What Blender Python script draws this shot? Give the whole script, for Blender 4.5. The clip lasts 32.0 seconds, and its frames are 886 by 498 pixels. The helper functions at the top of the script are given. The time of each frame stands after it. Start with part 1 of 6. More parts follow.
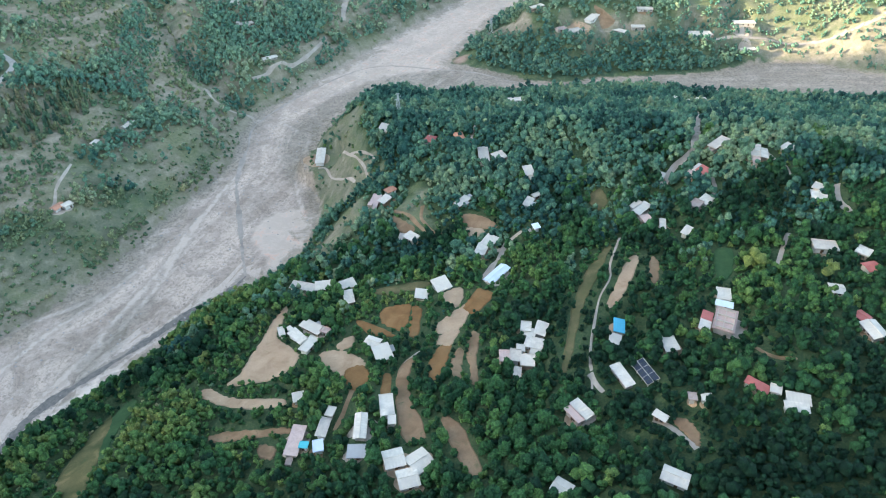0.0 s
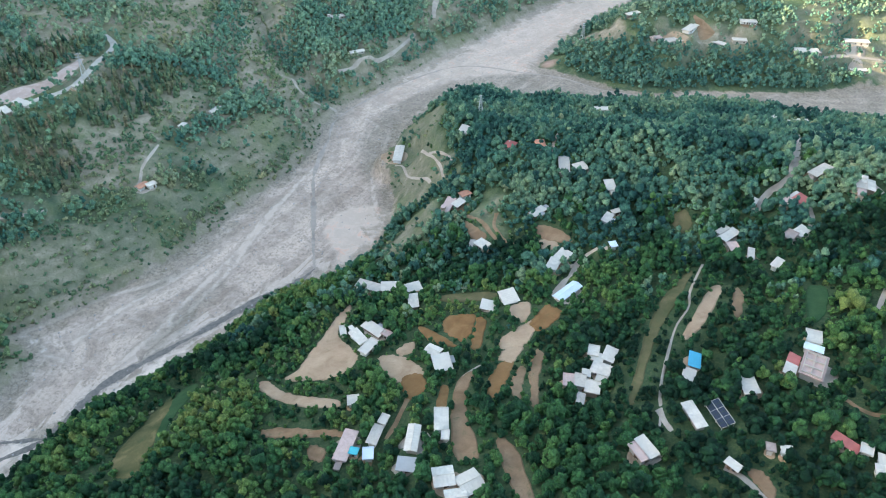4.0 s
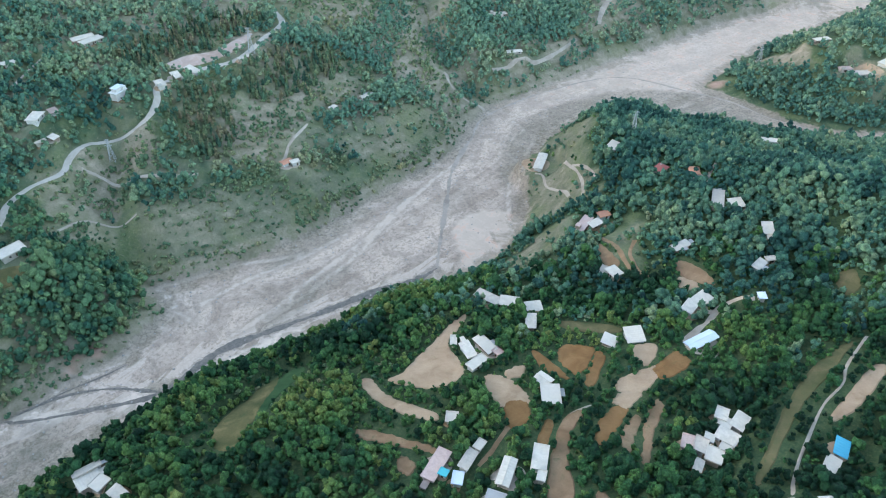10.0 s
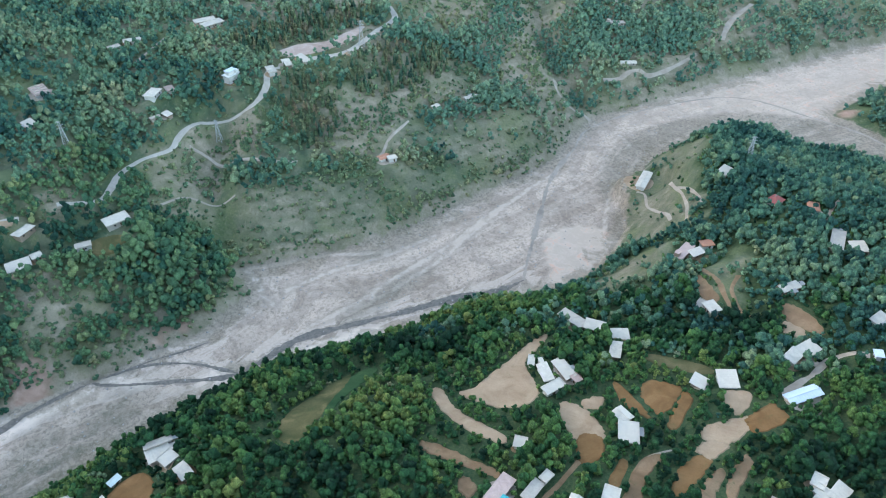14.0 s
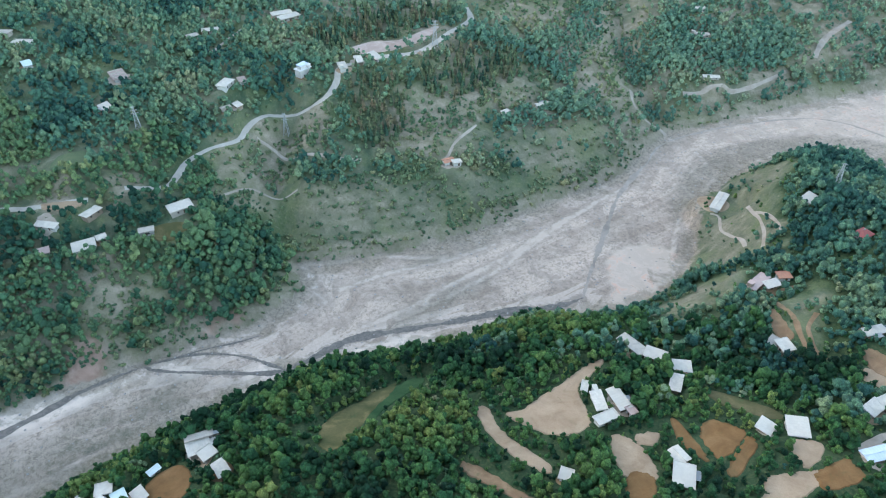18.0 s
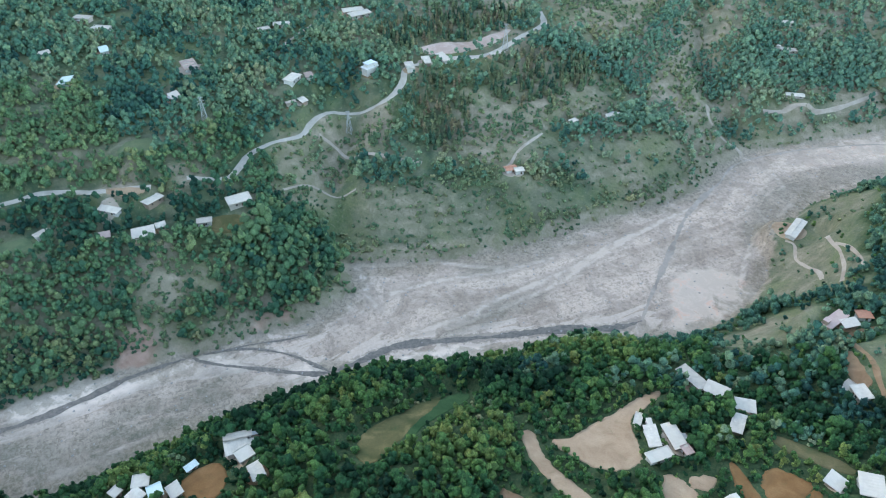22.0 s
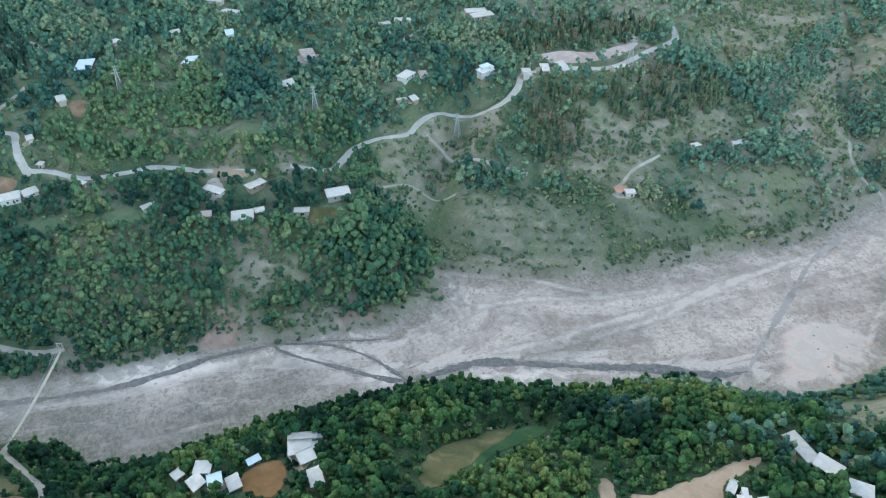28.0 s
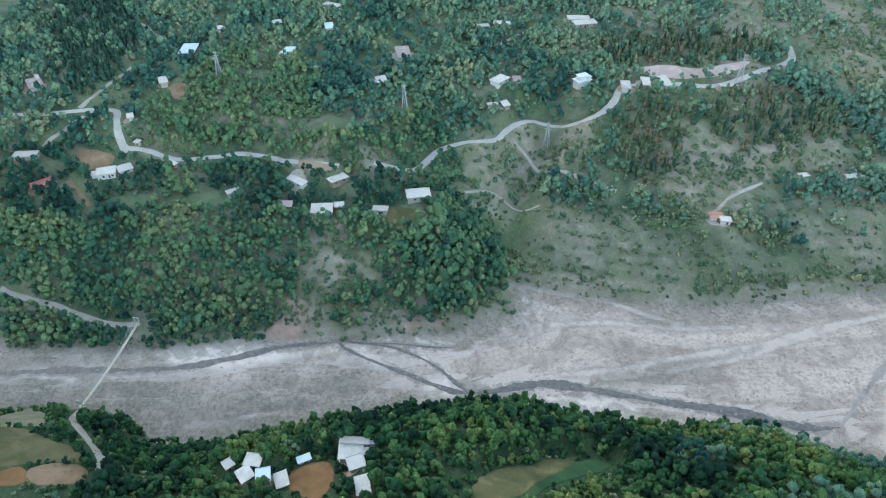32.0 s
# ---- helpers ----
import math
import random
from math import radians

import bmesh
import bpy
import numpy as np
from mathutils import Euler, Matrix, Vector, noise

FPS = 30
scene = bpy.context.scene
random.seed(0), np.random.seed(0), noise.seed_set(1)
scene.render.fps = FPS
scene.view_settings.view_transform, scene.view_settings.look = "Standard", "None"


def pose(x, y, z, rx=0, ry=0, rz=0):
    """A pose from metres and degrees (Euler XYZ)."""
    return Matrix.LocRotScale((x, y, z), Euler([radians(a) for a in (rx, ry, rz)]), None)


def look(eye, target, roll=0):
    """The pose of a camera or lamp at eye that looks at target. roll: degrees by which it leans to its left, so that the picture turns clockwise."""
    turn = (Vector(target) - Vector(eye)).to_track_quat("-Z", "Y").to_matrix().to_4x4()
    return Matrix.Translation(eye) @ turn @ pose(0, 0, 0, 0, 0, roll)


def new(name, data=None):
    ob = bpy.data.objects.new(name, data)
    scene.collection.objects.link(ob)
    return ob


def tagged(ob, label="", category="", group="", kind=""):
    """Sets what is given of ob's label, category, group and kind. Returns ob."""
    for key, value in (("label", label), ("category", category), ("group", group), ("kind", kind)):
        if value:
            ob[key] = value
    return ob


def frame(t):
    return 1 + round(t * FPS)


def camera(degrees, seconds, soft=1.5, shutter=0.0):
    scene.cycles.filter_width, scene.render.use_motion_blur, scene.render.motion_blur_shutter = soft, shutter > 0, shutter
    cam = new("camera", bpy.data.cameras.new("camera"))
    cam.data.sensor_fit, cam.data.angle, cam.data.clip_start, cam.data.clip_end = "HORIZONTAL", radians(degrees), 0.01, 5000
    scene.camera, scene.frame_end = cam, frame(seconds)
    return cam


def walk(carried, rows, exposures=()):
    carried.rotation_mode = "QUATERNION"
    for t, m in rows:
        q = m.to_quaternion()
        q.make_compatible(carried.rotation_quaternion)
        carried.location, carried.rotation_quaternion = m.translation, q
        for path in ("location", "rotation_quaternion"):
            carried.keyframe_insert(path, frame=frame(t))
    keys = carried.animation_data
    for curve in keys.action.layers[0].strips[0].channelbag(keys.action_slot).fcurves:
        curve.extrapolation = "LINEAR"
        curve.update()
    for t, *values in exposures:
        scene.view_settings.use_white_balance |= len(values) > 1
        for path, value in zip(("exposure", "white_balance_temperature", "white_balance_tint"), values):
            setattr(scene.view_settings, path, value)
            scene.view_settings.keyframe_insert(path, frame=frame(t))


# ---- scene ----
cam = camera(63.95, 32.0, 1.1)
# seconds, eye in metres, heading, pitch, roll in degrees
ROWS = [
    (0.0, -0.00, 0.00, 300.00, 0.00, -39.22, 0.06),
    (1.0, 0.31, 2.53, 299.39, 1.77, -39.25, 0.04),
    (2.0, 0.54, 5.10, 298.72, 3.58, -39.27, 0.02),
    (3.0, 0.62, 7.77, 298.01, 5.53, -39.28, 0.02),
    (3.5, 0.59, 9.14, 297.63, 6.53, -39.29, 0.03),
    (5.5, 0.44, 14.57, 296.18, 10.56, -39.38, 0.04),
    (6.0, 0.41, 15.89, 295.92, 11.59, -39.41, 0.02),
    (7.0, 0.11, 18.52, 295.46, 13.90, -39.47, -0.03),
    (8.0, -0.26, 21.27, 294.90, 16.29, -39.49, -0.04),
    (9.0, -0.68, 24.05, 294.13, 18.68, -39.50, -0.05),
    (10.0, -1.17, 26.78, 293.24, 21.10, -39.51, -0.03),
    (11.0, -1.76, 29.42, 292.38, 23.51, -39.51, -0.05),
    (12.0, -2.44, 31.98, 291.68, 25.94, -39.51, -0.07),
    (13.0, -3.15, 34.64, 291.01, 28.35, -39.51, -0.06),
    (14.0, -3.97, 37.39, 290.26, 30.62, -39.50, -0.07),
    (14.5, -4.51, 38.71, 289.84, 31.70, -39.49, -0.05),
    (16.5, -6.37, 43.95, 288.09, 34.86, -39.46, -0.04),
    (17.0, -6.93, 45.27, 287.67, 35.60, -39.46, -0.04),
    (18.0, -8.34, 47.92, 286.90, 37.09, -39.46, -0.02),
    (19.0, -9.82, 50.53, 286.24, 38.59, -39.48, 0.01),
    (20.0, -11.38, 52.99, 285.56, 40.10, -39.49, 0.03),
    (21.0, -12.98, 55.27, 284.79, 41.61, -39.47, 0.01),
    (22.0, -14.53, 57.50, 283.92, 43.13, -39.45, 0.02),
    (23.0, -15.99, 59.72, 282.99, 44.62, -39.42, 0.05),
    (24.0, -17.51, 61.89, 281.88, 46.19, -39.38, 0.06),
    (25.0, -19.03, 64.12, 280.71, 47.87, -39.33, 0.07),
    (25.5, -19.83, 65.19, 280.13, 48.81, -39.29, 0.07),
    (27.5, -22.97, 69.54, 277.85, 52.64, -39.19, 0.03),
    (28.0, -23.74, 70.65, 277.27, 53.60, -39.17, 0.03),
    (29.0, -25.36, 72.88, 276.12, 55.64, -39.10, 0.03),
    (30.0, -27.02, 75.13, 274.96, 57.77, -39.05, 0.03),
    (31.0, -28.73, 77.42, 273.88, 59.95, -38.99, 0.01),
    (32.0, -30.51, 79.65, 272.89, 62.23, -38.95, 0.01),
]
EXPOSE = (2.68, 7450, 10)
walk(cam, [(t, pose(x, y, z, 90 + pitch, 0, yaw) @ pose(0, 0, 0, 0, 0, roll)) for t, x, y, z, yaw, pitch, roll in ROWS],
     [(0.0, *EXPOSE), (32.0, *EXPOSE)])

# ---- world ----
# ---- light: a valley in shade under a bright sky ----
world = bpy.data.worlds.new("sky")
scene.world = world
world.use_nodes = True
_n, _l = world.node_tree.nodes, world.node_tree.links
_sky = _n.new("ShaderNodeTexSky")
_sky.sky_type = 'NISHITA'
_sky.sun_disc = False
_sky.sun_elevation, _sky.sun_rotation = radians(15.1), radians(252)
_sky.air_density, _sky.dust_density = 1.0, 1.0
_l.new(_sky.outputs[0], _n["Background"].inputs[0])
_n["Background"].inputs[1].default_value = 0.15
sun = new("sun", bpy.data.lights.new("sun", 'SUN'))
sun.data.energy, sun.data.angle, sun.data.color = 2.6, radians(0.6), (1.0, 0.90, 0.74)
sun.matrix_world = look((0, 0, 0), (0.95, 0.3, -0.27))

# ---- plan of the valley ----
# left bank of the main river, walked upstream (x, y)
BANK_LEFT = [(-520, -420), (-420, -120), (-363, -5), (-350, 21), (-321, 73), (-302, 121), (-285, 152), (-262, 205), (-258, 226), (-257, 242), (-268, 250), (-279, 259), (-264, 273),
             (-247, 290), (-229, 313), (-214, 341), (-202, 364), (-187, 404), (-172, 438), (-161, 472), (-164, 506), (-158, 540), (-136, 576), (-96, 638), (-73, 672), (-48, 706),
             (-28, 737), (10, 794), (76, 864), (205, 1005), (420, 1250)]
# point of land between river and side stream, downstream end first
BANK_FORK = [(560, 1250), (290, 1010), (123, 845), (97, 800), (58, 755), (36, 715), (22, 680), (10, 655), (5, 641), (27, 633), (48, 622), (70, 610), (90, 602), (114, 601),
             (155, 611), (219, 616), (246, 620), (284, 636), (325, 648), (365, 642), (392, 622), (450, 614), (560, 600), (900, 640)]
# right bank, walked downstream
BANK_RIGHT = [(900, 600), (560, 560), (400, 568), (313, 574), (219, 585), (180, 595), (140, 595), (100, 589), (60, 585), (0, 581), (-50, 574), (-75, 556), (-90, 530), (-99, 507), (-104, 455),
              (-88, 415), (-86, 395), (-91, 366), (-101, 338), (-116, 321), (-144, 303), (-168, 258), (-190, 232), (-210, 211), (-220, 194), (-225, 175), (-241, 129), (-251, 84),
              (-256, 67), (-265, 55), (-284, 48), (-299, 34), (-312, 6), (-325, -22), (-384, -142), (-480, -420)]
RIVER = np.array(BANK_LEFT + BANK_FORK + BANK_RIGHT, float)


def inside(px, py, poly):
    """Whether points lie in a polygon."""
    hit = np.zeros(px.shape, bool)
    x0, y0 = poly[-1]
    for x1, y1 in poly:
        if y0 != y1:
            hit ^= ((y0 > py) != (y1 > py)) & (px < (x1 - x0) * (py - y0) / (y1 - y0) + x0)
        x0, y0 = x1, y1
    return hit


def far_from(px, py, line, closed=False):
    """Distance of points from a line of straight pieces."""
    best = np.full(px.shape, 1e18)
    pts = list(line) + ([line[0]] if closed else [])
    for (x0, y0), (x1, y1) in zip(pts[:-1], pts[1:]):
        dx, dy = x1 - x0, y1 - y0
        k = np.clip(((px - x0) * dx + (py - y0) * dy) / (dx * dx + dy * dy + 1e-9), 0, 1)
        best = np.minimum(best, (px - x0 - k * dx) ** 2 + (py - y0 - k * dy) ** 2)
    return np.sqrt(best)


def smooth(a, b, v):
    k = np.clip((v - a) / (b - a), 0, 1)
    return k * k * (3 - 2 * k)


def waves(px, py, size, seed):
    """Soft uneven ground, about -1 to 1, from sines that do not line up."""
    rng = np.random.RandomState(seed)
    out = 0 * px
    for k in range(7):
        a, f, ph = rng.uniform(0, math.pi), rng.uniform(0.6, 1.9), rng.uniform(0, 6.28)
        out = out + np.sin((px * math.cos(a) + py * math.sin(a)) * f * 6.28 / size + ph + 0.8 * np.sin((py * math.cos(a) - px * math.sin(a)) * 4.1 / size + ph * 2)) / (0.5 + f)
    return out / 3.2


def mound(px, py, x, y, wx, wy, turn=0.0):
    c, s = math.cos(radians(turn)), math.sin(radians(turn))
    u, v = ((px - x) * c + (py - y) * s) / wx, (-(px - x) * s + (py - y) * c) / wy
    return np.exp(-u * u - v * v)


LEFT_D, LEFT_Z = (0, 6, 14, 40, 80, 130, 200, 350, 600, 1000, 1800), (0, 5, 9, 26, 40, 62, 72, 86, 110, 130, 150)
RIGHT_D, RIGHT_Z = (0, 6, 16, 40, 60, 100, 150, 280, 400, 900, 1800), (0, 6, 14, 38, 47, 60, 72, 106, 118, 160, 260)
SIDE_D, SIDE_Z = (0, 10, 60, 100, 150, 220, 300, 900), (0, 3, 20, 34, 56, 88, 112, 300)
FORK_D, FORK_Z = (0, 8, 20, 60, 110, 200, 400, 900, 1800), (0, 3, 8, 38, 52, 64, 90, 200, 420)


def height(px, py):
    """Height of the ground, in metres, at plan points (numpy arrays)."""
    px, py = np.asarray(px, float), np.asarray(py, float)
    wet = inside(px, py, RIVER)
    dl, df, dr = far_from(px, py, BANK_LEFT), far_from(px, py, BANK_FORK), far_from(px, py, BANK_RIGHT)
    d = np.minimum(np.minimum(dl, df), dr)
    bed = 0.01 * np.clip(py, -400, 1200)
    zl, zf, zr = np.interp(dl, LEFT_D, LEFT_Z), np.interp(df, FORK_D, FORK_Z), np.interp(dr, RIGHT_D, RIGHT_Z)
    zr = np.minimum(zr, np.interp(far_from(px, py, BANK_RIGHT[:10]), SIDE_D, SIDE_Z))
    z = np.where(dl <= np.minimum(df, dr), zl, np.where(df < dr, zf, zr))
    grow = smooth(8, 70, d)
    z = z + grow * (3.0 * waves(px, py, 130, 3) + 1.1 * waves(px, py, 42, 5))
    # gullies down the left slope
    for line, deep, wide in GULLIES:
        z = z - deep * np.exp(-(far_from(px, py, line) / wide) ** 2) * smooth(2, 30, d)
    # a high ridge added out of sight to block the sun; lower upstream to light the far slope
    z = z + np.where(dl <= np.minimum(df, dr), 460 * smooth(340, 760, dl) * (1 - 0.36 * smooth(430, 520, 0.95 * py - 0.3 * px)), 0)
    # terraces of the village
    step = 4.0
    q = z / step + 0.25 * waves(px, py, 60, 9)
    stepped = (np.floor(q) + smooth(0.68, 1.0, q - np.floor(q)) - 0.25 * waves(px, py, 60, 9)) * step
    z = z + 0.55 * smooth(50, 75, d) * (stepped - z) * np.where(dl <= np.minimum(df, dr), 0.5, 1.0)
    z = np.where(wet, 0.35 * waves(px, py, 60, 11) + 0.25 * waves(px, py, 17, 12), np.maximum(z, 0.4))
    return z + bed


GULLIES = [([(-262, 250), (-300, 268), (-330, 290), (-352, 330)], 14.0, 14.0),
           ([(-165, 545), (-200, 560), (-235, 590), (-262, 640)], 12.0, 14.0)]

# ---- materials ----
class Nodes:
    """Short hand for a node material."""

    def __init__(self, name, rough=0.9):
        self.m = bpy.data.materials.new(name)
        self.m.use_nodes = True
        self.t = self.m.node_tree
        self.b = self.t.nodes["Principled BSDF"]
        self.b.inputs["Roughness"].default_value = rough
        self.b.inputs["Specular IOR Level"].default_value = 0.25

    def add(self, kind, **sets):
        n = self.t.nodes.new(kind)
        for k, v in sets.items():
            if k in n.inputs:
                n.inputs[k].default_value = v
        return n

    def link(self, a, b):
        self.t.links.new(a, b)

    def noise(self, scale, detail=4.0, coord=None, rough=0.6):
        n = self.add("ShaderNodeTexNoise", Scale=scale, Detail=detail, Roughness=rough, Distortion=0.6)
        if coord is None:
            coord = self.add("ShaderNodeNewGeometry").outputs["Position"]
        self.link(coord, n.inputs["Vector"])
        return n.outputs["Fac"]

    def ramp(self, fac, *stops):
        n = self.add("ShaderNodeValToRGB")
        el = n.color_ramp.elements
        while len(el) < len(stops):
            el.new(0.5)
        for e, (p, c) in zip(el, stops):
            e.position, e.color = p, (*c, 1) if len(c) == 3 else c
        self.link(fac, n.inputs["Fac"])
        return n.outputs["Color"]

    def mix(self, fac, a, b, blend='MIX'):
        n = self.add("ShaderNodeMix")
        n.data_type, n.blend_type = 'RGBA', blend
        for sock, v in ((n.inputs[0], fac), (n.inputs[6], a), (n.inputs[7], b)):
            if isinstance(v, bpy.types.NodeSocket):
                self.link(v, sock)
            else:
                sock.default_value = v if isinstance(v, (int, float)) else (*v, 1)
        return n.outputs[2]

    def attr(self, name):
        n = self.add("ShaderNodeAttribute")
        n.attribute_name = name
        return n

    def bump(self, fac, strength, dist):
        n = self.add("ShaderNodeBump", Strength=strength, Distance=dist)
        self.link(fac, n.inputs["Height"])
        self.link(n.outputs[0], self.b.inputs["Normal"])

    def color(self, c):
        if isinstance(c, bpy.types.NodeSocket):
            self.link(c, self.b.inputs["Base Color"])
        else:
            self.b.inputs["Base Color"].default_value = (*c, 1)
        return self


def mat_ground():
    """Grass and bare earth on the slopes, gravel and silt streaks in the river bed, with a ragged edge between."""
    k = Nodes("valley_ground", 0.95)
    pos = k.add("ShaderNodeNewGeometry").outputs["Position"]
    big, mid, fine = k.noise(0.02, 5, pos), k.noise(0.11, 6, pos), k.noise(0.9, 5, pos)
    grass = k.ramp(mid, (0.3, (0.024, 0.066, 0.040)), (0.5, (0.052, 0.108, 0.062)), (0.72, (0.15, 0.178, 0.095)))
    bare = k.ramp(mid, (0.3, (0.18, 0.168, 0.112)), (0.5, (0.295, 0.252, 0.188)), (0.75, (0.43, 0.36, 0.29)))
    rag = k.add("ShaderNodeMath")
    rag.operation = 'MULTIPLY_ADD'
    k.link(big, rag.inputs[0])
    rag.inputs[1].default_value = 0.9
    k.link(k.attr("bare").outputs["Fac"], rag.inputs[2])
    c = k.mix(k.ramp(rag.outputs[0], (0.55, (0, 0, 0)), (1.0, (1, 1, 1))), grass, bare)
    c = k.mix(k.ramp(fine, (0.45, (0, 0, 0)), (0.75, (0.35, 0.35, 0.35))), c, (0.085, 0.095, 0.052))
    tuft = k.mix(1.0, k.attr("riser").outputs["Fac"], k.ramp(mid, (0.36, (0.1, 0.1, 0.1)), (0.58, (0.62, 0.62, 0.62))), 'MULTIPLY')
    c = k.mix(tuft, c, k.ramp(fine, (0.35, (0.062, 0.092, 0.045)), (0.65, (0.15, 0.165, 0.085))))
    # straw, moss and lusher patches
    c = k.mix(k.ramp(k.noise(0.028, 5, pos), (0.47, (0, 0, 0)), (0.60, (0.6, 0.6, 0.6))), c, k.ramp(fine, (0.35, (0.075, 0.118, 0.048)), (0.65, (0.17, 0.205, 0.085))))
    c = k.mix(k.ramp(k.noise(0.62, 6, pos, 0.8), (0.36, (0.7, 0.7, 0.7)), (0.50, (0, 0, 0))), c, (0.075, 0.10, 0.052))
    c = k.mix(k.ramp(k.noise(0.48, 6, pos, 0.8), (0.55, (0, 0, 0)), (0.68, (0.5, 0.5, 0.5))), c, (0.36, 0.33, 0.225))
    scuff = k.noise(0.35, 6, pos, 0.75)
    c = k.mix(k.ramp(scuff, (0.50, (0, 0, 0)), (0.68, (0.5, 0.5, 0.5))), c, k.mix(k.attr("bare").outputs["Fac"], (0.10, 0.13, 0.072), (0.36, 0.31, 0.235)))
    # darker green ground under the village trees
    c = k.mix(k.attr("dark_ground").outputs["Fac"], c, k.ramp(fine, (0.36, (0.016, 0.042, 0.018)), (0.52, (0.036, 0.070, 0.028)), (0.70, (0.085, 0.095, 0.045))))
    # ground kept open, where little but dust and stones remains
    c = k.mix(k.mix(1.0, k.ramp(k.attr("bare").outputs["Fac"], (0.5, (0, 0, 0)), (0.9, (0.8, 0.8, 0.8))), k.ramp(fine, (0.38, (1, 1, 1)), (0.62, (0.3, 0.3, 0.3))), 'MULTIPLY'), c, bare)
    c = k.mix(k.attr("red").outputs["Fac"], c, k.ramp(mid, (0.3, (0.30, 0.185, 0.135)), (0.55, (0.46, 0.30, 0.235)), (0.72, (0.55, 0.39, 0.32))))
    # river bed
    flow = k.attr("flow").outputs["Vector"]
    long_, streak, blot, grit = k.noise(1.0, 6, flow, 0.62), k.noise(3.3, 6, flow, 0.65), k.noise(0.03, 6, pos), k.noise(0.5, 8, pos, 0.75)
    r = k.ramp(long_, (0.28, (0.275, 0.212, 0.168)), (0.43, (0.385, 0.303, 0.246)), (0.56, (0.470, 0.373, 0.306)), (0.72, (0.590, 0.470, 0.388)))
    r = k.mix(k.ramp(streak, (0.46, (0, 0, 0)), (0.62, (0.3, 0.3, 0.3))), r, (0.296, 0.236, 0.190))
    # dull flats where grass takes hold, then pale lobes of silt and thin dark braids
    r = k.mix(k.ramp(blot, (0.52, (0, 0, 0)), (0.66, (0.42, 0.42, 0.42))), r, (0.25, 0.212, 0.165))
    lobes = k.noise(0.75, 3, flow, 0.5)
    r = k.mix(k.ramp(lobes, (0.565, (0, 0, 0)), (0.59, (0.5, 0.5, 0.5))), r, (0.62, 0.50, 0.415))
    braid = k.noise(0.9, 5, flow, 0.6)
    r = k.mix(k.ramp(braid, (0.470, (0, 0, 0)), (0.495, (0.34, 0.34, 0.34)), (0.505, (0.34, 0.34, 0.34)), (0.530, (0, 0, 0))), r, (0.255, 0.208, 0.173))
    shoal = k.noise(0.045, 7, pos, 0.62)
    r = k.mix(k.ramp(shoal, (0.535, (0, 0, 0)), (0.56, (0.32, 0.32, 0.32))), r, (0.575, 0.467, 0.387))
    r = k.mix(k.ramp(shoal, (0.425, (0.55, 0.55, 0.55)), (0.455, (0, 0, 0))), r, (0.265, 0.212, 0.172))
    # fresh silt left beside the running water, with a ragged edge
    shore = k.add("ShaderNodeMath")
    shore.operation = 'MULTIPLY_ADD'
    k.link(k.noise(1.3, 4, flow, 0.6), shore.inputs[0])
    shore.inputs[1].default_value = -44.0
    k.link(k.attr("shore").outputs["Fac"], shore.inputs[2])
    near_water = k.add("ShaderNodeMapRange")
    for i, v in ((1, -16.0), (2, -15.0), (3, 0.9), (4, 0.0)):
        near_water.inputs[i].default_value = v
    k.link(shore.outputs[0], near_water.inputs[0])
    r = k.mix(k.ramp(grit, (0.36, (0.95, 0.95, 0.95)), (0.53, (0, 0, 0))), r, (0.225, 0.185, 0.15))
    r = k.mix(k.ramp(grit, (0.60, (0, 0, 0)), (0.74, (0.7, 0.7, 0.7))), r, (0.60, 0.50, 0.42))
    r = k.mix(k.ramp(k.noise(0.16, 7, pos, 0.7), (0.46, (0, 0, 0)), (0.62, (0.35, 0.35, 0.35))), r, (0.549, 0.446, 0.371))
    r = k.mix(near_water.outputs[0], r, k.ramp(grit, (0.35, (0.468, 0.385, 0.325)), (0.6, (0.562, 0.465, 0.394))))
    damp = k.add("ShaderNodeMath")
    damp.operation = 'MULTIPLY_ADD'
    k.link(k.noise(0.3, 5, pos, 0.7), damp.inputs[0])
    damp.inputs[1].default_value = -12.0
    k.link(k.attr("shore").outputs["Fac"], damp.inputs[2])
    soaked = k.add("ShaderNodeMapRange")
    for i, v in ((1, -5.2), (2, -4.6), (3, 0.65), (4, 0.0)):
        soaked.inputs[i].default_value = v
    k.link(damp.outputs[0], soaked.inputs[0])
    r = k.mix(soaked.outputs[0], r, (0.218, 0.185, 0.158))
    # dry channels: a pale floor between darker rims of cobbles
    worn = k.add("ShaderNodeMath")
    worn.operation = 'MULTIPLY_ADD'
    k.link(k.noise(0.16, 5, pos, 0.7), worn.inputs[0])
    worn.inputs[1].default_value = 7.0
    k.link(k.attr("rill").outputs["Fac"], worn.inputs[2])
    for lo, hi, most, tone in ((5.6, 9.0, 0.4, (0.27, 0.225, 0.185)), (4.2, 5.6, 0.75, (0.56, 0.465, 0.392))):
        cut = k.add("ShaderNodeMapRange")
        for i, v in ((1, lo), (2, hi), (3, most), (4, 0.0)):
            cut.inputs[i].default_value = v
        k.link(worn.outputs[0], cut.inputs[0])
        r = k.mix(cut.outputs[0], r, tone)
    cover = k.mix(1.0, k.attr("bars").outputs["Fac"], k.ramp(grit, (0.30, (0.55, 0.55, 0.55)), (0.46, (0.97, 0.97, 0.97))), 'MULTIPLY')
    r = k.mix(cover, r, (0.69, 0.58, 0.495))
    stain = k.ramp(k.noise(0.13, 5, pos, 0.6), (0.45, (0.53, 0.435, 0.36)), (0.56, (0.58, 0.475, 0.395)), (0.66, (0.65, 0.435, 0.34)))
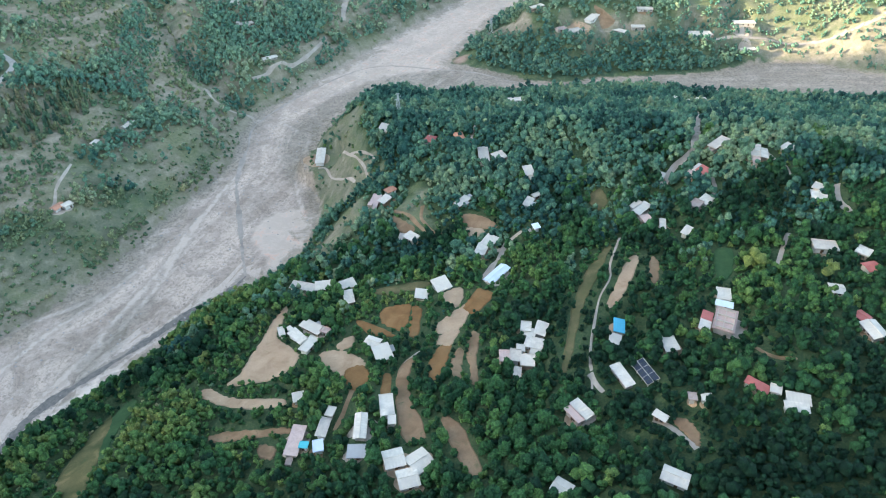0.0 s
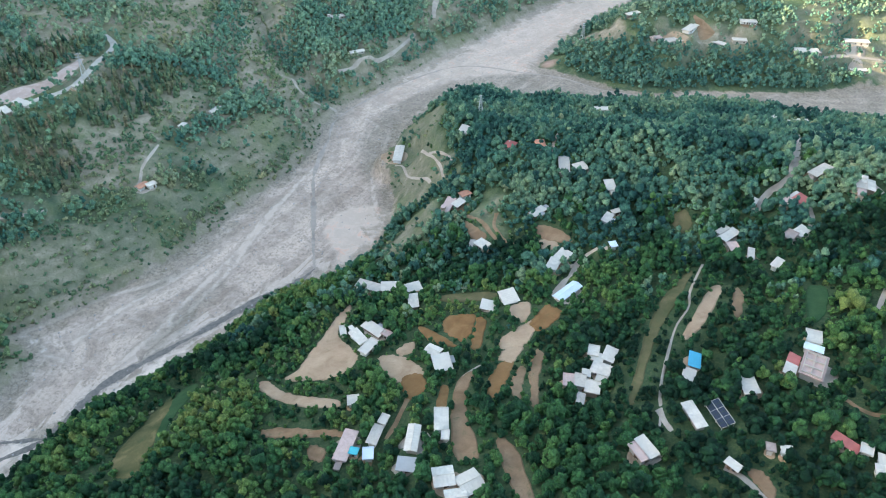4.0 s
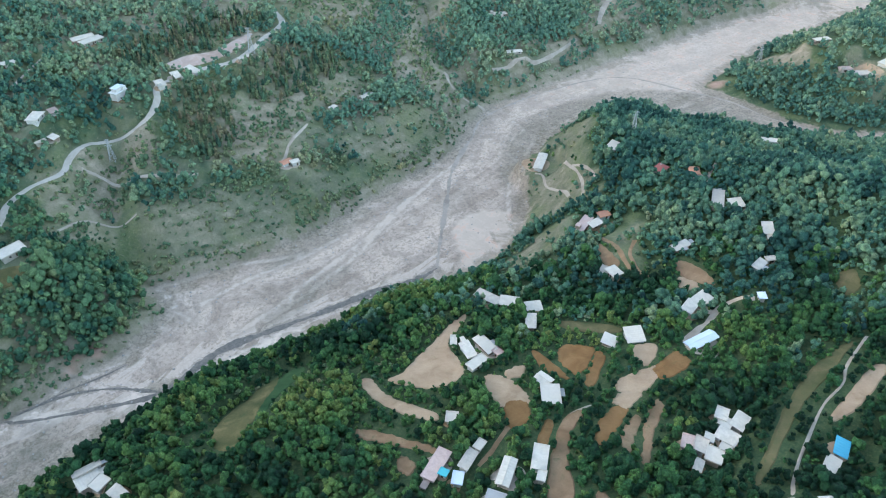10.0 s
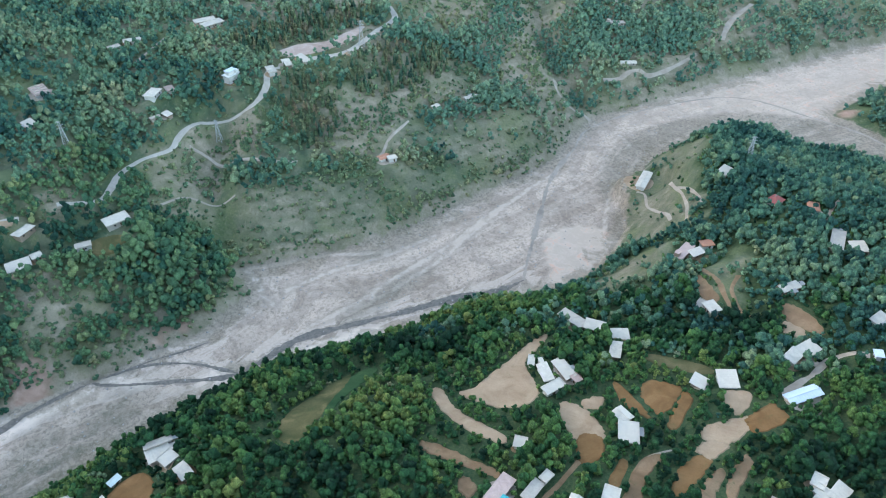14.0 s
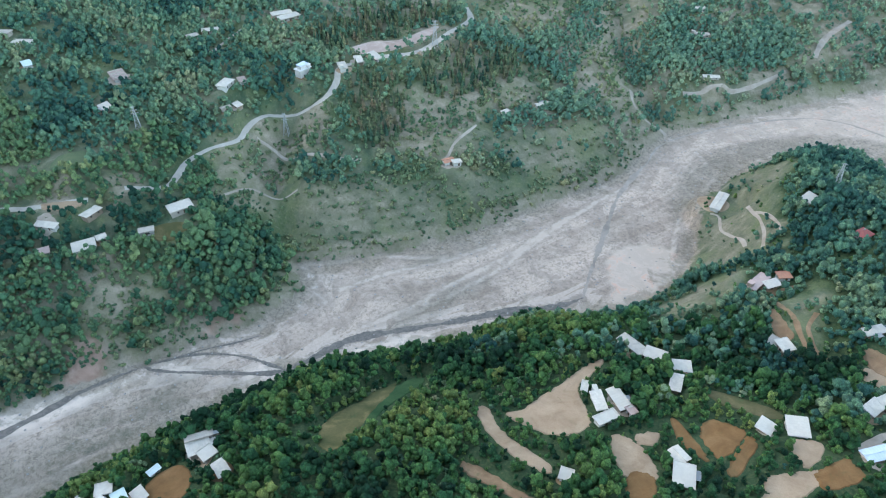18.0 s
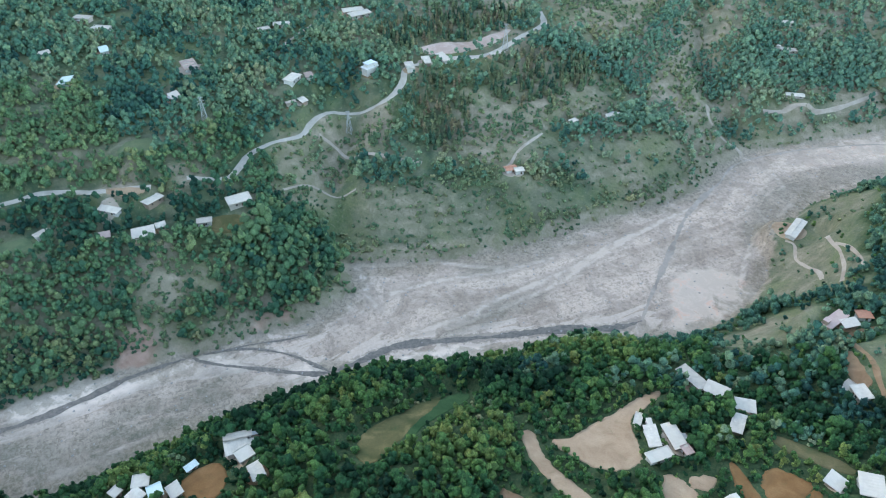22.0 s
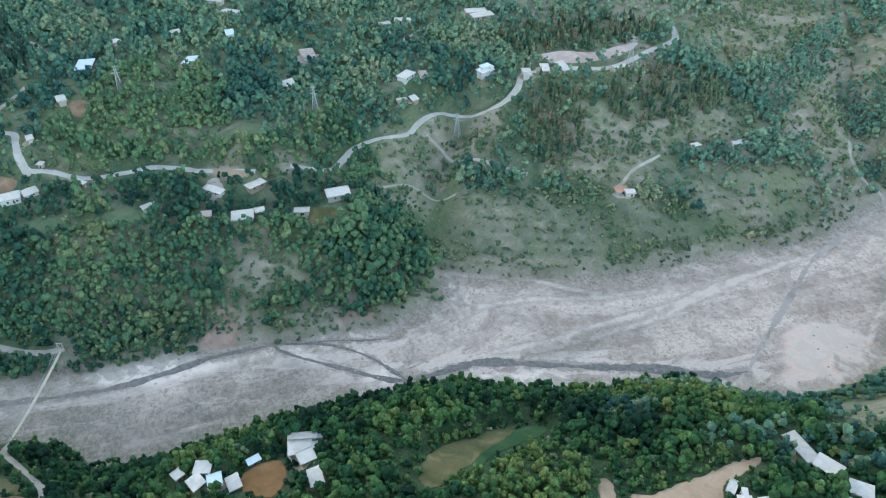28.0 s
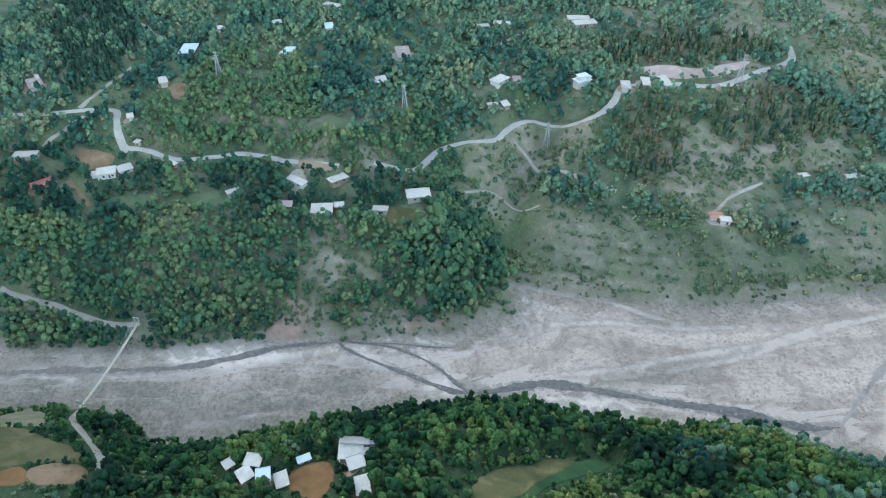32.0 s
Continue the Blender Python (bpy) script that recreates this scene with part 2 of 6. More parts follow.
    # this mask also carries the upstream paling put in for sun and haze
    r = k.mix(k.attr("silt").outputs["Fac"], r, stain)
    dull = k.mix(1.0, k.ramp(k.noise(0.06, 6, pos, 0.65), (0.40, (1, 1, 1)), (0.60, (0.6, 0.6, 0.6))), k.attr("dull").outputs["Fac"], 'MULTIPLY')
    dull = k.mix(1.0, dull, k.ramp(k.noise(1.6, 6, flow, 0.7), (0.32, (0.2, 0.2, 0.2)), (0.48, (0.95, 0.95, 0.95))), 'MULTIPLY')
    r = k.mix(dull, r, k.ramp(grit, (0.4, (0.13, 0.125, 0.095)), (0.6, (0.245, 0.218, 0.175))))
    # scrub and dark gravel near the banks
    k_ = k.add("ShaderNodeMath")
    k_.operation = 'MULTIPLY_ADD'
    k.link(k.noise(0.07, 6, pos, 0.7), k_.inputs[0])
    k_.inputs[1].default_value = -60.0
    k.link(k.attr("bank").outputs["Fac"], k_.inputs[2])
    scrub = k.add("ShaderNodeMapRange")
    for i, v in ((1, -26.0), (2, -20.0), (3, 0.55), (4, 0.0)):
        scrub.inputs[i].default_value = v
    k.link(k_.outputs[0], scrub.inputs[0])
    r = k.mix(scrub.outputs[0], r, k.ramp(grit, (0.4, (0.125, 0.115, 0.079)), (0.6, (0.281, 0.235, 0.177))))
    edge = k.add("ShaderNodeMath")
    edge.operation = 'MULTIPLY_ADD'
    k.link(mid, edge.inputs[0])
    edge.inputs[1].default_value = 12.0
    k.link(k.attr("bank").outputs["Fac"], edge.inputs[2])
    sharp = k.add("ShaderNodeMapRange")
    for i, v in ((1, 3.6), (2, 5.6)):
        sharp.inputs[i].default_value = v
    k.link(edge.outputs[0], sharp.inputs[0])
    k.color(k.mix(sharp.outputs[0], c, r))
    k.bump(fine, 0.6, 0.5)
    return k.m


def mat_water():
    k = Nodes("shallow_water", 0.3)
    k.b.inputs["Specular IOR Level"].default_value = 0.3
    pos = k.add("ShaderNodeNewGeometry").outputs["Position"]
    c = k.ramp(k.noise(0.5, 5, pos), (0.38, (0.11, 0.10, 0.088)), (0.62, (0.18, 0.16, 0.14)))
    k.color(c)
    k.bump(k.noise(3.0, 3, pos), 0.25, 0.1)
    return k.m


def mat_earth(name, dark, mid, light, weeds=0.0):
    k = Nodes(name, 0.95)
    pos = k.add("ShaderNodeNewGeometry").outputs["Position"]
    c = k.ramp(k.noise(0.12, 6, pos), (0.3, dark), (0.5, mid), (0.72, light))
    c = k.mix(k.ramp(k.noise(0.035, 4, pos), (0.4, (0, 0, 0)), (0.65, (0.45, 0.45, 0.45))), c, light)
    fine = k.noise(1.6, 5, pos)
    c = k.mix(k.ramp(fine, (0.4, (0, 0, 0)), (0.7, (0.35, 0.35, 0.35))), c, dark)
    weed = k.mix(1.0, k.ramp(k.noise(0.3, 6, pos, 0.75), (0.54, (0, 0, 0)), (0.66, (0.8, 0.8, 0.8))), k.ramp(k.noise(0.07, 3, pos), (0.4, (0, 0, 0)), (0.6, (weeds, weeds, weeds))), 'MULTIPLY')
    c = k.mix(weed, c, (0.055, 0.095, 0.036))
    k.color(c)
    k.bump(fine, 0.5, 0.2)
    return k.m


def mat_plain(name, col, rough=0.7, vary=0.15, scale=0.6, metal=0.0, dirt=(0.25, 0.21, 0.17), dirty=0.35):
    """A painted, plastered or sheet-metal surface with streaks of dirt."""
    k = Nodes(name, rough)
    k.b.inputs["Metallic"].default_value = metal
    pos = k.add("ShaderNodeNewGeometry").outputs["Position"]
    rnd = k.add("ShaderNodeObjectInfo").outputs["Random"]
    dk = tuple(v * (1 - vary) for v in col)
    c = k.mix(k.ramp(k.noise(scale, 5, pos), (0.35, (0, 0, 0)), (0.65, (1, 1, 1))), dk, col)
    c = k.mix(k.ramp(k.noise(scale * 3.1, 6, pos), (0.52, (0, 0, 0)), (0.8, (dirty,) * 3)), c, dirt)
    c = k.mix(k.ramp(rnd, (0, (0, 0, 0)), (1, (0.75, 0.75, 0.75))), c, dk)
    k.color(c)
    k.bump(k.noise(scale * 8, 3, pos), 0.2, 0.05)
    return k.m


def mat_leaf(name, tones, single):
    """Leaves: the tone varies from tree to tree, a little from bough to bough, and over each bough."""
    k = Nodes(name, 0.75)
    geo = k.add("ShaderNodeNewGeometry")
    tint = k.add("ShaderNodeObjectInfo").outputs["Random"] if single else k.attr("tint").outputs["Fac"]
    c = k.ramp(tint, *[(i / (len(tones) - 1), v) for i, v in enumerate(tones)])
    clump = k.ramp(geo.outputs["Random Per Island"], (0, (0.64, 0.66, 0.70)), (1, (1.36, 1.33, 1.24)))
    c = k.mix(1.0, c, clump, 'MULTIPLY')
    grain, fleck = k.noise(2.1, 5, geo.outputs["Position"], 0.75), k.noise(4.5, 3, geo.outputs["Position"])
    c = k.mix(1.0, c, k.ramp(grain, (0.36, (0.45, 0.48, 0.52)), (0.66, (1.65, 1.55, 1.4))), 'MULTIPLY')
    c = k.mix(1.0, c, k.ramp(fleck, (0.35, (0.7, 0.7, 0.7)), (0.68, (1.35, 1.3, 1.2))), 'MULTIPLY')
    k.color(c)
    k.bump(grain, 0.8, 0.7)
    k.b.inputs["Specular IOR Level"].default_value = 0.15
    return k.m


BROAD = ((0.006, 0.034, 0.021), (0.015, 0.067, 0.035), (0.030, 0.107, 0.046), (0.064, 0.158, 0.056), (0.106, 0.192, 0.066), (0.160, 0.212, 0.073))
# paler, bluer leaves of the dry slopes across the river: aerial haze put into the colour
HAZED_MID = ((0.015, 0.066, 0.064), (0.034, 0.120, 0.104), (0.073, 0.184, 0.138), (0.132, 0.242, 0.162), (0.190, 0.272, 0.175), (0.236, 0.280, 0.182))
# the scrub trees upstream, their leaf colour lightened and blued to stand in for haze
HAZED_FAR = ((0.052, 0.148, 0.126), (0.086, 0.200, 0.158), (0.132, 0.246, 0.180), (0.184, 0.284, 0.195), (0.236, 0.300, 0.208))
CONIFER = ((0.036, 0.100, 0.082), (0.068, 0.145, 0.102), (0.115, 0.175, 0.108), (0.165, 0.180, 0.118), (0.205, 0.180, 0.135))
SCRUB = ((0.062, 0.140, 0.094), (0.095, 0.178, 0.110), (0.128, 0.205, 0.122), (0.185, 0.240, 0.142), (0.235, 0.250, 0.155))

M = dict(
    ground=mat_ground(), water=mat_water(),
    sand=mat_earth("pale_field_soil", (0.26, 0.175, 0.112), (0.37, 0.258, 0.172), (0.46, 0.34, 0.235), 0.35),
    clay=mat_earth("red_brown_ploughed_soil", (0.14, 0.070, 0.026), (0.21, 0.108, 0.043), (0.28, 0.16, 0.075), 0.45),
    soil=mat_earth("brown_soil", (0.16, 0.098, 0.055), (0.245, 0.152, 0.090), (0.33, 0.225, 0.14), 0.8),
    drygrass=mat_earth('dry_field_grass', (0.055, 0.070, 0.026), (0.105, 0.098, 0.045), (0.18, 0.142, 0.075), 0.9),
    drymeadow=mat_earth("dry_meadow", (0.13, 0.135, 0.07), (0.205, 0.19, 0.115), (0.29, 0.25, 0.165), 0.9),
    ochre=mat_earth("grazed_grass_and_yellow_earth", (0.036, 0.058, 0.020), (0.076, 0.082, 0.032), (0.23, 0.175, 0.085), 0.9),
    lush=mat_earth("lush_grass", (0.012, 0.048, 0.018), (0.024, 0.074, 0.028), (0.06, 0.115, 0.045)),
    scree=mat_earth("cut_pinkish_earth", (0.31, 0.225, 0.185), (0.43, 0.315, 0.265), (0.57, 0.46, 0.41)),
    meadow=mat_earth("meadow_grass", (0.06, 0.105, 0.058), (0.10, 0.15, 0.078), (0.175, 0.195, 0.105)),
    runnel=mat_earth("wet_gravel_runnel", (0.24, 0.21, 0.18), (0.32, 0.28, 0.242), (0.45, 0.385, 0.33)),
    road=mat_earth("worn_asphalt_and_dust", (0.34, 0.31, 0.265), (0.46, 0.42, 0.365), (0.56, 0.515, 0.455)),
    track=mat_earth("trodden_earth", (0.27, 0.22, 0.175), (0.38, 0.32, 0.265), (0.48, 0.42, 0.36)),
    white=mat_plain("white_sheet_roof", (0.67, 0.62, 0.54), 0.6, 0.24, 0.35, 0.0, (0.36, 0.31, 0.27), 0.55),
    pale=mat_plain("pale_concrete_roof", (0.54, 0.485, 0.42), 0.85, 0.2, 0.5),
    grey=mat_plain("grey_concrete_roof", (0.42, 0.43, 0.43), 0.85, 0.2, 0.5),
    pink=mat_plain("pinkish_plaster_roof", (0.56, 0.42, 0.38), 0.85, 0.2, 0.5),
    brown=mat_plain("brownish_roof", (0.42, 0.33, 0.29), 0.85, 0.25, 0.5),
    red=mat_plain("faded_red_roof", (0.50, 0.15, 0.13), 0.6, 0.2, 0.5),
    orange=mat_plain("orange_roof", (0.55, 0.27, 0.18), 0.7, 0.2, 0.5),
    blue=mat_plain("bright_blue_roof", (0.04, 0.38, 0.55), 0.5, 0.15, 0.6),
    turquoise=mat_plain("turquoise_tarpaulin", (0.05, 0.45, 0.50), 0.5, 0.15, 0.6),
    mint=mat_plain("pale_mint_roof", (0.62, 0.74, 0.72), 0.5, 0.12, 0.6),
    bluewhite=mat_plain("white_and_blue_roof", (0.62, 0.72, 0.82), 0.5, 0.15, 0.6),
    tower=mat_plain("white_terrace", (0.72, 0.74, 0.74), 0.6, 0.15, 0.6),
    wall=mat_plain("plastered_wall", (0.56, 0.51, 0.45), 0.9, 0.25, 0.7),
    wallwhite=mat_plain("whitewashed_wall", (0.70, 0.69, 0.66), 0.9, 0.2, 0.7),
    mud=mat_plain("mud_wall", (0.36, 0.28, 0.22), 0.95, 0.25, 0.7),
    deck=mat_plain("pale_yellowish_planks", (0.66, 0.57, 0.41), 0.9, 0.25, 0.8),
    wood=mat_plain("dark_wood", (0.14, 0.09, 0.06), 0.8, 0.3, 2.0),
    glass=mat_plain("dusty_window_glass", (0.06, 0.075, 0.085), 0.15, 0.2, 2.0, 0.0, (0.2, 0.2, 0.2), 0.2),
    steel=mat_plain("galvanised_steel", (0.48, 0.50, 0.51), 0.5, 0.15, 1.0, 0.1),
    panel=mat_plain("solar_glass", (0.035, 0.05, 0.075), 0.25, 0.2, 1.0, 0.0, (0.1, 0.1, 0.12), 0.2),
    stone=mat_plain("river_stone", (0.42, 0.40, 0.38), 0.9, 0.4, 0.8),
    bark=mat_plain("bark", (0.12, 0.085, 0.06), 0.95, 0.3, 2.0),
    leaf=mat_leaf("broad_leaves", BROAD, False),
    hazed_mid=mat_leaf("hazed_mid_leaves", HAZED_MID, False),
    # bank leaves take about half of the painted haze tint
    bank_leaf=mat_leaf("bank_leaves", [tuple(0.48 * p + 0.50 * q for p, q in zip(a, b)) for a, b in zip(BROAD, HAZED_MID)], False),
    hazed_far=mat_leaf("hazed_far_leaves", HAZED_FAR, False),
    leaf_one=mat_leaf("orchard_leaves", (BROAD[0], BROAD[1], BROAD[1], BROAD[2], BROAD[2], BROAD[3]), True),
    needle=mat_leaf("pine_needles", CONIFER, False),
    shrub=mat_leaf("shrub_leaves", SCRUB, False),
)


# ---- building blocks ----
def mesh_of(name, verts, faces, mat, smooth_=False):
    me = bpy.data.meshes.new(name)
    me.from_pydata(verts, [], faces)
    me.materials.append(mat)
    if smooth_:
        me.shade_smooth()
    me.update()
    return me


def part(name, me, parent, label="", m=None):
    ob = new(name, me)
    ob.parent = parent
    if m is not None:
        ob.matrix_basis = m
    return tagged(ob, label) if label else ob


def thing(name, m, label, category, group="", kind=""):
    ob = new(name)
    ob.empty_display_size = 0.5
    ob.matrix_basis = m
    return tagged(ob, label, category, group, kind)


def box_data(x0, x1, y0, y1, z0, z1):
    v = [(x, y, z) for z in (z0, z1) for x, y in ((x0, y0), (x1, y0), (x1, y1), (x0, y1))]
    return v, [(3, 2, 1, 0), (4, 5, 6, 7), (0, 1, 5, 4), (1, 2, 6, 5), (2, 3, 7, 6), (3, 0, 4, 7)]


def joined(pieces):
    v, f = [], []
    for pv, pf in pieces:
        o = len(v)
        v += pv
        f += [tuple(i + o for i in q) for q in pf]
    return v, f


def bar_data(a, b, r, sides=4):
    """A straight bar from a to b."""
    a, b = Vector(a), Vector(b)
    q = (b - a).to_track_quat("Z", "Y")
    ring = [q @ Vector((r * math.cos(6.2832 * (k + 0.5) / sides), r * math.sin(6.2832 * (k + 0.5) / sides), 0)) for k in range(sides)]
    v = [tuple(a + p) for p in ring] + [tuple(b + p) for p in ring]
    f = [(k, (k + 1) % sides, sides + (k + 1) % sides, sides + k) for k in range(sides)]
    return v, f + [tuple(reversed(range(sides))), tuple(range(sides, 2 * sides))]


def rounded(points, per=6, closed=True):
    """A soft line through the given points."""
    p = [Vector(q) for q in points]
    n, out = len(p), []
    for i in range(n if closed else n - 1):
        a, b, c, d = (p[(i - 1) % n], p[i], p[(i + 1) % n], p[(i + 2) % n]) if closed else (p[max(i - 1, 0)], p[i], p[i + 1], p[min(i + 2, n - 1)])
        for k in range(per):
            t = k / per
            out.append(tuple(0.5 * (2 * b + (c - a) * t + (2 * a - 5 * b + 4 * c - d) * t * t + (3 * b - a - 3 * c + d) * t ** 3)))
    return out if closed else out + [tuple(p[-1])]


# ---- ground: one sheet, levelled under fields and houses ----
GX, GY, CELL = -700.0, -45.0, 3.0
NX, NY = 390, 295
gx, gy = np.meshgrid(GX + CELL * np.arange(NX), GY + CELL * np.arange(NY))
GZ = height(gx, gy)
WET = inside(gx, gy, RIVER)
BANKS = np.minimum(np.minimum(far_from(gx, gy, BANK_LEFT), far_from(gx, gy, BANK_FORK)), far_from(gx, gy, BANK_RIGHT))


def on_ground(x, y):
    """Height of the finished sheet."""
    u, v = np.clip((np.asarray(x, float) - GX) / CELL, 0, NX - 1.001), np.clip((np.asarray(y, float) - GY) / CELL, 0, NY - 1.001)
    i, j = u.astype(int), v.astype(int)
    a, b = u - i, v - j
    # the sheet's cells are cut along one diagonal
    z00, z10, z01, z11 = GZ[j, i], GZ[j, i + 1], GZ[j + 1, i], GZ[j + 1, i + 1]
    return np.where(a > b, z00 + a * (z10 - z00) + b * (z11 - z10), z00 + b * (z01 - z00) + a * (z11 - z01))


FIELD_LIST, HOUSE_LIST, FIELD_PLANES = [], [], []


def field(points, soil, plane=None):
    """An outline, what it bears, and its plane: a point and the height there with its two slopes (taken from the hillside where not given)."""
    if plane is None:
        o = np.array(points)
        mid = o.mean(0)
        fit = np.linalg.lstsq(np.c_[o - mid, np.ones(len(o))], height(o[:, 0], o[:, 1]), rcond=None)[0]
        plane = (*mid, *fit)
    rng, w = random.Random(len(FIELD_LIST)), 0.45
    FIELD_LIST.append(([(x + rng.uniform(-w, w), y + rng.uniform(-w, w)) for x, y in rounded(points)], soil))
    FIELD_PLANES.append((np.array(plane[:2]), plane[2:]))


def house(x, y, turn, long_, wide, form, tone):
    HOUSE_LIST.append((x, y, turn, long_, wide, form, tone))


field([(-76.9, 252.6), (-80.0, 247.3), (-82.1, 241.0), (-84.1, 230.7), (-87.5, 219.0), (-89.9, 209.7), (-94.6, 204.8), (-89.8, 202.9), (-76.5, 202.2), (-68.7, 205.4), (-64.7, 210.8), (-64.7, 215.8), (-68.0, 219.7), (-73.6, 225.5), (-78.1, 231.7), (-77.3, 239.0), (-76.3, 247.4)], 'sand', (-78.4, 223.8, 0.277, -0.081, 58.70))
field([(-54.0, 213.3), (-49.8, 215.4), (-42.2, 212.9), (-36.1, 207.4), (-33.0, 201.5), (-36.6, 200.5), (-40.6, 199.9), (-42.2, 196.7), (-45.5, 199.6), (-49.4, 204.0)], 'sand', (-42.9, 205.1, 0.190, -0.215, 69.04))
field([(-40.4, 199.6), (-37.3, 201.6), (-33.8, 201.5), (-31.3, 196.0), (-31.2, 190.5), (-32.9, 187.0), (-35.4, 186.0), (-37.5, 188.3), (-39.7, 193.4)], 'clay', (-35.5, 190.5, 0.163, -0.191, 73.39))
field([(-46.3, 218.4), (-41.1, 223.4), (-40.4, 218.0), (-44.6, 215.1)], 'sand', (-43.1, 218.7, 0.028, -0.001, 66.71))
field([(-28.6, 236.0), (-27.4, 240.4), (-20.0, 242.0), (-15.4, 241.0), (-15.6, 232.8), (-17.2, 226.5), (-19.5, 223.7), (-22.8, 226.0), (-27.5, 231.0)], 'clay', (-20.5, 232.8, 0.160, -0.093, 68.96))
field([(-12.6, 239.5), (-10.0, 235.0), (-11.6, 219.0), (-14.3, 219.1), (-13.9, 228.6), (-13.6, 237.0)], 'clay', (-12.7, 229.7, 0.075, -0.105, 70.90))
field([(-39.6, 233.0), (-33.3, 229.8), (-24.6, 223.2), (-21.8, 220.0), (-28.0, 221.2), (-33.5, 224.4)], 'clay', (-30.1, 225.3, 0.130, -0.095, 68.68))
field([(16.8, 245.9), (19.2, 244.1), (23.0, 240.6), (19.3, 233.9), (14.6, 228.5), (11.9, 230.8), (10.2, 233.3), (13.4, 239.1)], 'clay', (16.1, 237.0, 0.148, -0.084, 76.09))
field([(10.8, 235.1), (12.6, 232.8), (10.9, 226.9), (8.0, 221.2), (4.7, 218.3), (-0.1, 217.3), (-2.6, 220.3), (-1.6, 224.2), (3.5, 229.0), (7.7, 233.6)], 'sand', (5.4, 225.9, 0.084, -0.020, 74.88))
field([(0.4, 217.3), (6.6, 218.1), (4.7, 211.8), (2.7, 208.3), (-0.7, 210.0), (-2.2, 210.6)], 'sand', (1.9, 212.7, 0.157, -0.171, 75.80))
field([(-0.9, 208.6), (3.1, 208.5), (1.9, 199.8), (-0.8, 189.4), (-2.6, 184.0), (-4.6, 187.0), (-5.0, 196.2), (-3.2, 202.8)], 'clay', (-2.4, 199.2, 0.168, -0.254, 78.05))
field([(-0.9, 243.4), (2.7, 247.7), (8.7, 249.6), (9.0, 241.3), (6.4, 234.5), (4.0, 237.8)], 'sand', (5.0, 242.4, 0.161, -0.159, 73.15))
field([(7.2, 205.1), (9.0, 201.7), (7.2, 193.4), (6.9, 185.4), (4.8, 186.1), (3.6, 192.0), (5.5, 200.4)], 'soil', (6.3, 194.9, -0.013, -0.226, 80.69))
field([(13.7, 215.3), (15.7, 211.4), (13.7, 201.0), (13.4, 191.7), (13.7, 183.0), (11.8, 182.5), (11.3, 192.6), (10.8, 203.4), (12.8, 212.3)], 'soil', (13.0, 199.2, 0.067, -0.166, 80.84))
field([(-105.6, 199.7), (-95.3, 191.2), (-80.4, 184.9), (-65.6, 183.1), (-66.7, 187.6), (-83.6, 191.2), (-94.3, 195.7), (-102.5, 202.6)], 'sand', (-86.8, 192.0, 0.242, -0.222, 60.99))
field([(-92.5, 172.7), (-82.3, 172.6), (-71.2, 171.2), (-60.4, 169.7), (-60.9, 167.8), (-80.8, 168.6), (-90.7, 169.4)], 'soil', (-76.9, 173.3, 0.265, -0.033, 66.46))
field([(-17.1, 197.2), (-11.7, 203.0), (-13.9, 191.6), (-13.0, 178.3), (-8.7, 165.8), (-6.4, 156.3), (-12.5, 154.6), (-15.4, 161.3), (-17.8, 179.9)], 'soil', (-13.0, 176.4, 0.132, -0.184, 79.85))
field([(0.3, 164.1), (6.4, 159.3), (12.7, 139.3), (9.8, 137.2), (3.3, 150.2)], 'soil', (6.5, 150.0, 0.111, -0.138, 87.92))
field([(69.8, 218.1), (75.9, 231.1), (85.0, 248.3), (89.4, 249.6), (81.2, 231.0), (73.3, 219.6)], 'sand', (80.1, 233.1, 0.066, -0.031, 90.79))
field([(80.2, 265.0), (66.9, 246.1), (55.6, 217.8), (47.6, 187.0), (46.4, 180.0), (50.2, 188.7), (59.7, 218.9), (73.3, 248.3)], 'drygrass', (60.0, 218.5, 0.206, -0.152, 89.13))
field([(10.4, 316.0), (15.9, 316.5), (25.5, 308.4), (28.7, 301.8), (22.8, 302.2), (15.0, 306.2)], 'soil')
field([(13.5, 305.1), (21.0, 302.6), (20.6, 296.0), (14.6, 297.8)], 'sand')
field([(-190.8, 100.1), (-193.8, 107.2), (-189.5, 114.8), (-178.0, 112.1), (-173.4, 104.7), (-183.2, 98.2)], 'clay', (-184.8, 106.2, 0.373, -0.076, 43.93))
field([(-336.5, 206.5), (-325.5, 219.5), (-315.0, 218.0), (-325.0, 202.0)], 'ochre', (-321.3, 219.5, -0.137, 0.122, 36.18))
field([(-414.3, 64.3), (-414.3, 73.0), (-406.3, 86.8), (-399.4, 84.6)], 'meadow', (-405.9, 78.6, -0.133, 0.159, 39.15))
field([(-390.1, 106.2), (-394.8, 112.1), (-390.0, 123.8), (-382.1, 121.6)], 'meadow', (-391.1, 112.9, -0.196, 0.022, 39.52))
field([(122.8, 246.9), (129.7, 247.7), (123.8, 229.1), (117.4, 226.2)], 'lush', (123.9, 237.0, 0.125, -0.136, 98.15))
field([(-400.3, 188.7), (-407.3, 197.1), (-401.8, 209.2), (-391.7, 203.4)], 'meadow', (-391.5, 204.3, -0.148, 0.088, 59.79))
field([(-389.2, 172.5), (-377.2, 185.4), (-372.1, 184.3), (-382.5, 172.3)], 'sand', (-380.2, 178.6, -0.094, 0.083, 48.62))
field([(-483.3, 120.0), (-480.0, 129.9), (-466.6, 123.7), (-472.3, 118.4)], 'soil', (-475.6, 123.0, -0.161, 0.050, 67.23))
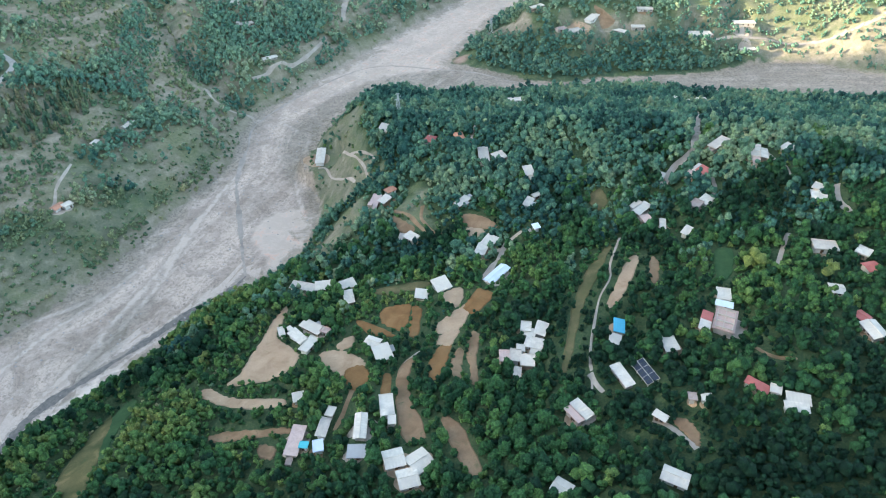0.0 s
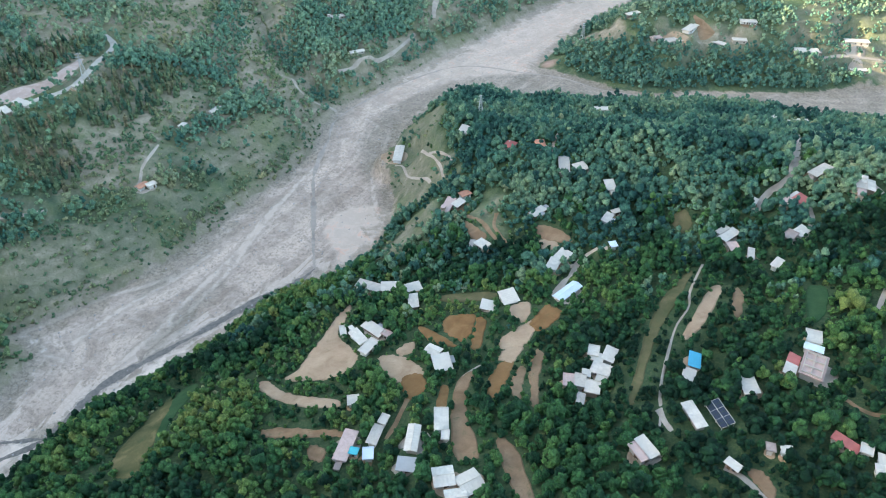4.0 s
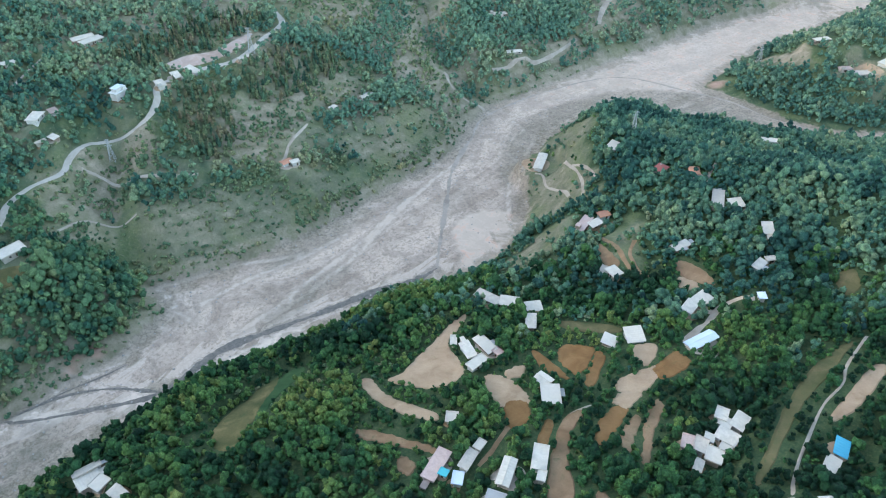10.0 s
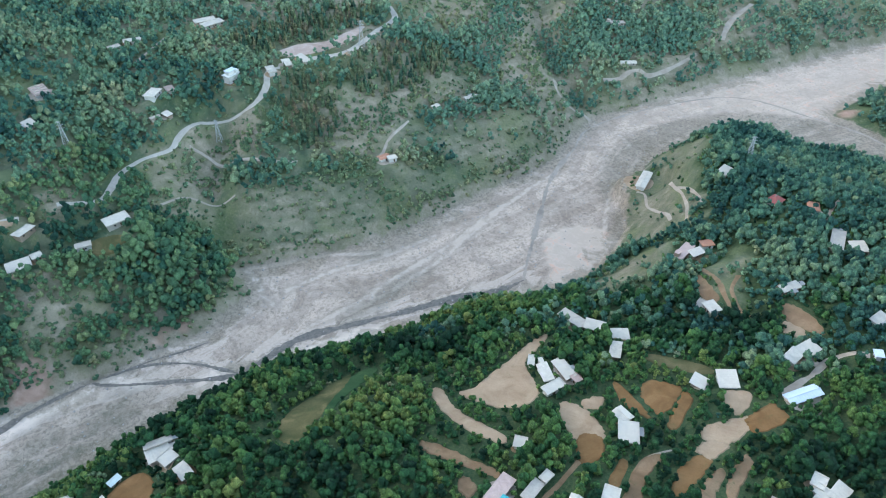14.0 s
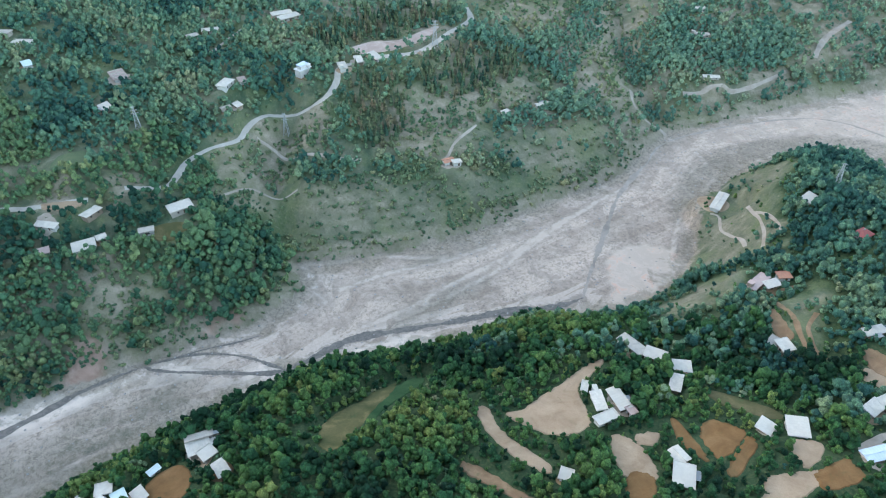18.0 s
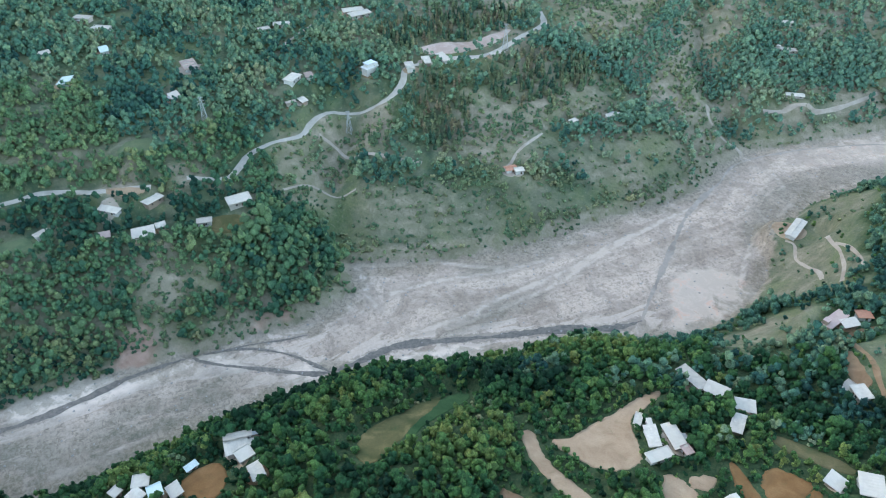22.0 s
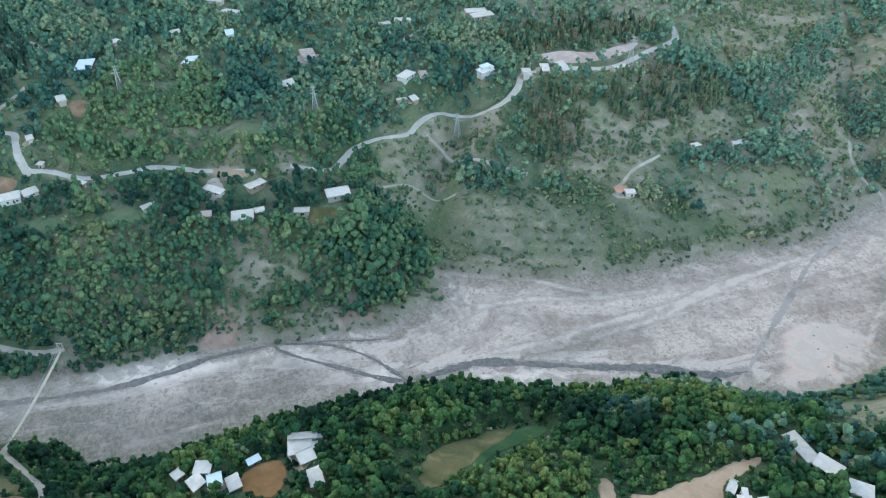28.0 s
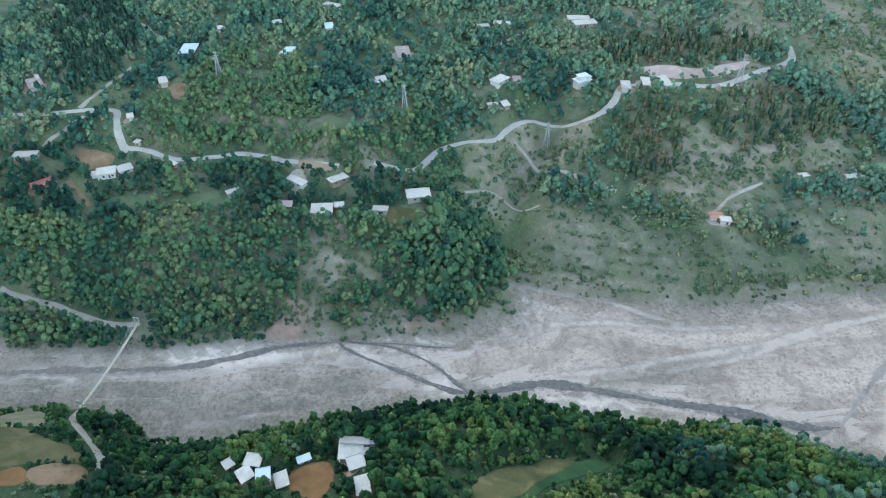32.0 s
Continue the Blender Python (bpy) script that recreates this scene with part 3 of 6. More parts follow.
field([(-456.2, 58.3), (-444.2, 75.2), (-436.9, 67.2), (-442.0, 58.7)], 'soil', (-444.8, 64.8, -0.287, 0.073, 49.93))
field([(78.4, 149.0), (82.2, 149.7), (84.4, 144.8), (83.8, 139.5), (82.4, 138.8), (80.9, 143.7)], 'soil', (77.9, 143.2, 0.141, -0.105, 103.48))
field([(96.4, 250.5), (97.1, 243.3), (92.3, 229.7), (92.1, 238.7)], 'soil', (94.5, 240.6, -0.003, -0.141, 92.39))
field([(-69.8, 162.2), (-64.0, 160.6), (-64.2, 156.2), (-68.3, 157.4)], 'soil', (-66.6, 159.1, 0.071, -0.062, 70.76))
field([(-24.2, 193.5), (-20.5, 191.6), (-21.9, 178.9), (-24.0, 180.6)], 'clay', (-22.7, 186.2, -0.004, -0.246, 76.55))
field([(-34.3, 256.5), (-12.2, 260.1), (-6.6, 256.7), (-25.7, 252.1)], 'drygrass', (-19.7, 256.3, 0.143, -0.136, 65.92))
field([(-299.0, -4.2), (-308.3, -1.4), (-309.3, 2.6), (-299.0, 13.2), (-270.2, 17.7), (-270.6, 13.4), (-273.3, 5.2), (-276.1, 0.0)], 'drymeadow')
field([(-267.5, 0.2), (-267.0, 11.5), (-257.5, 20.7), (-250.2, 28.2), (-241.8, 29.0), (-243.8, 15.8), (-244.1, 5.2)], 'drygrass')
field([(-239.1, 14.8), (-239.7, 23.2), (-234.5, 31.5), (-229.8, 32.3), (-226.4, 30.4), (-227.2, 23.3), (-230.6, 15.8)], 'soil')
field([(-239.9, 4.4), (-240.3, 12.0), (-231.8, 13.0), (-234.3, 4.7)], 'clay')
field([(-147.7, 152.0), (-153.5, 159.9), (-154.9, 169.4), (-152.5, 180.7), (-152.2, 190.5), (-149.4, 198.7), (-147.2, 196.3), (-145.5, 189.7), (-144.1, 179.9), (-141.2, 169.8), (-138.5, 158.8), (-137.8, 151.4), (-141.8, 148.8)], 'ochre', (-151.0, 174.5, 0.315, -0.262, 45.42))
field([(-144.1, 182.1), (-145.2, 190.5), (-147.0, 199.0), (-144.5, 206.5), (-140.0, 208.4), (-139.0, 199.6), (-140.3, 190.2), (-139.7, 178.3), (-137.3, 169.8), (-140.9, 171.1)], 'lush', (-151.0, 174.5, 0.315, -0.262, 45.50))
field([(-362.4, 404.1), (-355.7, 420.2), (-341.4, 434.7), (-335.3, 455.9), (-329.9, 468.0), (-327.5, 446.3), (-334.2, 426.2), (-344.5, 410.8), (-353.1, 402.9)], 'scree')
field([(-28.9, 331.4), (-24.7, 327.1), (-15.9, 313.7), (-19.0, 310.2), (-24.8, 318.8)], 'soil')
field([(147.7, 685.8), (156.8, 678.7), (164.3, 667.0), (152.6, 659.6), (149.2, 676.7)], 'soil')
field([(79.2, 312.9), (82.4, 301.9), (86.7, 306.3), (84.3, 317.8)], 'drygrass')
house(41.3, 209.8, 71, 7.9, 4.9, 'mono', 'white')
house(34.9, 210.6, 82, 5.5, 4.3, 'flat', 'white')
house(36.4, 207.3, -16, 4.4, 4.4, 'flat', 'white')
house(37.5, 201.6, -19, 7.5, 5.7, 'mono', 'white')
house(37.3, 196.4, -17, 3.7, 3.1, 'flat', 'white')
house(31.8, 199.0, 85, 3.4, 3.2, 'mono', 'white')
house(29.1, 194.3, 81, 6.4, 4.5, 'flat', 'pale')
house(33.9, 191.6, 83, 6.2, 5.8, 'flat', 'white')
house(29.4, 186.2, 81, 5.0, 2.7, 'mono', 'pale')
house(24.9, 193.9, 89, 6.1, 4.2, 'flat', 'pink')
house(115.1, 213.7, 77, 7.0, 5.7, 'flat', 'white')
house(113.5, 207.8, -20, 6.8, 3.0, 'mono', 'mint')
house(104.8, 201.3, 63, 5.2, 4.1, 'mono', 'red')
house(102.4, 196.1, 65, 5.9, 4.1, 'mono', 'white')
house(111.0, 198.5, 65, 13.1, 8.7, 'flat', 'pink')
house(-66.6, 226.2, -45, 9.7, 4.6, 'mono', 'white')
house(-60.5, 231.0, -33, 11.5, 5.2, 'mono', 'white')
house(-59.9, 218.8, 63, 9.5, 4.5, 'flat', 'white')
house(-53.9, 228.5, -27, 3.9, 3.2, 'flat', 'pink')
house(-74.9, 230.8, -70, 5.5, 2.6, 'flat', 'white')
house(-72.4, 273.3, -14, 13.8, 6.2, 'flat', 'pale')
house(-61.5, 273.6, 10, 9.6, 6.5, 'mono', 'white')
house(-48.7, 269.9, 30, 7.9, 6.3, 'mono', 'white')
house(-46.6, 257.1, -76, 9.8, 4.9, 'mono', 'white')
house(-17.3, 304.2, -40, 7.3, 6.7, 'flat', 'white')
house(-21.9, 305.6, 80, 6.7, 5.0, 'flat', 'pale')
house(-21.3, 171.2, -82, 12.0, 5.4, 'flat', 'white')
house(-18.9, 164.1, -86, 4.0, 2.6, 'flat', 'white')
house(-30.5, 162.3, -89, 11.6, 4.7, 'gable', 'white')
house(-30.7, 150.8, 1, 6.8, 5.9, 'flat', 'grey')
house(-45.3, 165.6, 81, 8.8, 3.8, 'mono', 'pale')
house(-43.3, 172.3, 76, 4.2, 2.9, 'flat', 'white')
house(-55.2, 160.3, 83, 13.8, 5.3, 'flat', 'pink')
house(-51.5, 157.6, -6, 3.0, 2.6, 'flat', 'turquoise')
house(-46.1, 157.1, -79, 4.9, 3.7, 'flat', 'bluewhite')
house(-0.8, 252.4, -67, 9.4, 8.1, 'mono', 'white')
house(-10.2, 247.1, 85, 6.5, 6.1, 'mono', 'white')
house(25.7, 255.1, 51, 15.6, 5.5, 'gable', 'bluewhite')
house(-187.3, 123.3, 64, 9.4, 6.5, 'mono', 'white')
house(-190.2, 126.0, 58, 11.2, 2.6, 'flat', 'pale')
house(-180.3, 122.6, 83, 6.3, 6.2, 'flat', 'white')
house(-169.1, 120.7, -15, 7.6, 5.2, 'mono', 'white')
house(-201.6, 89.9, 54, 6.3, 5.6, 'flat', 'white')
house(-197.1, 85.4, 9, 6.1, 5.5, 'mono', 'white')
house(-188.8, 96.6, -7, 6.5, 4.9, 'mono', 'white')
house(-192.3, 91.1, -16, 5.7, 5.4, 'flat', 'mint')
house(-196.0, 107.2, 88, 5.1, 2.6, 'mono', 'mint')
house(100.4, 290.7, 46, 11.9, 4.6, 'mono', 'white')
house(97.5, 293.1, 45, 8.0, 2.6, 'flat', 'pale')
house(100.4, 280.5, -78, 6.6, 5.0, 'flat', 'pink')
house(106.9, 275.3, 77, 8.3, 2.6, 'flat', 'white')
house(115.9, 267.0, 53, 7.6, 3.3, 'mono', 'white')
house(129.0, 310.3, 49, 5.1, 3.9, 'flat', 'pink')
house(133.4, 314.9, 46, 8.0, 3.2, 'mono', 'white')
house(136.0, 312.8, 45, 7.6, 6.6, 'mono', 'red')
house(149.9, 335.6, 43, 15.3, 5.4, 'flat', 'pale')
house(115.3, 314.5, 64, 5.7, 2.8, 'mono', 'white')
house(124.0, 283.3, 50, 7.3, 4.9, 'flat', 'brown')
house(130.1, 287.6, 46, 8.3, 5.0, 'mono', 'white')
house(162.1, 317.0, 73, 9.2, 4.8, 'flat', 'pale')
house(166.4, 316.6, 74, 9.8, 3.9, 'mono', 'white')
house(159.8, 308.9, 73, 6.1, 3.4, 'flat', 'pink')
house(180.5, 321.5, 40, 8.0, 5.5, 'mono', 'white')
house(178.0, 279.8, 50, 5.6, 4.2, 'flat', 'white')
house(174.3, 273.0, 76, 6.7, 4.5, 'flat', 'white')
house(176.1, 270.1, 64, 6.3, 3.6, 'flat', 'white')
house(222.1, 385.2, 72, 7.7, 4.8, 'mono', 'white')
house(-41.6, 442.4, 78, 10.7, 6.8, 'mono', 'white')
house(-8.7, 409.8, 67, 8.8, 7.2, 'hip', 'red')
house(10.1, 403.0, -78, 8.1, 6.6, 'hip', 'orange')
house(24.8, 372.4, -88, 18.0, 6.6, 'flat', 'pale')
house(34.3, 372.7, -66, 8.5, 7.8, 'mono', 'white')
house(49.2, 345.3, -82, 10.4, 5.4, 'mono', 'white')
house(10.9, 328.3, 52, 10.6, 4.4, 'mono', 'white')
house(46.7, 316.3, 65, 8.7, 4.2, 'mono', 'white')
house(51.4, 322.1, 31, 4.9, 2.9, 'flat', 'white')
house(-41.3, 350.2, 79, 15.4, 5.4, 'flat', 'pink')
house(-35.4, 353.0, 57, 8.5, 5.0, 'mono', 'white')
house(-32.6, 362.5, 41, 6.9, 5.3, 'flat', 'orange')
house(19.5, 278.9, 71, 8.5, 5.4, 'mono', 'white')
house(24.0, 285.9, 61, 9.7, 6.5, 'mono', 'white')
house(47.9, 290.5, -74, 4.1, 3.3, 'mono', 'bluewhite')
house(49.2, 158.7, -56, 8.7, 3.7, 'mono', 'white')
house(46.0, 155.9, -58, 7.5, 2.6, 'flat', 'pink')
house(73.6, 150.2, -42, 4.8, 2.6, 'mono', 'white')
house(90.1, 155.7, 0, 3.4, 2.6, 'mono', 'white')
house(85.6, 156.5, 82, 3.0, 2.6, 'flat', 'brown')
house(108.4, 159.8, -41, 8.3, 3.3, 'mono', 'red')
house(113.4, 157.0, 66, 3.6, 3.4, 'flat', 'white')
house(119.8, 153.3, -14, 7.8, 4.5, 'mono', 'white')
house(117.9, 149.8, -11, 7.9, 3.6, 'mono', 'white')
house(86.9, 188.3, -82, 8.2, 5.7, 'mono', 'white')
house(65.8, 172.4, -69, 11.3, 4.0, 'mono', 'white')
house(71.9, 204.5, 79, 7.8, 4.5, 'mono', 'blue')
house(68.6, 196.1, 74, 8.4, 4.7, 'mono', 'white')
house(-375.5, 165.5, 26, 13.8, 4.8, 'mono', 'white')
house(-363.2, 186.1, -83, 11.4, 7.8, 'mono', 'white')
house(-351.1, 171.1, 65, 12.6, 8.6, 'mono', 'white')
house(-349.0, 180.8, 72, 5.5, 5.3, 'flat', 'white')
house(-363.8, 154.0, 63, 7.8, 5.3, 'mono', 'pink')
house(-387.2, 130.6, -84, 8.1, 5.5, 'mono', 'pale')
house(-430.5, 69.0, 80, 11.0, 9.0, 'flat', 'white')
house(-430.6, 79.3, 96, 8.4, 6.6, 'mono', 'white')
house(-418.9, 104.8, 31, 7.1, 2.6, 'mono', 'white')
house(-335.2, 224.0, 71, 14.2, 9.7, 'flat', 'white')
house(-450.3, 269.7, -17, 15.4, 10.5, 'flat', 'pink')
house(-424.8, 242.2, -13, 10.2, 6.9, 'mono', 'white')
house(-396.2, 314.2, -70, 12.5, 8.5, 'flat', 'white')
house(-390.9, 324.4, -24, 8.3, 5.6, 'flat', 'brown')
house(-379.0, 308.5, -11, 7.7, 4.7, 'mono', 'white')
house(-381.1, 300.2, 74, 6.9, 2.6, 'flat', 'pale')
house(-506.0, 238.0, -16, 10.6, 6.3, 'flat', 'mint')
house(-486.4, 117.2, -4, 9.2, 5.5, 'flat', 'white')
house(-442.5, 90.5, 38, 3.6, 3.4, 'mono', 'pale')
house(-461.0, 91.3, -2, 6.5, 3.8, 'flat', 'white')
house(-516.8, 141.1, -25, 16.5, 11.2, 'flat', 'bluewhite')
house(-524.4, 44.0, 7, 15.2, 9.6, 'flat', 'pink')
house(-484.7, 200.1, -43, 12.0, 8.2, 'mono', 'mint')
house(-347.9, 379.3, -34, 11.3, 6.2, 'flat', 'white')
house(-344.8, 392.8, -36, 11.9, 5.9, 'flat', 'white')
house(-339.7, 404.7, -20, 14.9, 5.7, 'mono', 'white')
house(-314.9, 434.2, 72, 11.6, 4.8, 'flat', 'pale')
house(-365.2, 357.5, 89, 10.8, 7.3, 'flat', 'tower')
house(-30.7, 215.1, -23, 6.7, 6.0, 'gable', 'white')
house(-25.9, 207.7, -70, 9.8, 8.0, 'flat', 'white')
house(-91.8, 456.3, -87, 22.1, 7.0, 'shed', 'white')
house(-58.3, 184.1, 16, 4.5, 5.0, 'flat', 'white')
house(-17.1, 145.4, 16, 7.2, 8.0, 'gable', 'white')
house(-8.1, 144.4, 37, 8.1, 9.0, 'gable', 'white')
house(-11.8, 137.6, 16, 7.2, 8.0, 'gable', 'white')
house(72.3, 126.1, -28, 8.3, 6.0, 'gable', 'white')
house(37.7, 126.1, -36, 6.0, 6.0, 'gable', 'white')
house(158.6, 183.4, -81, 9.2, 7.0, 'gable', 'white')
house(157.3, 190.3, -61, 4.8, 5.0, 'gable', 'red')
house(176.7, 222.1, 13, 6.4, 6.0, 'gable', 'red')
house(177.7, 231.6, -44, 5.4, 6.0, 'flat', 'white')
house(163.9, 237.0, -9, 10.1, 7.0, 'flat', 'pale')
house(156.7, 208.9, -13, 5.8, 6.0, 'gable', 'white')
house(249.4, 448.2, 23, 8.4, 8.0, 'hip', 'red')
house(192.6, 521.5, -46, 13.4, 8.0, 'flat', 'white')
house(214.0, 537.0, 0, 11.3, 7.0, 'flat', 'white')
house(58.7, 526.0, 8, 15.0, 6.0, 'flat', 'white')
house(126.4, 651.1, 25, 25.6, 9.0, 'flat', 'pale')
house(142.6, 667.3, 56, 20.8, 8.0, 'flat', 'white')
house(168.8, 656.4, -36, 13.9, 7.0, 'flat', 'white')
house(186.5, 660.7, 0, 13.0, 7.0, 'flat', 'white')
house(195.3, 679.9, 0, 15.3, 7.0, 'flat', 'white')
house(246.6, 658.9, 0, 21.6, 10.0, 'flat', 'white')
house(295.0, 655.9, 0, 15.2, 7.0, 'flat', 'white')
house(111.8, 654.9, 30, 10.8, 6.0, 'flat', 'pink')
house(90.6, 679.1, 37, 14.9, 6.0, 'flat', 'white')
house(294.8, 679.4, 0, 21.8, 8.0, 'flat', 'white')
house(-184.4, 637.4, 0, 12.5, 6.0, 'flat', 'pale')
house(-156.4, 604.0, 31, 14.0, 6.0, 'gable', 'white')
house(-247.6, 370.3, 63, 8.0, 6.0, 'gable', 'orange')
house(-242.0, 372.1, 56, 6.1, 5.0, 'flat', 'white')
house(-246.4, 436.8, 75, 6.0, 4.0, 'flat', 'white')
house(-232.4, 463.5, 62, 9.9, 4.0, 'gable', 'white')
house(-196.8, 663.5, 43, 12.0, 6.0, 'flat', 'white')
house(-181.5, 639.5, 33, 12.0, 6.0, 'flat', 'pale')
house(-424.5, 402.0, 75, 17.4, 9.0, 'flat', 'white')
house(-458.5, 354.0, 53, 13.4, 7.0, 'flat', 'white')
house(-459.9, 338.6, 73, 8.7, 5.9, 'flat', 'pale')
house(-534.2, 251.5, 35, 13.9, 7.0, 'flat', 'white')
house(-552.7, 247.7, 34, 13.3, 7.0, 'flat', 'pale')
house(-523.2, 204.7, 74, 7.1, 4.8, 'flat', 'white')
house(-335.4, 200.3, 57, 8.7, 5.0, 'flat', 'pale')
house(-439.1, 35.1, 100, 13.5, 8.0, 'gable', 'red')
house(-462.3, 30.0, 67, 14.1, 7.0, 'flat', 'pale')
house(-205.6, 81.2, 102, 3.6, 4.0, 'flat', 'white')
house(-433.0, 402.7, 62, 16.4, 8.0, 'flat', 'white')
house(-534.0, 167.1, 110, 5.6, 6.0, 'flat', 'white')
house(-525.1, 206.1, 82, 6.4, 6.0, 'flat', 'white')
ROAD = [[(-500.5, 21.3), (-492.1, 39.4), (-487.9, 58.2), (-483.1, 73.9), (-476.1, 84.6), (-464.3, 83.3), (-452.2, 81.8), (-442.4, 83.7), (-436.5, 92.1), (-429.5, 102.1), (-419.5, 116.3), (-413.9, 131.5), (-409.7, 144.2), (-394.3, 163.5), (-381.1, 180.0), (-373.0, 191.0)], [(-364.7, 209.7), (-357.9, 222.3), (-355.4, 232.1), (-359.9, 243.5), (-364.9, 253.4), (-366.1, 271.4), (-361.1, 290.0), (-364.0, 301.3), (-365.5, 313.2), (-363.6, 326.1), (-351.3, 340.9), (-342.3, 351.4), (-342.5, 366.4), (-347.7, 373.9), (-352.1, 381.7)], [(-352.1, 381.7), (-344.2, 395.3), (-336.3, 410.3), (-323.1, 425.8), (-318.6, 445.7), (-319.6, 473.4), (-321.4, 498.1), (-336.4, 512.7)]]
BRIDGEPATH = [[(-390.6, 1.4), (-384.0, 7.2), (-376.6, 15.8), (-368.2, 25.6), (-358.9, 35.1), (-349.9, 44.8), (-343.2, 53.5), (-339.8, 61.7)]]
NEARPATH = [[(-297.2, 28.2), (-282.0, 26.1), (-260.4, 32.4), (-239.8, 37.6), (-221.7, 35.3)]]
TRACK2 = [[(-252.5, 373.0), (-254.2, 390.7), (-253.0, 410.4)]]
TRACK3 = [[(-434.5, 335.9), (-441.1, 356.6), (-442.0, 369.5)]]
TRACK4 = [[(-92.2, 443.3), (-86.4, 442.6), (-80.6, 430.1), (-74.2, 423.8), (-65.4, 415.3), (-60.1, 404.2)], [(-72.8, 446.0), (-67.3, 438.4), (-61.1, 429.9), (-55.0, 415.9), (-50.5, 397.4)], [(-66.7, 438.4), (-59.6, 433.6), (-51.4, 423.0), (-45.2, 409.0)]]
TRACK5 = [[(86.0, 270.9), (77.0, 249.0), (74.6, 237.3), (67.9, 224.6), (62.7, 208.3), (58.0, 190.6), (54.5, 168.4)]]
TRACK6 = [[(188.4, 519.8), (176.4, 446.3), (142.9, 351.2), (135.2, 333.8), (123.1, 322.3), (114.5, 308.1)]]
TRACK7 = [[(188.4, 283.4), (184.8, 270.6), (185.3, 260.9)]]
TRACK8 = [[(45.6, 290.3), (33.9, 287.5), (26.9, 269.7), (20.0, 254.0)]]
TRACK9 = [[(-99.5, 691.3), (-100.2, 719.9), (-90.8, 755.6)]]
TRACK10 = [[(-159.5, 533.9), (-178.9, 531.0), (-191.2, 535.1), (-199.2, 547.3)]]
TRACK11 = [[(-166.8, 575.4), (-134.4, 615.1), (-112.8, 661.9)]]
TRACK12 = [[(-489.7, 64.9), (-500.8, 82.8), (-513.6, 97.1), (-519.0, 104.0)], [(-470.4, 38.9), (-471.8, 48.5), (-477.2, 63.1), (-482.5, 72.5)]]
TRACK14 = [[(-582.9, 115.7), (-575.8, 122.5), (-549.0, 126.7), (-537.5, 131.9)]]
TRACK15 = [[(257.3, 656.2), (303.0, 667.5), (352.3, 666.2), (388.9, 666.8), (425.3, 672.9)]]
TRACK16 = [[(-25.0, 361.0), (-31.5, 352.0), (-32.5, 345.1), (-28.8, 337.3), (-20.1, 328.5), (-13.4, 314.5), (-7.0, 304.0)], [(-11.8, 334.8), (-11.9, 319.7), (-3.4, 307.4), (5.3, 305.1), (12.6, 302.6)]]
TRACK18 = [[(18.8, 384.0), (18.3, 400.1), (20.1, 413.4), (23.6, 421.9)]]
TRACK19 = [[(-355.7, 301.6), (-346.0, 309.1), (-329.1, 312.4), (-306.0, 323.0), (-290.7, 332.5)]]
TRACK20 = [[(-438.1, 47.7), (-415.5, 55.6)]]
# branches of the stream: line, width, what it carries
STREAM_LINES = [
    ([(-353, -24), (-344.6, -6.5), (-333.5, 18.9), (-316.3, 51.8), (-304.7, 77.4), (-300.1, 96.4), (-294.8, 124.5), (-288.0, 143.8), (-285.0, 152.1)], 3.4, 'water'),
    ([(-285.4, 152.2), (-277.0, 163.5), (-268.9, 177.7), (-259.0, 191.3), (-252.1, 202.7)], 1.5, 'water'),
    ([(-285.0, 152.1), (-278.7, 153.2), (-266.7, 160.3), (-248.0, 173.8), (-229.8, 186.5), (-222.5, 195.0)], 2.4, 'water'),
    ([(-277.5, 163.5), (-266.5, 176.0), (-254.1, 184.6), (-242.3, 189.9), (-234.1, 191.9), (-222.5, 195.0)], 1.8, 'water'),
    ([(-222.5, 195.0), (-217.5, 208.0), (-211.9, 227.3), (-204.5, 238.8), (-193.9, 251.3), (-178.2, 269.5), (-162.0, 290.0), (-148.8, 305.5), (-132.7, 321.0), (-124.6, 336.4)], 4.2, 'water'),
    ([(-124.6, 336.4), (-131.1, 357.5), (-138.3, 383.6), (-146.1, 412.0), (-153.0, 436.8), (-155.5, 464.8), (-155.0, 490.0)], 2.9, 'runnel'),
    ([(-155.0, 490.0), (-157.5, 520.0), (-140.5, 555.0), (-113.1, 594.0), (-74.9, 630.0), (-41.9, 636.0), (-10.0, 630.0), (30.0, 622.0), (66.0, 604.0), (100.5, 597.0), (160, 601)], 1.7, 'runnel'),
]
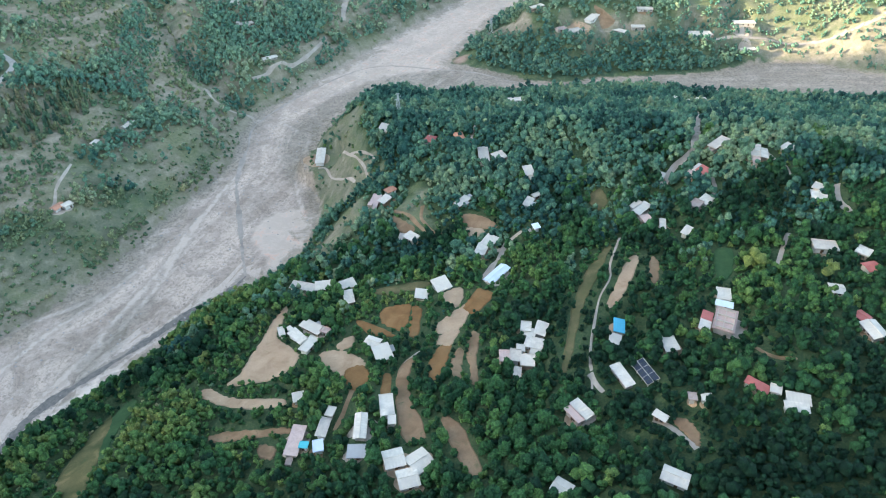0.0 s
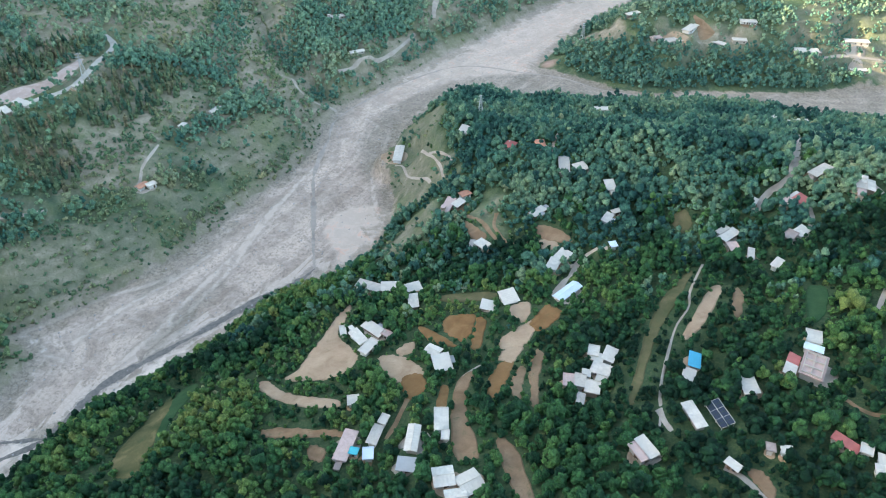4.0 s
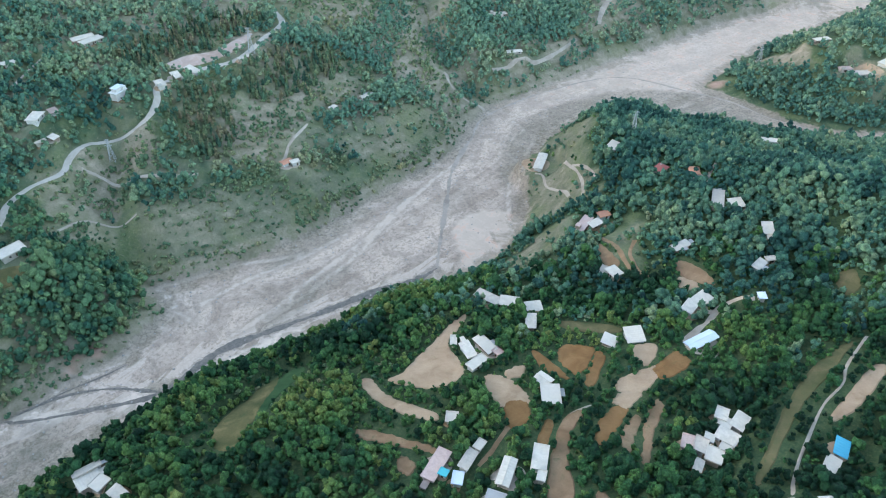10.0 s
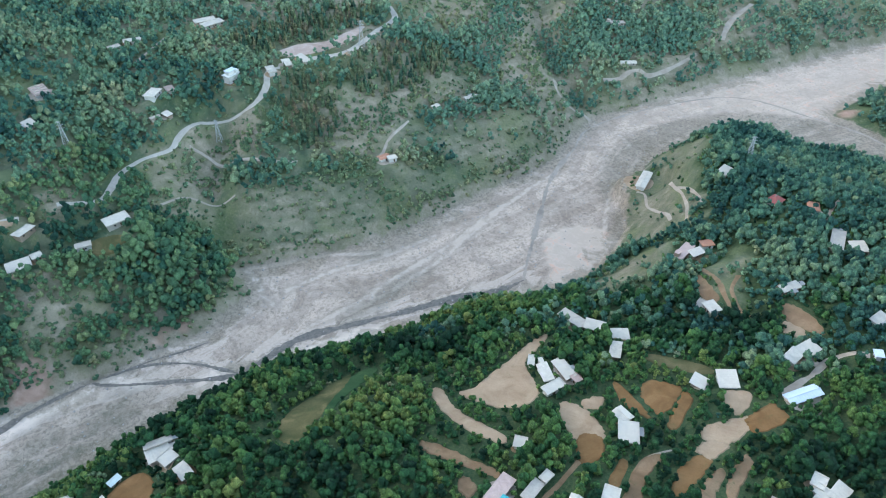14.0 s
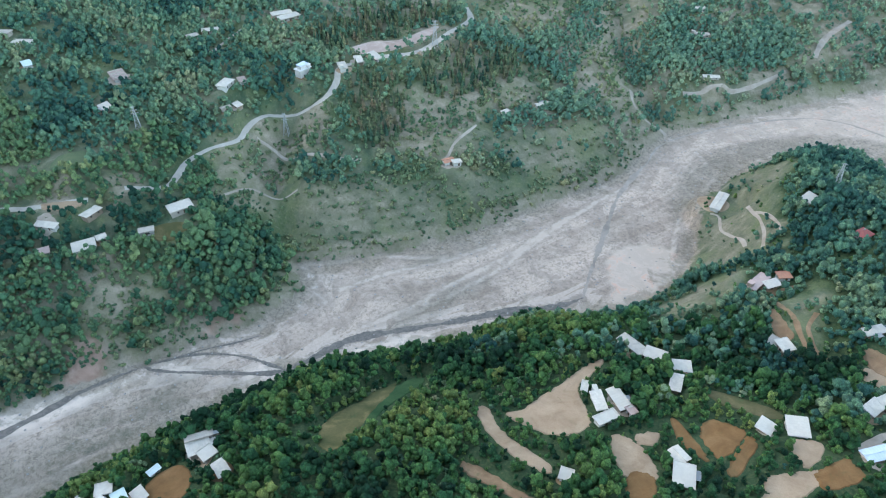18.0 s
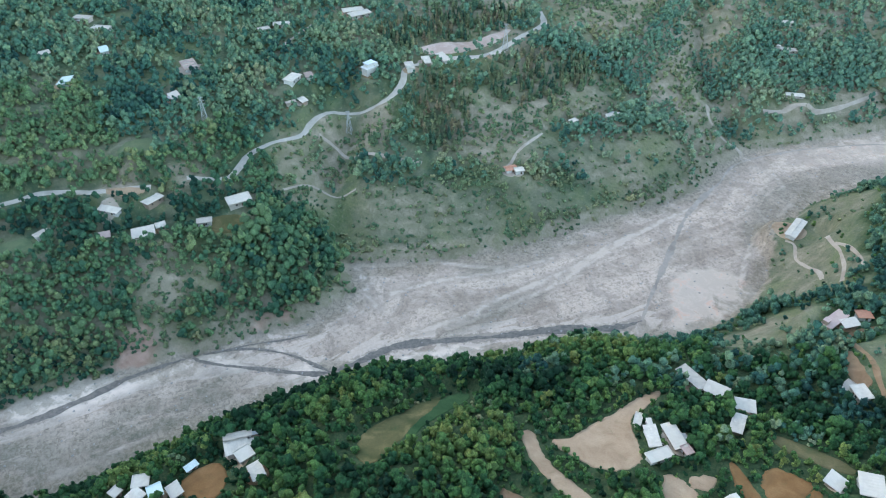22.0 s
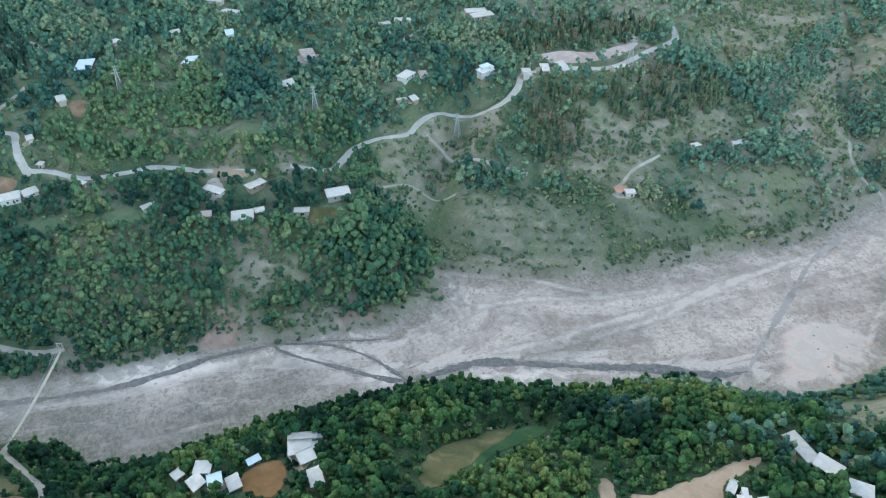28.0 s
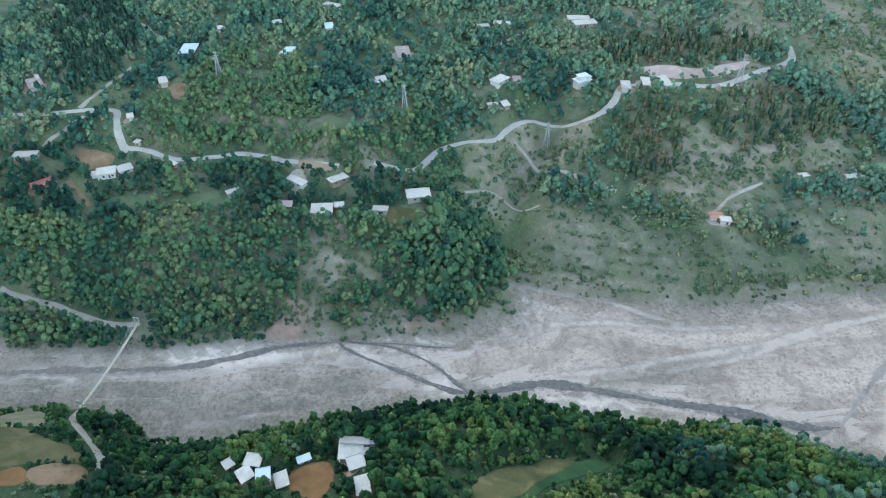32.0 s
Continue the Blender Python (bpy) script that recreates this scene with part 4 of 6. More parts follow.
# dry channels and wheel tracks over the gravel, pale bars of fresh silt, dull flats where weeds take hold
RILLS = [[(-299.1, 46.2), (-290.1, 61.5), (-278.8, 68.8), (-262.5, 80.0), (-254.6, 93.4), (-249.4, 107.4), (-244.6, 121.8)], [(-211, 243), (-199.5, 269.6), (-192, 299.6), (-178.7, 344.9), (-173.4, 380.6), (-162.4, 419)], [(-199, 258), (-189.8, 283.6), (-177.4, 326.9), (-172.3, 368.3), (-164.3, 416.3), (-154.2, 452.6)],
         [(-242.4, 255.8), (-229.6, 283.8), (-208.6, 313.9), (-192.6, 346.1)], [(-277.7, 257.5), (-258.2, 276.9), (-246.2, 291.3), (-222.5, 307.3), (-210, 318)],
         [(-278, 259), (-263.2, 254.3), (-251, 246), (-238, 244)], [(-344.8, -1.3), (-335.4, 13.8), (-322, 25.7), (-310.9, 35)], [(-268, 70), (-262, 84), (-258, 100), (-251, 118)],
         [(-93.5, 489.8), (-109.2, 499.8), (-120.4, 507.2), (-121.0, 516.0), (-131.8, 524.7)],
         [(-108.4, 498.7), (-109.1, 479.2)], [(-122.4, 477.3), (-111.7, 468.9), (-110.3, 457.9), (-110.9, 445.6), (-105.7, 427.2), (-99.9, 407.1), (-97.1, 392.6)]]
BARS = [[(-324.1, 58.2), (-321.8, 79.0), (-316.1, 98.2), (-310.0, 103.9), (-312.7, 88.4), (-317.5, 69.5)], [(-302.9, 80.1), (-297.9, 99.5), (-291.4, 124.3), (-281.7, 146.5), (-279.2, 146.3), (-286.2, 124.4), (-294.4, 97.3)],
        [(-344.6, 3.4), (-335.6, 18.1), (-319.8, 29.3), (-314.4, 33.7), (-326.9, 17.2), (-339.4, 3.0)],
        [(-330.2, 28.0), (-327.7, 41.0), (-323.8, 51.3), (-317.7, 54.3), (-317.0, 44.7), (-323.5, 35.0)],
        [(-319.0, 67.0), (-316.0, 95.2), (-309.4, 111.3), (-298.6, 116.9), (-299.9, 99.5), (-307.0, 78.4)],
        [(-283.4, 152.2), (-274.6, 165.4), (-271.0, 165.4), (-277.7, 154.0)],
        [(-273.4, 155.9), (-266.7, 165.0), (-254.6, 168.8), (-257.6, 162.4)],
        [(-258.4, 183.6), (-252.7, 187.2), (-246.4, 190.4), (-251.7, 185.1)],
        [(-236.9, 177.3), (-236.0, 189.5), (-222.6, 194.7), (-225.3, 186.7), (-230.4, 180.1)],
        [(-219.8, 199.5), (-216.8, 217.3), (-213.9, 227.2), (-213.8, 215.3), (-216.4, 203.9)],
        [(-214.0, 202.4), (-200.2, 232.8), (-178.1, 260.2), (-169.1, 252.4), (-186.4, 235.9), (-204.3, 215.6)]]
FLATS = [[(199, 596), (229, 614), (283, 635), (328, 648), (367, 642), (394, 611), (379, 578), (298, 574), (227, 587)], [(10, 630), (26, 628), (62, 611), (87, 598), (50, 588), (-9, 593)],
         [(-105, 557), (-82, 590), (-46, 615), (1, 629), (72, 625), (74, 585), (28, 585), (-20, 574), (-70, 543)], [(-294, 46), (-281, 62), (-262, 70), (-262, 58), (-280, 48)], [(-268, 107), (-261, 125), (-248, 126), (-256, 112)], [(-287, 110), (-283, 127), (-271, 129), (-276, 113)],
         [(-200, 256), (-190, 298), (-177, 316), (-182, 283), (-192, 257)], [(-225, 302), (-218, 335), (-198, 366), (-186, 374), (-202, 328), (-216, 302)],
         [(-110, 440), (-104, 500), (-78, 560), (0, 585), (-20, 612), (-90, 580), (-128, 520), (-124, 460)], [(20, 588), (100, 590), (200, 590), (330, 578), (480, 572), (480, 606), (330, 618), (210, 612), (140, 603), (100, 597), (50, 606)]]
TRACK24 = [[(-36.7, 186.5), (-38.8, 173.6), (-41.4, 165.6)]]
TRACK25 = [[(-17.0, 195.0), (-16.6, 185.5), (-15.7, 174.9), (-14.3, 162.0)], [(-17.7, 192.8), (-15.8, 200.3), (-8.3, 208.7)]]
TRACK22 = [[(155.3, 252.0), (149.1, 241.7), (142.5, 229.5)], [(168.4, 322.9), (171.8, 311.8), (171.9, 294.8)], [(140.3, 311.3), (138.4, 300.3), (135.9, 294.0)], [(54.9, 176.1), (56.3, 170.0), (58.3, 166.5)], [(71.9, 151.0), (76.3, 147.2), (80.1, 141.4), (82.3, 137.0)]]
TRACK23 = [[(114.7, 184.0), (118.0, 176.9), (126.3, 171.1)]]
TRACK21 = [[(-333.7, 253.9), (-329.6, 275.8), (-310.4, 292.3)]]

LINES = [(pts, w, mat) for group_, w, mat in (
    (ROAD, 4.5, 'road'), (BRIDGEPATH, 4.0, 'track'), (NEARPATH, 3.0, 'track'), (TRACK19, 2.6, 'track'), (TRACK2, 2.0, 'track'), (TRACK3, 2.6, 'track'), (TRACK4, 1.7, 'track'),
    (TRACK5, 1.0, 'track'), (TRACK6, 4.0, 'track'), (TRACK7, 3.0, 'track'), (TRACK8, 3.0, 'track'), (TRACK9, 5.0, 'track'), (TRACK10, 3.0, 'track'), (TRACK11, 3.0, 'track'),
    (TRACK12, 2.8, 'track'), (TRACK14, 2.6, 'track'), (TRACK15, 5.0, 'track'), (TRACK16, 2.0, 'soil'), (TRACK18, 2.0, 'track'), (TRACK20, 3.0, 'soil'), (TRACK21, 1.3, 'track'), (TRACK22, 2.0, 'track'), (TRACK23, 1.6, 'soil'), (TRACK24, 1.8, 'soil'), (TRACK25, 0.8, 'track')) for pts, w, mat in ((p, w, mat) for p in group_)]
LINES = [(rounded(p, 8, False), w, mat) for p, w, mat in LINES]

# level the ground under fields (one plane each) and houses
for x, y, turn, long_, wide, form, tone in HOUSE_LIST:
    d = np.hypot(gx - x, gy - y)
    r = math.hypot(long_, wide) / 2
    GZ += (on_ground(x, y) - GZ) * (1 - smooth(r + 3, r + 10, d))
for pts, w, mat in LINES:
    if w >= 4:
        p = np.array(pts)
        near = (gx > p[:, 0].min() - 12) & (gx < p[:, 0].max() + 12) & (gy > p[:, 1].min() - 12) & (gy < p[:, 1].max() + 12)
        x, y = gx[near], gy[near]
        d2 = (x[:, None] - p[None, :, 0]) ** 2 + (y[:, None] - p[None, :, 1]) ** 2
        k = d2.argmin(1)
        level = np.convolve(np.pad(on_ground(p[:, 0], p[:, 1]), 4, 'edge'), np.ones(9) / 9, 'valid')
        GZ[near] += (level[k] - GZ[near]) * (1 - smooth(w / 2 + 1.5, w / 2 + 7, np.sqrt(d2.min(1))))
num, den, top = 0 * GZ, 0 * GZ + 1e-12, 0 * GZ
for (outline, soil), (mid, co) in zip(FIELD_LIST, FIELD_PLANES):
    o = np.array(outline)
    near = (gx > o[:, 0].min() - 12) & (gx < o[:, 0].max() + 12) & (gy > o[:, 1].min() - 12) & (gy < o[:, 1].max() + 12)
    x, y = gx[near], gy[near]
    within = inside(x, y, o)
    d = np.where(within, 0, far_from(x, y, outline, True))
    w = 1 - smooth(4.5, 10, d)
    share = w / (d + 0.4) ** 4
    num[near] += share * (co[0] * (x - mid[0]) + co[1] * (y - mid[1]) + co[2])
    den[near] += share
    top[near] = np.maximum(top[near], w)
GZ += top * (num / den - GZ)

# trodden yards beside some of the houses
YARDS = []
for n_, (x, y, turn, long_, wide, form, tone) in enumerate(HOUSE_LIST):
    rng = random.Random(900 + n_)
    if rng.random() < 0.7:
        r = math.hypot(long_, wide) / 2
        cx, cy = x + rng.uniform(-0.25, 0.25) * r, y + rng.uniform(-0.4, 0.1) * r
        ring = [(cx + math.cos(a) * q, cy + math.sin(a) * q) for a, q in ((k * 0.785, r * rng.uniform(0.75, 1.15)) for k in range(8))]
        soil = rng.choice(['sand', 'track', 'soil', 'sand'])
        if not any(inside(np.array([p_[0] for p_ in ring]), np.array([p_[1] for p_ in ring]), o_).any() for o_, s_ in FIELD_LIST):
            YARDS.append((rounded(ring, 4), soil))

# the sheet, with wide cells out to the horizon
out_ = np.array([60, 150, 300, 520, 800, 1200, 1800, 2600, 3600])
sx = np.r_[(GX - out_)[::-1], GX + CELL * np.arange(NX), GX + CELL * (NX - 1) + out_]
sy = np.r_[(GY - out_)[::-1], GY + CELL * np.arange(NY), GY + CELL * (NY - 1) + out_]
mx, my = np.meshgrid(sx, sy)
mz = height(mx, my)
mz[9:-9, 9:-9] = GZ
wet = inside(mx, my, RIVER)
dl_ = far_from(mx, my, BANK_LEFT)
bank = np.where(wet, 1, -1) * np.minimum(np.minimum(dl_, far_from(mx, my, BANK_FORK)), far_from(mx, my, BANK_RIGHT))
# how far each place lies along the river
best, along, run = np.full(mx.shape, 1e18), 0 * mx, 0.0
for (x0, y0), (x1, y1) in zip(BANK_LEFT[:-1], BANK_LEFT[1:]):
    L = math.hypot(x1 - x0, y1 - y0)
    k = ((mx - x0) * (x1 - x0) + (my - y0) * (y1 - y0)) / (L * L)
    kc = np.clip(k, 0, 1)
    d2 = (mx - x0 - kc * (x1 - x0)) ** 2 + (my - y0 - kc * (y1 - y0)) ** 2
    w_ = 1 / (d2 + 60) ** 2
    along = np.where(best > 1e17, 0, along)
    along += w_ * (run + kc * L)
    best = np.where(best > 1e17, 0, best) + w_
    run += L
along = along / best
flow = np.stack([along * 0.013, dl_ * 0.075, 0 * mx], -1)
flow[(mx > 40) & (my < 690)] = np.stack([mx * 0.013, my * 0.075, 0 * mx], -1)[(mx > 40) & (my < 690)]
STREAMS = [(rounded(line, 8, False), w, mat) for line, w, mat in STREAM_LINES]
shore = np.full(mx.shape, 1e3)
for line, w, mat in STREAMS:
    if mat == 'water':
        shore = np.minimum(shore, far_from(mx, my, line) - w / 2)
rill = np.full(mx.shape, 1e3)
for line in RILLS:
    rill = np.minimum(rill, far_from(mx, my, rounded(line, 5, False)))


def patches(polys, soft, wild, seed):
    out = 0 * mx
    for poly in polys:
        line = rounded(poly, 4)
        d = np.where(inside(mx, my, line), 1, -1) * far_from(mx, my, line, True)
        out = np.maximum(out, smooth(-soft, soft, d + wild * waves(mx, my, 13, seed)))
    return out


bars = patches(BARS, 0.8, 1.5, 81)
flats = patches(FLATS, 5.0, 4.0, 82)
# grassy risers between the dry treads of the terraces
tread = mz / 4.0 + 0.25 * waves(mx, my, 60, 9) + 0.1 * waves(mx, my, 22, 83)
riser = smooth(0.55, 0.72, tread - np.floor(tread)) * (1 - smooth(0.92, 1.0, tread - np.floor(tread)))
BARE_ZONES = [([(-328, 288), (-292, 310), (-253, 353), (-218, 391), (-166, 474), (-201, 370), (-242, 308), (-277, 266), (-306, 268)], 0.35),
              ([(-336, 152), (-339, 162), (-333, 176), (-319, 189), (-306, 186), (-304, 171), (-310, 150), (-321, 143)], 0.78), ([(-291, 177), (-287, 188), (-276, 198), (-269, 194), (-276, 180), (-284, 172)], 1.0), ([(-345, 159), (-316, 137), (-309, 129), (-314, 103), (-326, 67), (-335, 54), (-397, 85), (-380, 115), (-359, 147)], 0.42),
              ([(-317, 293), (-275, 322), (-231, 358), (-202, 407), (-152, 500), (-145, 472), (-187, 360), (-229, 306), (-276, 259)], 0.3), ([(-435, 92), (-439, 104), (-434, 109), (-428, 103)], 0.9), ([(-392, 164), (-394, 175), (-384, 188), (-378, 183)], 0.9), ([(-376, 195), (-372, 212), (-362, 224), (-356, 218), (-364, 200)], 0.8), ([(-461, 134), (-459, 150), (-437, 161), (-422, 156), (-430, 141), (-442, 127)], 0.6), ([(-262, 575), (-254, 613), (-222, 624), (-216, 600), (-226, 582), (-228, 540)], 0.95), ([(-245, 528), (-233, 540), (-207, 536), (-198, 518), (-213, 511), (-233, 514)], 0.95),
              ([(-361, 272), (-353, 302), (-336, 300), (-316, 272), (-321, 252)], 0.9),
              ([(-299, 393), (-279, 436), (-249, 486), (-256, 440), (-253, 374), (-266, 361), (-289, 376)], 0.75),
              ([(-259, 515), (-249, 583), (-218, 562), (-187, 517), (-212, 507)], 0.8),
              ([(-98, 495), (-66, 515), (-53, 425), (-43, 389), (-61, 391), (-82, 387), (-92, 354), (-92, 409), (-97, 442)], 0.36), ([(-334, 155), (-317, 197), (-283, 190), (-276, 177), (-285, 159), (-309, 130)], 0.5),
              ([(-82, 443), (-71, 451), (-66, 493), (-85, 520), (-95, 500), (-98, 450), (-85, 397), (-63, 400), (-47, 422)], 0.4), ([(-83, 337), (-65, 372), (-51, 371), (-55, 327), (-62, 296)], 0.4),
              ([(-300, 130), (-285, 160), (-268, 190), (-278, 196), (-296, 168), (-312, 136)], 1.0),
              ([(-242, 550), (-236, 616), (-220, 622), (-214, 601), (-214, 542), (-211, 504), (-231, 507)], 0.85), ([(-347, 599), (-287, 625), (-270, 556), (-288, 524), (-322, 540)], 0.65),
              ([(-274, 468), (-257, 484), (-251, 456), (-259, 423), (-259, 390), (-274, 381), (-280, 421)], 0.65), ([(-304, 400), (-278, 411), (-253, 371), (-271, 359), (-289, 362)], 0.9),
              ([(-362, 269), (-356, 303), (-350, 336), (-338, 347), (-325, 341), (-329, 316), (-351, 298), (-339, 275), (-343, 263)], 0.9),
              ([(-101, 447), (-70, 444), (-47, 410), (-38, 385), (-55, 397), (-65, 387), (-83, 391), (-95, 421)], 0.42), ([(-33, 349), (-17, 360), (-8, 346), (-3, 311), (12, 301), (3, 300), (-16, 321)], 0.3),
              ([(308, 661), (429, 682), (520, 640), (406, 599), (355, 588), (331, 636)], 0.75), ([(44, 691), (58, 694), (79, 667), (84, 659), (69, 657), (48, 665)], 0.9),
              ([(222, 652), (266, 646), (316, 652), (363, 643), (407, 636), (440, 720), (272, 740), (235, 700)], 0.4), ([(110, 645), (135, 642), (165, 650), (205, 655), (200, 672), (150, 675), (115, 668)], 0.6)]


def bareness(x, y):
    b = 0 * np.asarray(x, float)
    for poly, amount in BARE_ZONES:
        i = inside(x, y, poly)
        d = np.where(i, -1, 1) * far_from(x, y, poly, True)
        b = np.maximum(b, amount * (1 - smooth(-9, 12, d + 9 * waves(x, y, 30, 15) + 6 * waves(x, y, 12, 16))))
    return b


bare = np.maximum(bareness(mx, my), 0.9 * smooth(-np.where(my < 125, 6, 16), -3, bank) * (dl_ < 40))
bare = np.maximum(bare, np.where((dl_ < 420) & ~wet & (bank < 0) & (dl_ <= -bank + 1e-6), 0.2 + 0.34 * smooth(370, 480, my) + 0.3 * waves(mx, my, 70, 17), 0))
# a slip of reddish earth above the stream
red = 0.95 * smooth(0.25, 0.7, mound(mx, my, -303, 130, 11, 19, 35) + 0.7 * mound(mx, my, -270, 203, 4, 5) + 0.55 * mound(mx, my, -272, 185, 5, 26, 25) + 0.75 * mound(mx, my, 16, 646, 10, 9) + 0.16 * waves(mx, my, 12, 18))
dull = (1 - smooth(16, 52, far_from(mx, my, BANK_RIGHT) + 8 * waves(mx, my, 30, 84))) * (1 - smooth(130, 200, my))
dull = np.maximum(dull, 0.72 * flats)
# a smooth flat of silt beside the stream, stained in its middle
silt_ = [(-113.8, 350.7), (-126.7, 370.4), (-129.1, 388.0), (-117.5, 404.6), (-100.9, 407.1), (-87.2, 400.3), (-90.5, 378.4), (-93.6, 347.3), (-98.8, 325.8)]
silt = 0.9 * smooth(-0.6, 1.6, np.where(inside(mx, my, silt_), 1, -1) * far_from(mx, my, silt_, True) + 2.5 * waves(mx, my, 14, 19))
# upstream gravel is paled in its colour to imitate sun and haze
silt = np.maximum(silt, 0.55 * smooth(500, 640, my) * (1 - flats))
# where the ground is a darker green: the village hill, but for its grassy shoulder
dark_ground = np.where((bank < 0) & (dl_ > -bank + 1e-6) & (far_from(mx, my, BANK_FORK) > -bank + 1e-6), 0.85, 0.0) * (1 - smooth(0.12, 0.3, bareness(mx, my))) * smooth(1, 8, -bank)
rows_, cols_ = mx.shape
idx = np.arange(rows_ * cols_).reshape(rows_, cols_)
quads = np.stack([idx[:-1, :-1], idx[:-1, 1:], idx[1:, 1:], idx[1:, :-1]], -1)
bed = wet[:-1, :-1] & wet[:-1, 1:] & wet[1:, 1:] & wet[1:, :-1]


def sheet(name, pick):
    q = quads[pick]
    tri = np.concatenate([q[:, [0, 1, 2]], q[:, [0, 2, 3]]])
    used, inv = np.unique(tri, return_inverse=True)
    tri = inv.reshape(-1, 3)
    me = bpy.data.meshes.new(name)
    me.vertices.add(len(used))
    me.vertices.foreach_set("co", np.stack([mx, my, mz], -1).reshape(-1, 3)[used].astype(np.float32).ravel())
    me.loops.add(tri.size)
    me.loops.foreach_set("vertex_index", tri.astype(np.int32).ravel())
    me.polygons.add(len(tri))
    me.polygons.foreach_set("loop_start", np.arange(0, tri.size, 3, dtype=np.int32))
    for key, data in (("bank", bank), ("bare", bare), ("shore", shore), ("red", red), ("silt", silt), ("dull", dull), ("bars", bars), ("rill", rill), ("riser", riser), ("dark_ground", dark_ground)):
        me.attributes.new(key, 'FLOAT', 'POINT').data.foreach_set("value", data.reshape(-1)[used].astype(np.float32))
    me.attributes.new("flow", 'FLOAT_VECTOR', 'POINT').data.foreach_set("vector", flow.reshape(-1, 3)[used].astype(np.float32).ravel())
    me.materials.append(M['ground'])
    me.update(calc_edges=True)
    me.shade_smooth()
    return new(name, me)


tagged(sheet("ground", ~bed), "green and grey hillsides of grass, bare earth and terraces", "ground", kind="structure")
tagged(sheet("riverbed", bed), "wide pale grey gravel river bed with silt streaks", "riverbed", kind="structure")

FIELD_LABEL = dict(drymeadow="pale dry meadow on a terrace by the bridge", ochre="grazed green and ochre field on the slope", lush="lush green grass strip beside a field", scree="bare pinkish earth cut above the hillside road", drygrass="dry yellowish grass strip along the slope", sand="pale bare earth field on a terrace", clay="red-brown ploughed field on a terrace", meadow="pale green meadow on a terrace", soil="brown bare soil plot on the slope")
for (outline, soil), (mid, co) in zip(FIELD_LIST, FIELD_PLANES):
    n = len(outline)
    z = [co[0] * (x - mid[0]) + co[1] * (y - mid[1]) + co[2] for x, y in outline]
    o = np.array(outline)
    way = np.roll(o, -1, 0) - np.roll(o, 1, 0)
    turn_ = np.sign(np.sum(o[:, 0] * np.roll(o[:, 1], -1) - np.roll(o[:, 0], -1) * o[:, 1]))
    out = o + turn_ * np.stack([way[:, 1], -way[:, 0]], 1) / (np.linalg.norm(way, axis=1)[:, None] + 1e-9) * 0.9
    v = [(x, y, h + 0.3) for (x, y), h in zip(outline, z)] + [(x, y, h - 0.25) for (x, y), h in zip(out.tolist(), z)]
    ob = new("field", mesh_of("field", v, [tuple(range(n))] + [(k, n + k, n + (k + 1) % n, (k + 1) % n) for k in range(n)], M[soil]))
    tagged(ob, FIELD_LABEL[soil], "field", "terraced fields", "structure")

for outline, soil in YARDS:
    o = np.array(outline)
    c, n = o.mean(0), len(o)
    rings = [c + (o - c) * q for q in (1.0, 0.8, 0.6, 0.4, 0.2)]
    v = [(x, y, float(on_ground(x, y)) + (0.25 if k else -0.1)) for k, ring in enumerate(rings) for x, y in ring]
    f = [(r * n + k, r * n + (k + 1) % n, (r + 1) * n + (k + 1) % n, (r + 1) * n + k) for r in range(4) for k in range(n)] + [tuple(range(4 * n, 5 * n))]
    tagged(new("yard", mesh_of("yard", v, f, M[soil])), "bare trodden earth yard beside a house", "yard", "yards", "structure")


def ribbon(name, pts, width, mat, lift=0.22, ends=1.0):
    """A strip that lies on the ground along a line; its edges waver."""
    fine = []
    for (x0, y0), (x1, y1) in zip(pts[:-1], pts[1:]):
        k = max(1, int(math.hypot(x1 - x0, y1 - y0) / 1.6))
        fine += [(x0 + (x1 - x0) * i / k, y0 + (y1 - y0) * i / k) for i in range(k)]
    p = np.array(fine + [pts[-1]])
    d = np.gradient(p, axis=0)
    d /= np.linalg.norm(d, axis=1)[:, None] + 1e-9
    side = np.stack([-d[:, 1], d[:, 0]], 1)
    n, across = len(p), 5
    wild = {'water': 1.9, 'runnel': 2.2, 'silt': 1.6, 'road': 0.6}.get(mat, 1.0)
    wob = 1 + wild * (0.16 * np.sin(np.arange(n) * 0.17 + width) + 0.12 * np.sin(np.arange(n) * 0.53 + 2))
    jag = np.random.RandomState(n).uniform(-0.5, 0.5, (n, across)) * (0.3 * width if mat in ('water', 'runnel') else 0.06 * width)
    taper = np.clip(np.minimum(np.arange(n), np.arange(n)[::-1]) / 6.0, 0.0, 1.0) * (1 - ends) + ends
    v = []
    for k in range(across):
        q = p + side * ((k / (across - 1) - 0.5) * width * wob * taper + jag[:, k] * (k in (0, across - 1)))[:, None]
        z = on_ground(q[:, 0], q[:, 1]) + lift * (0.4 if k in (0, across - 1) else 1)
        if mat in ('water', 'runnel'):
            z = np.where(inside(q[:, 0], q[:, 1], RIVER) & (far_from(q[:, 0], q[:, 1], BANK_LEFT) > 0.8), z, z - 0.7)
        v.append(np.c_[q, z])
    v = np.stack(v, 1).reshape(-1, 3)
    f = [(i * across + k, i * across + k + 1, (i + 1) * across + k + 1, (i + 1) * across + k) for i in range(n - 1) for k in range(across - 1)]
    return new(name, mesh_of(name, [tuple(q) for q in v], [q[::-1] for q in f], M[mat], True))


for pts, w, mat in LINES:
    if mat == 'road' and w > 4:
        tagged(ribbon("road", pts, w, mat), "pale grey worn road winding along the hillside", "road", "", "structure")
    else:
        tagged(ribbon("footpath", pts, w, mat), "pale trodden earth track across the slope", "path", "tracks", "structure")
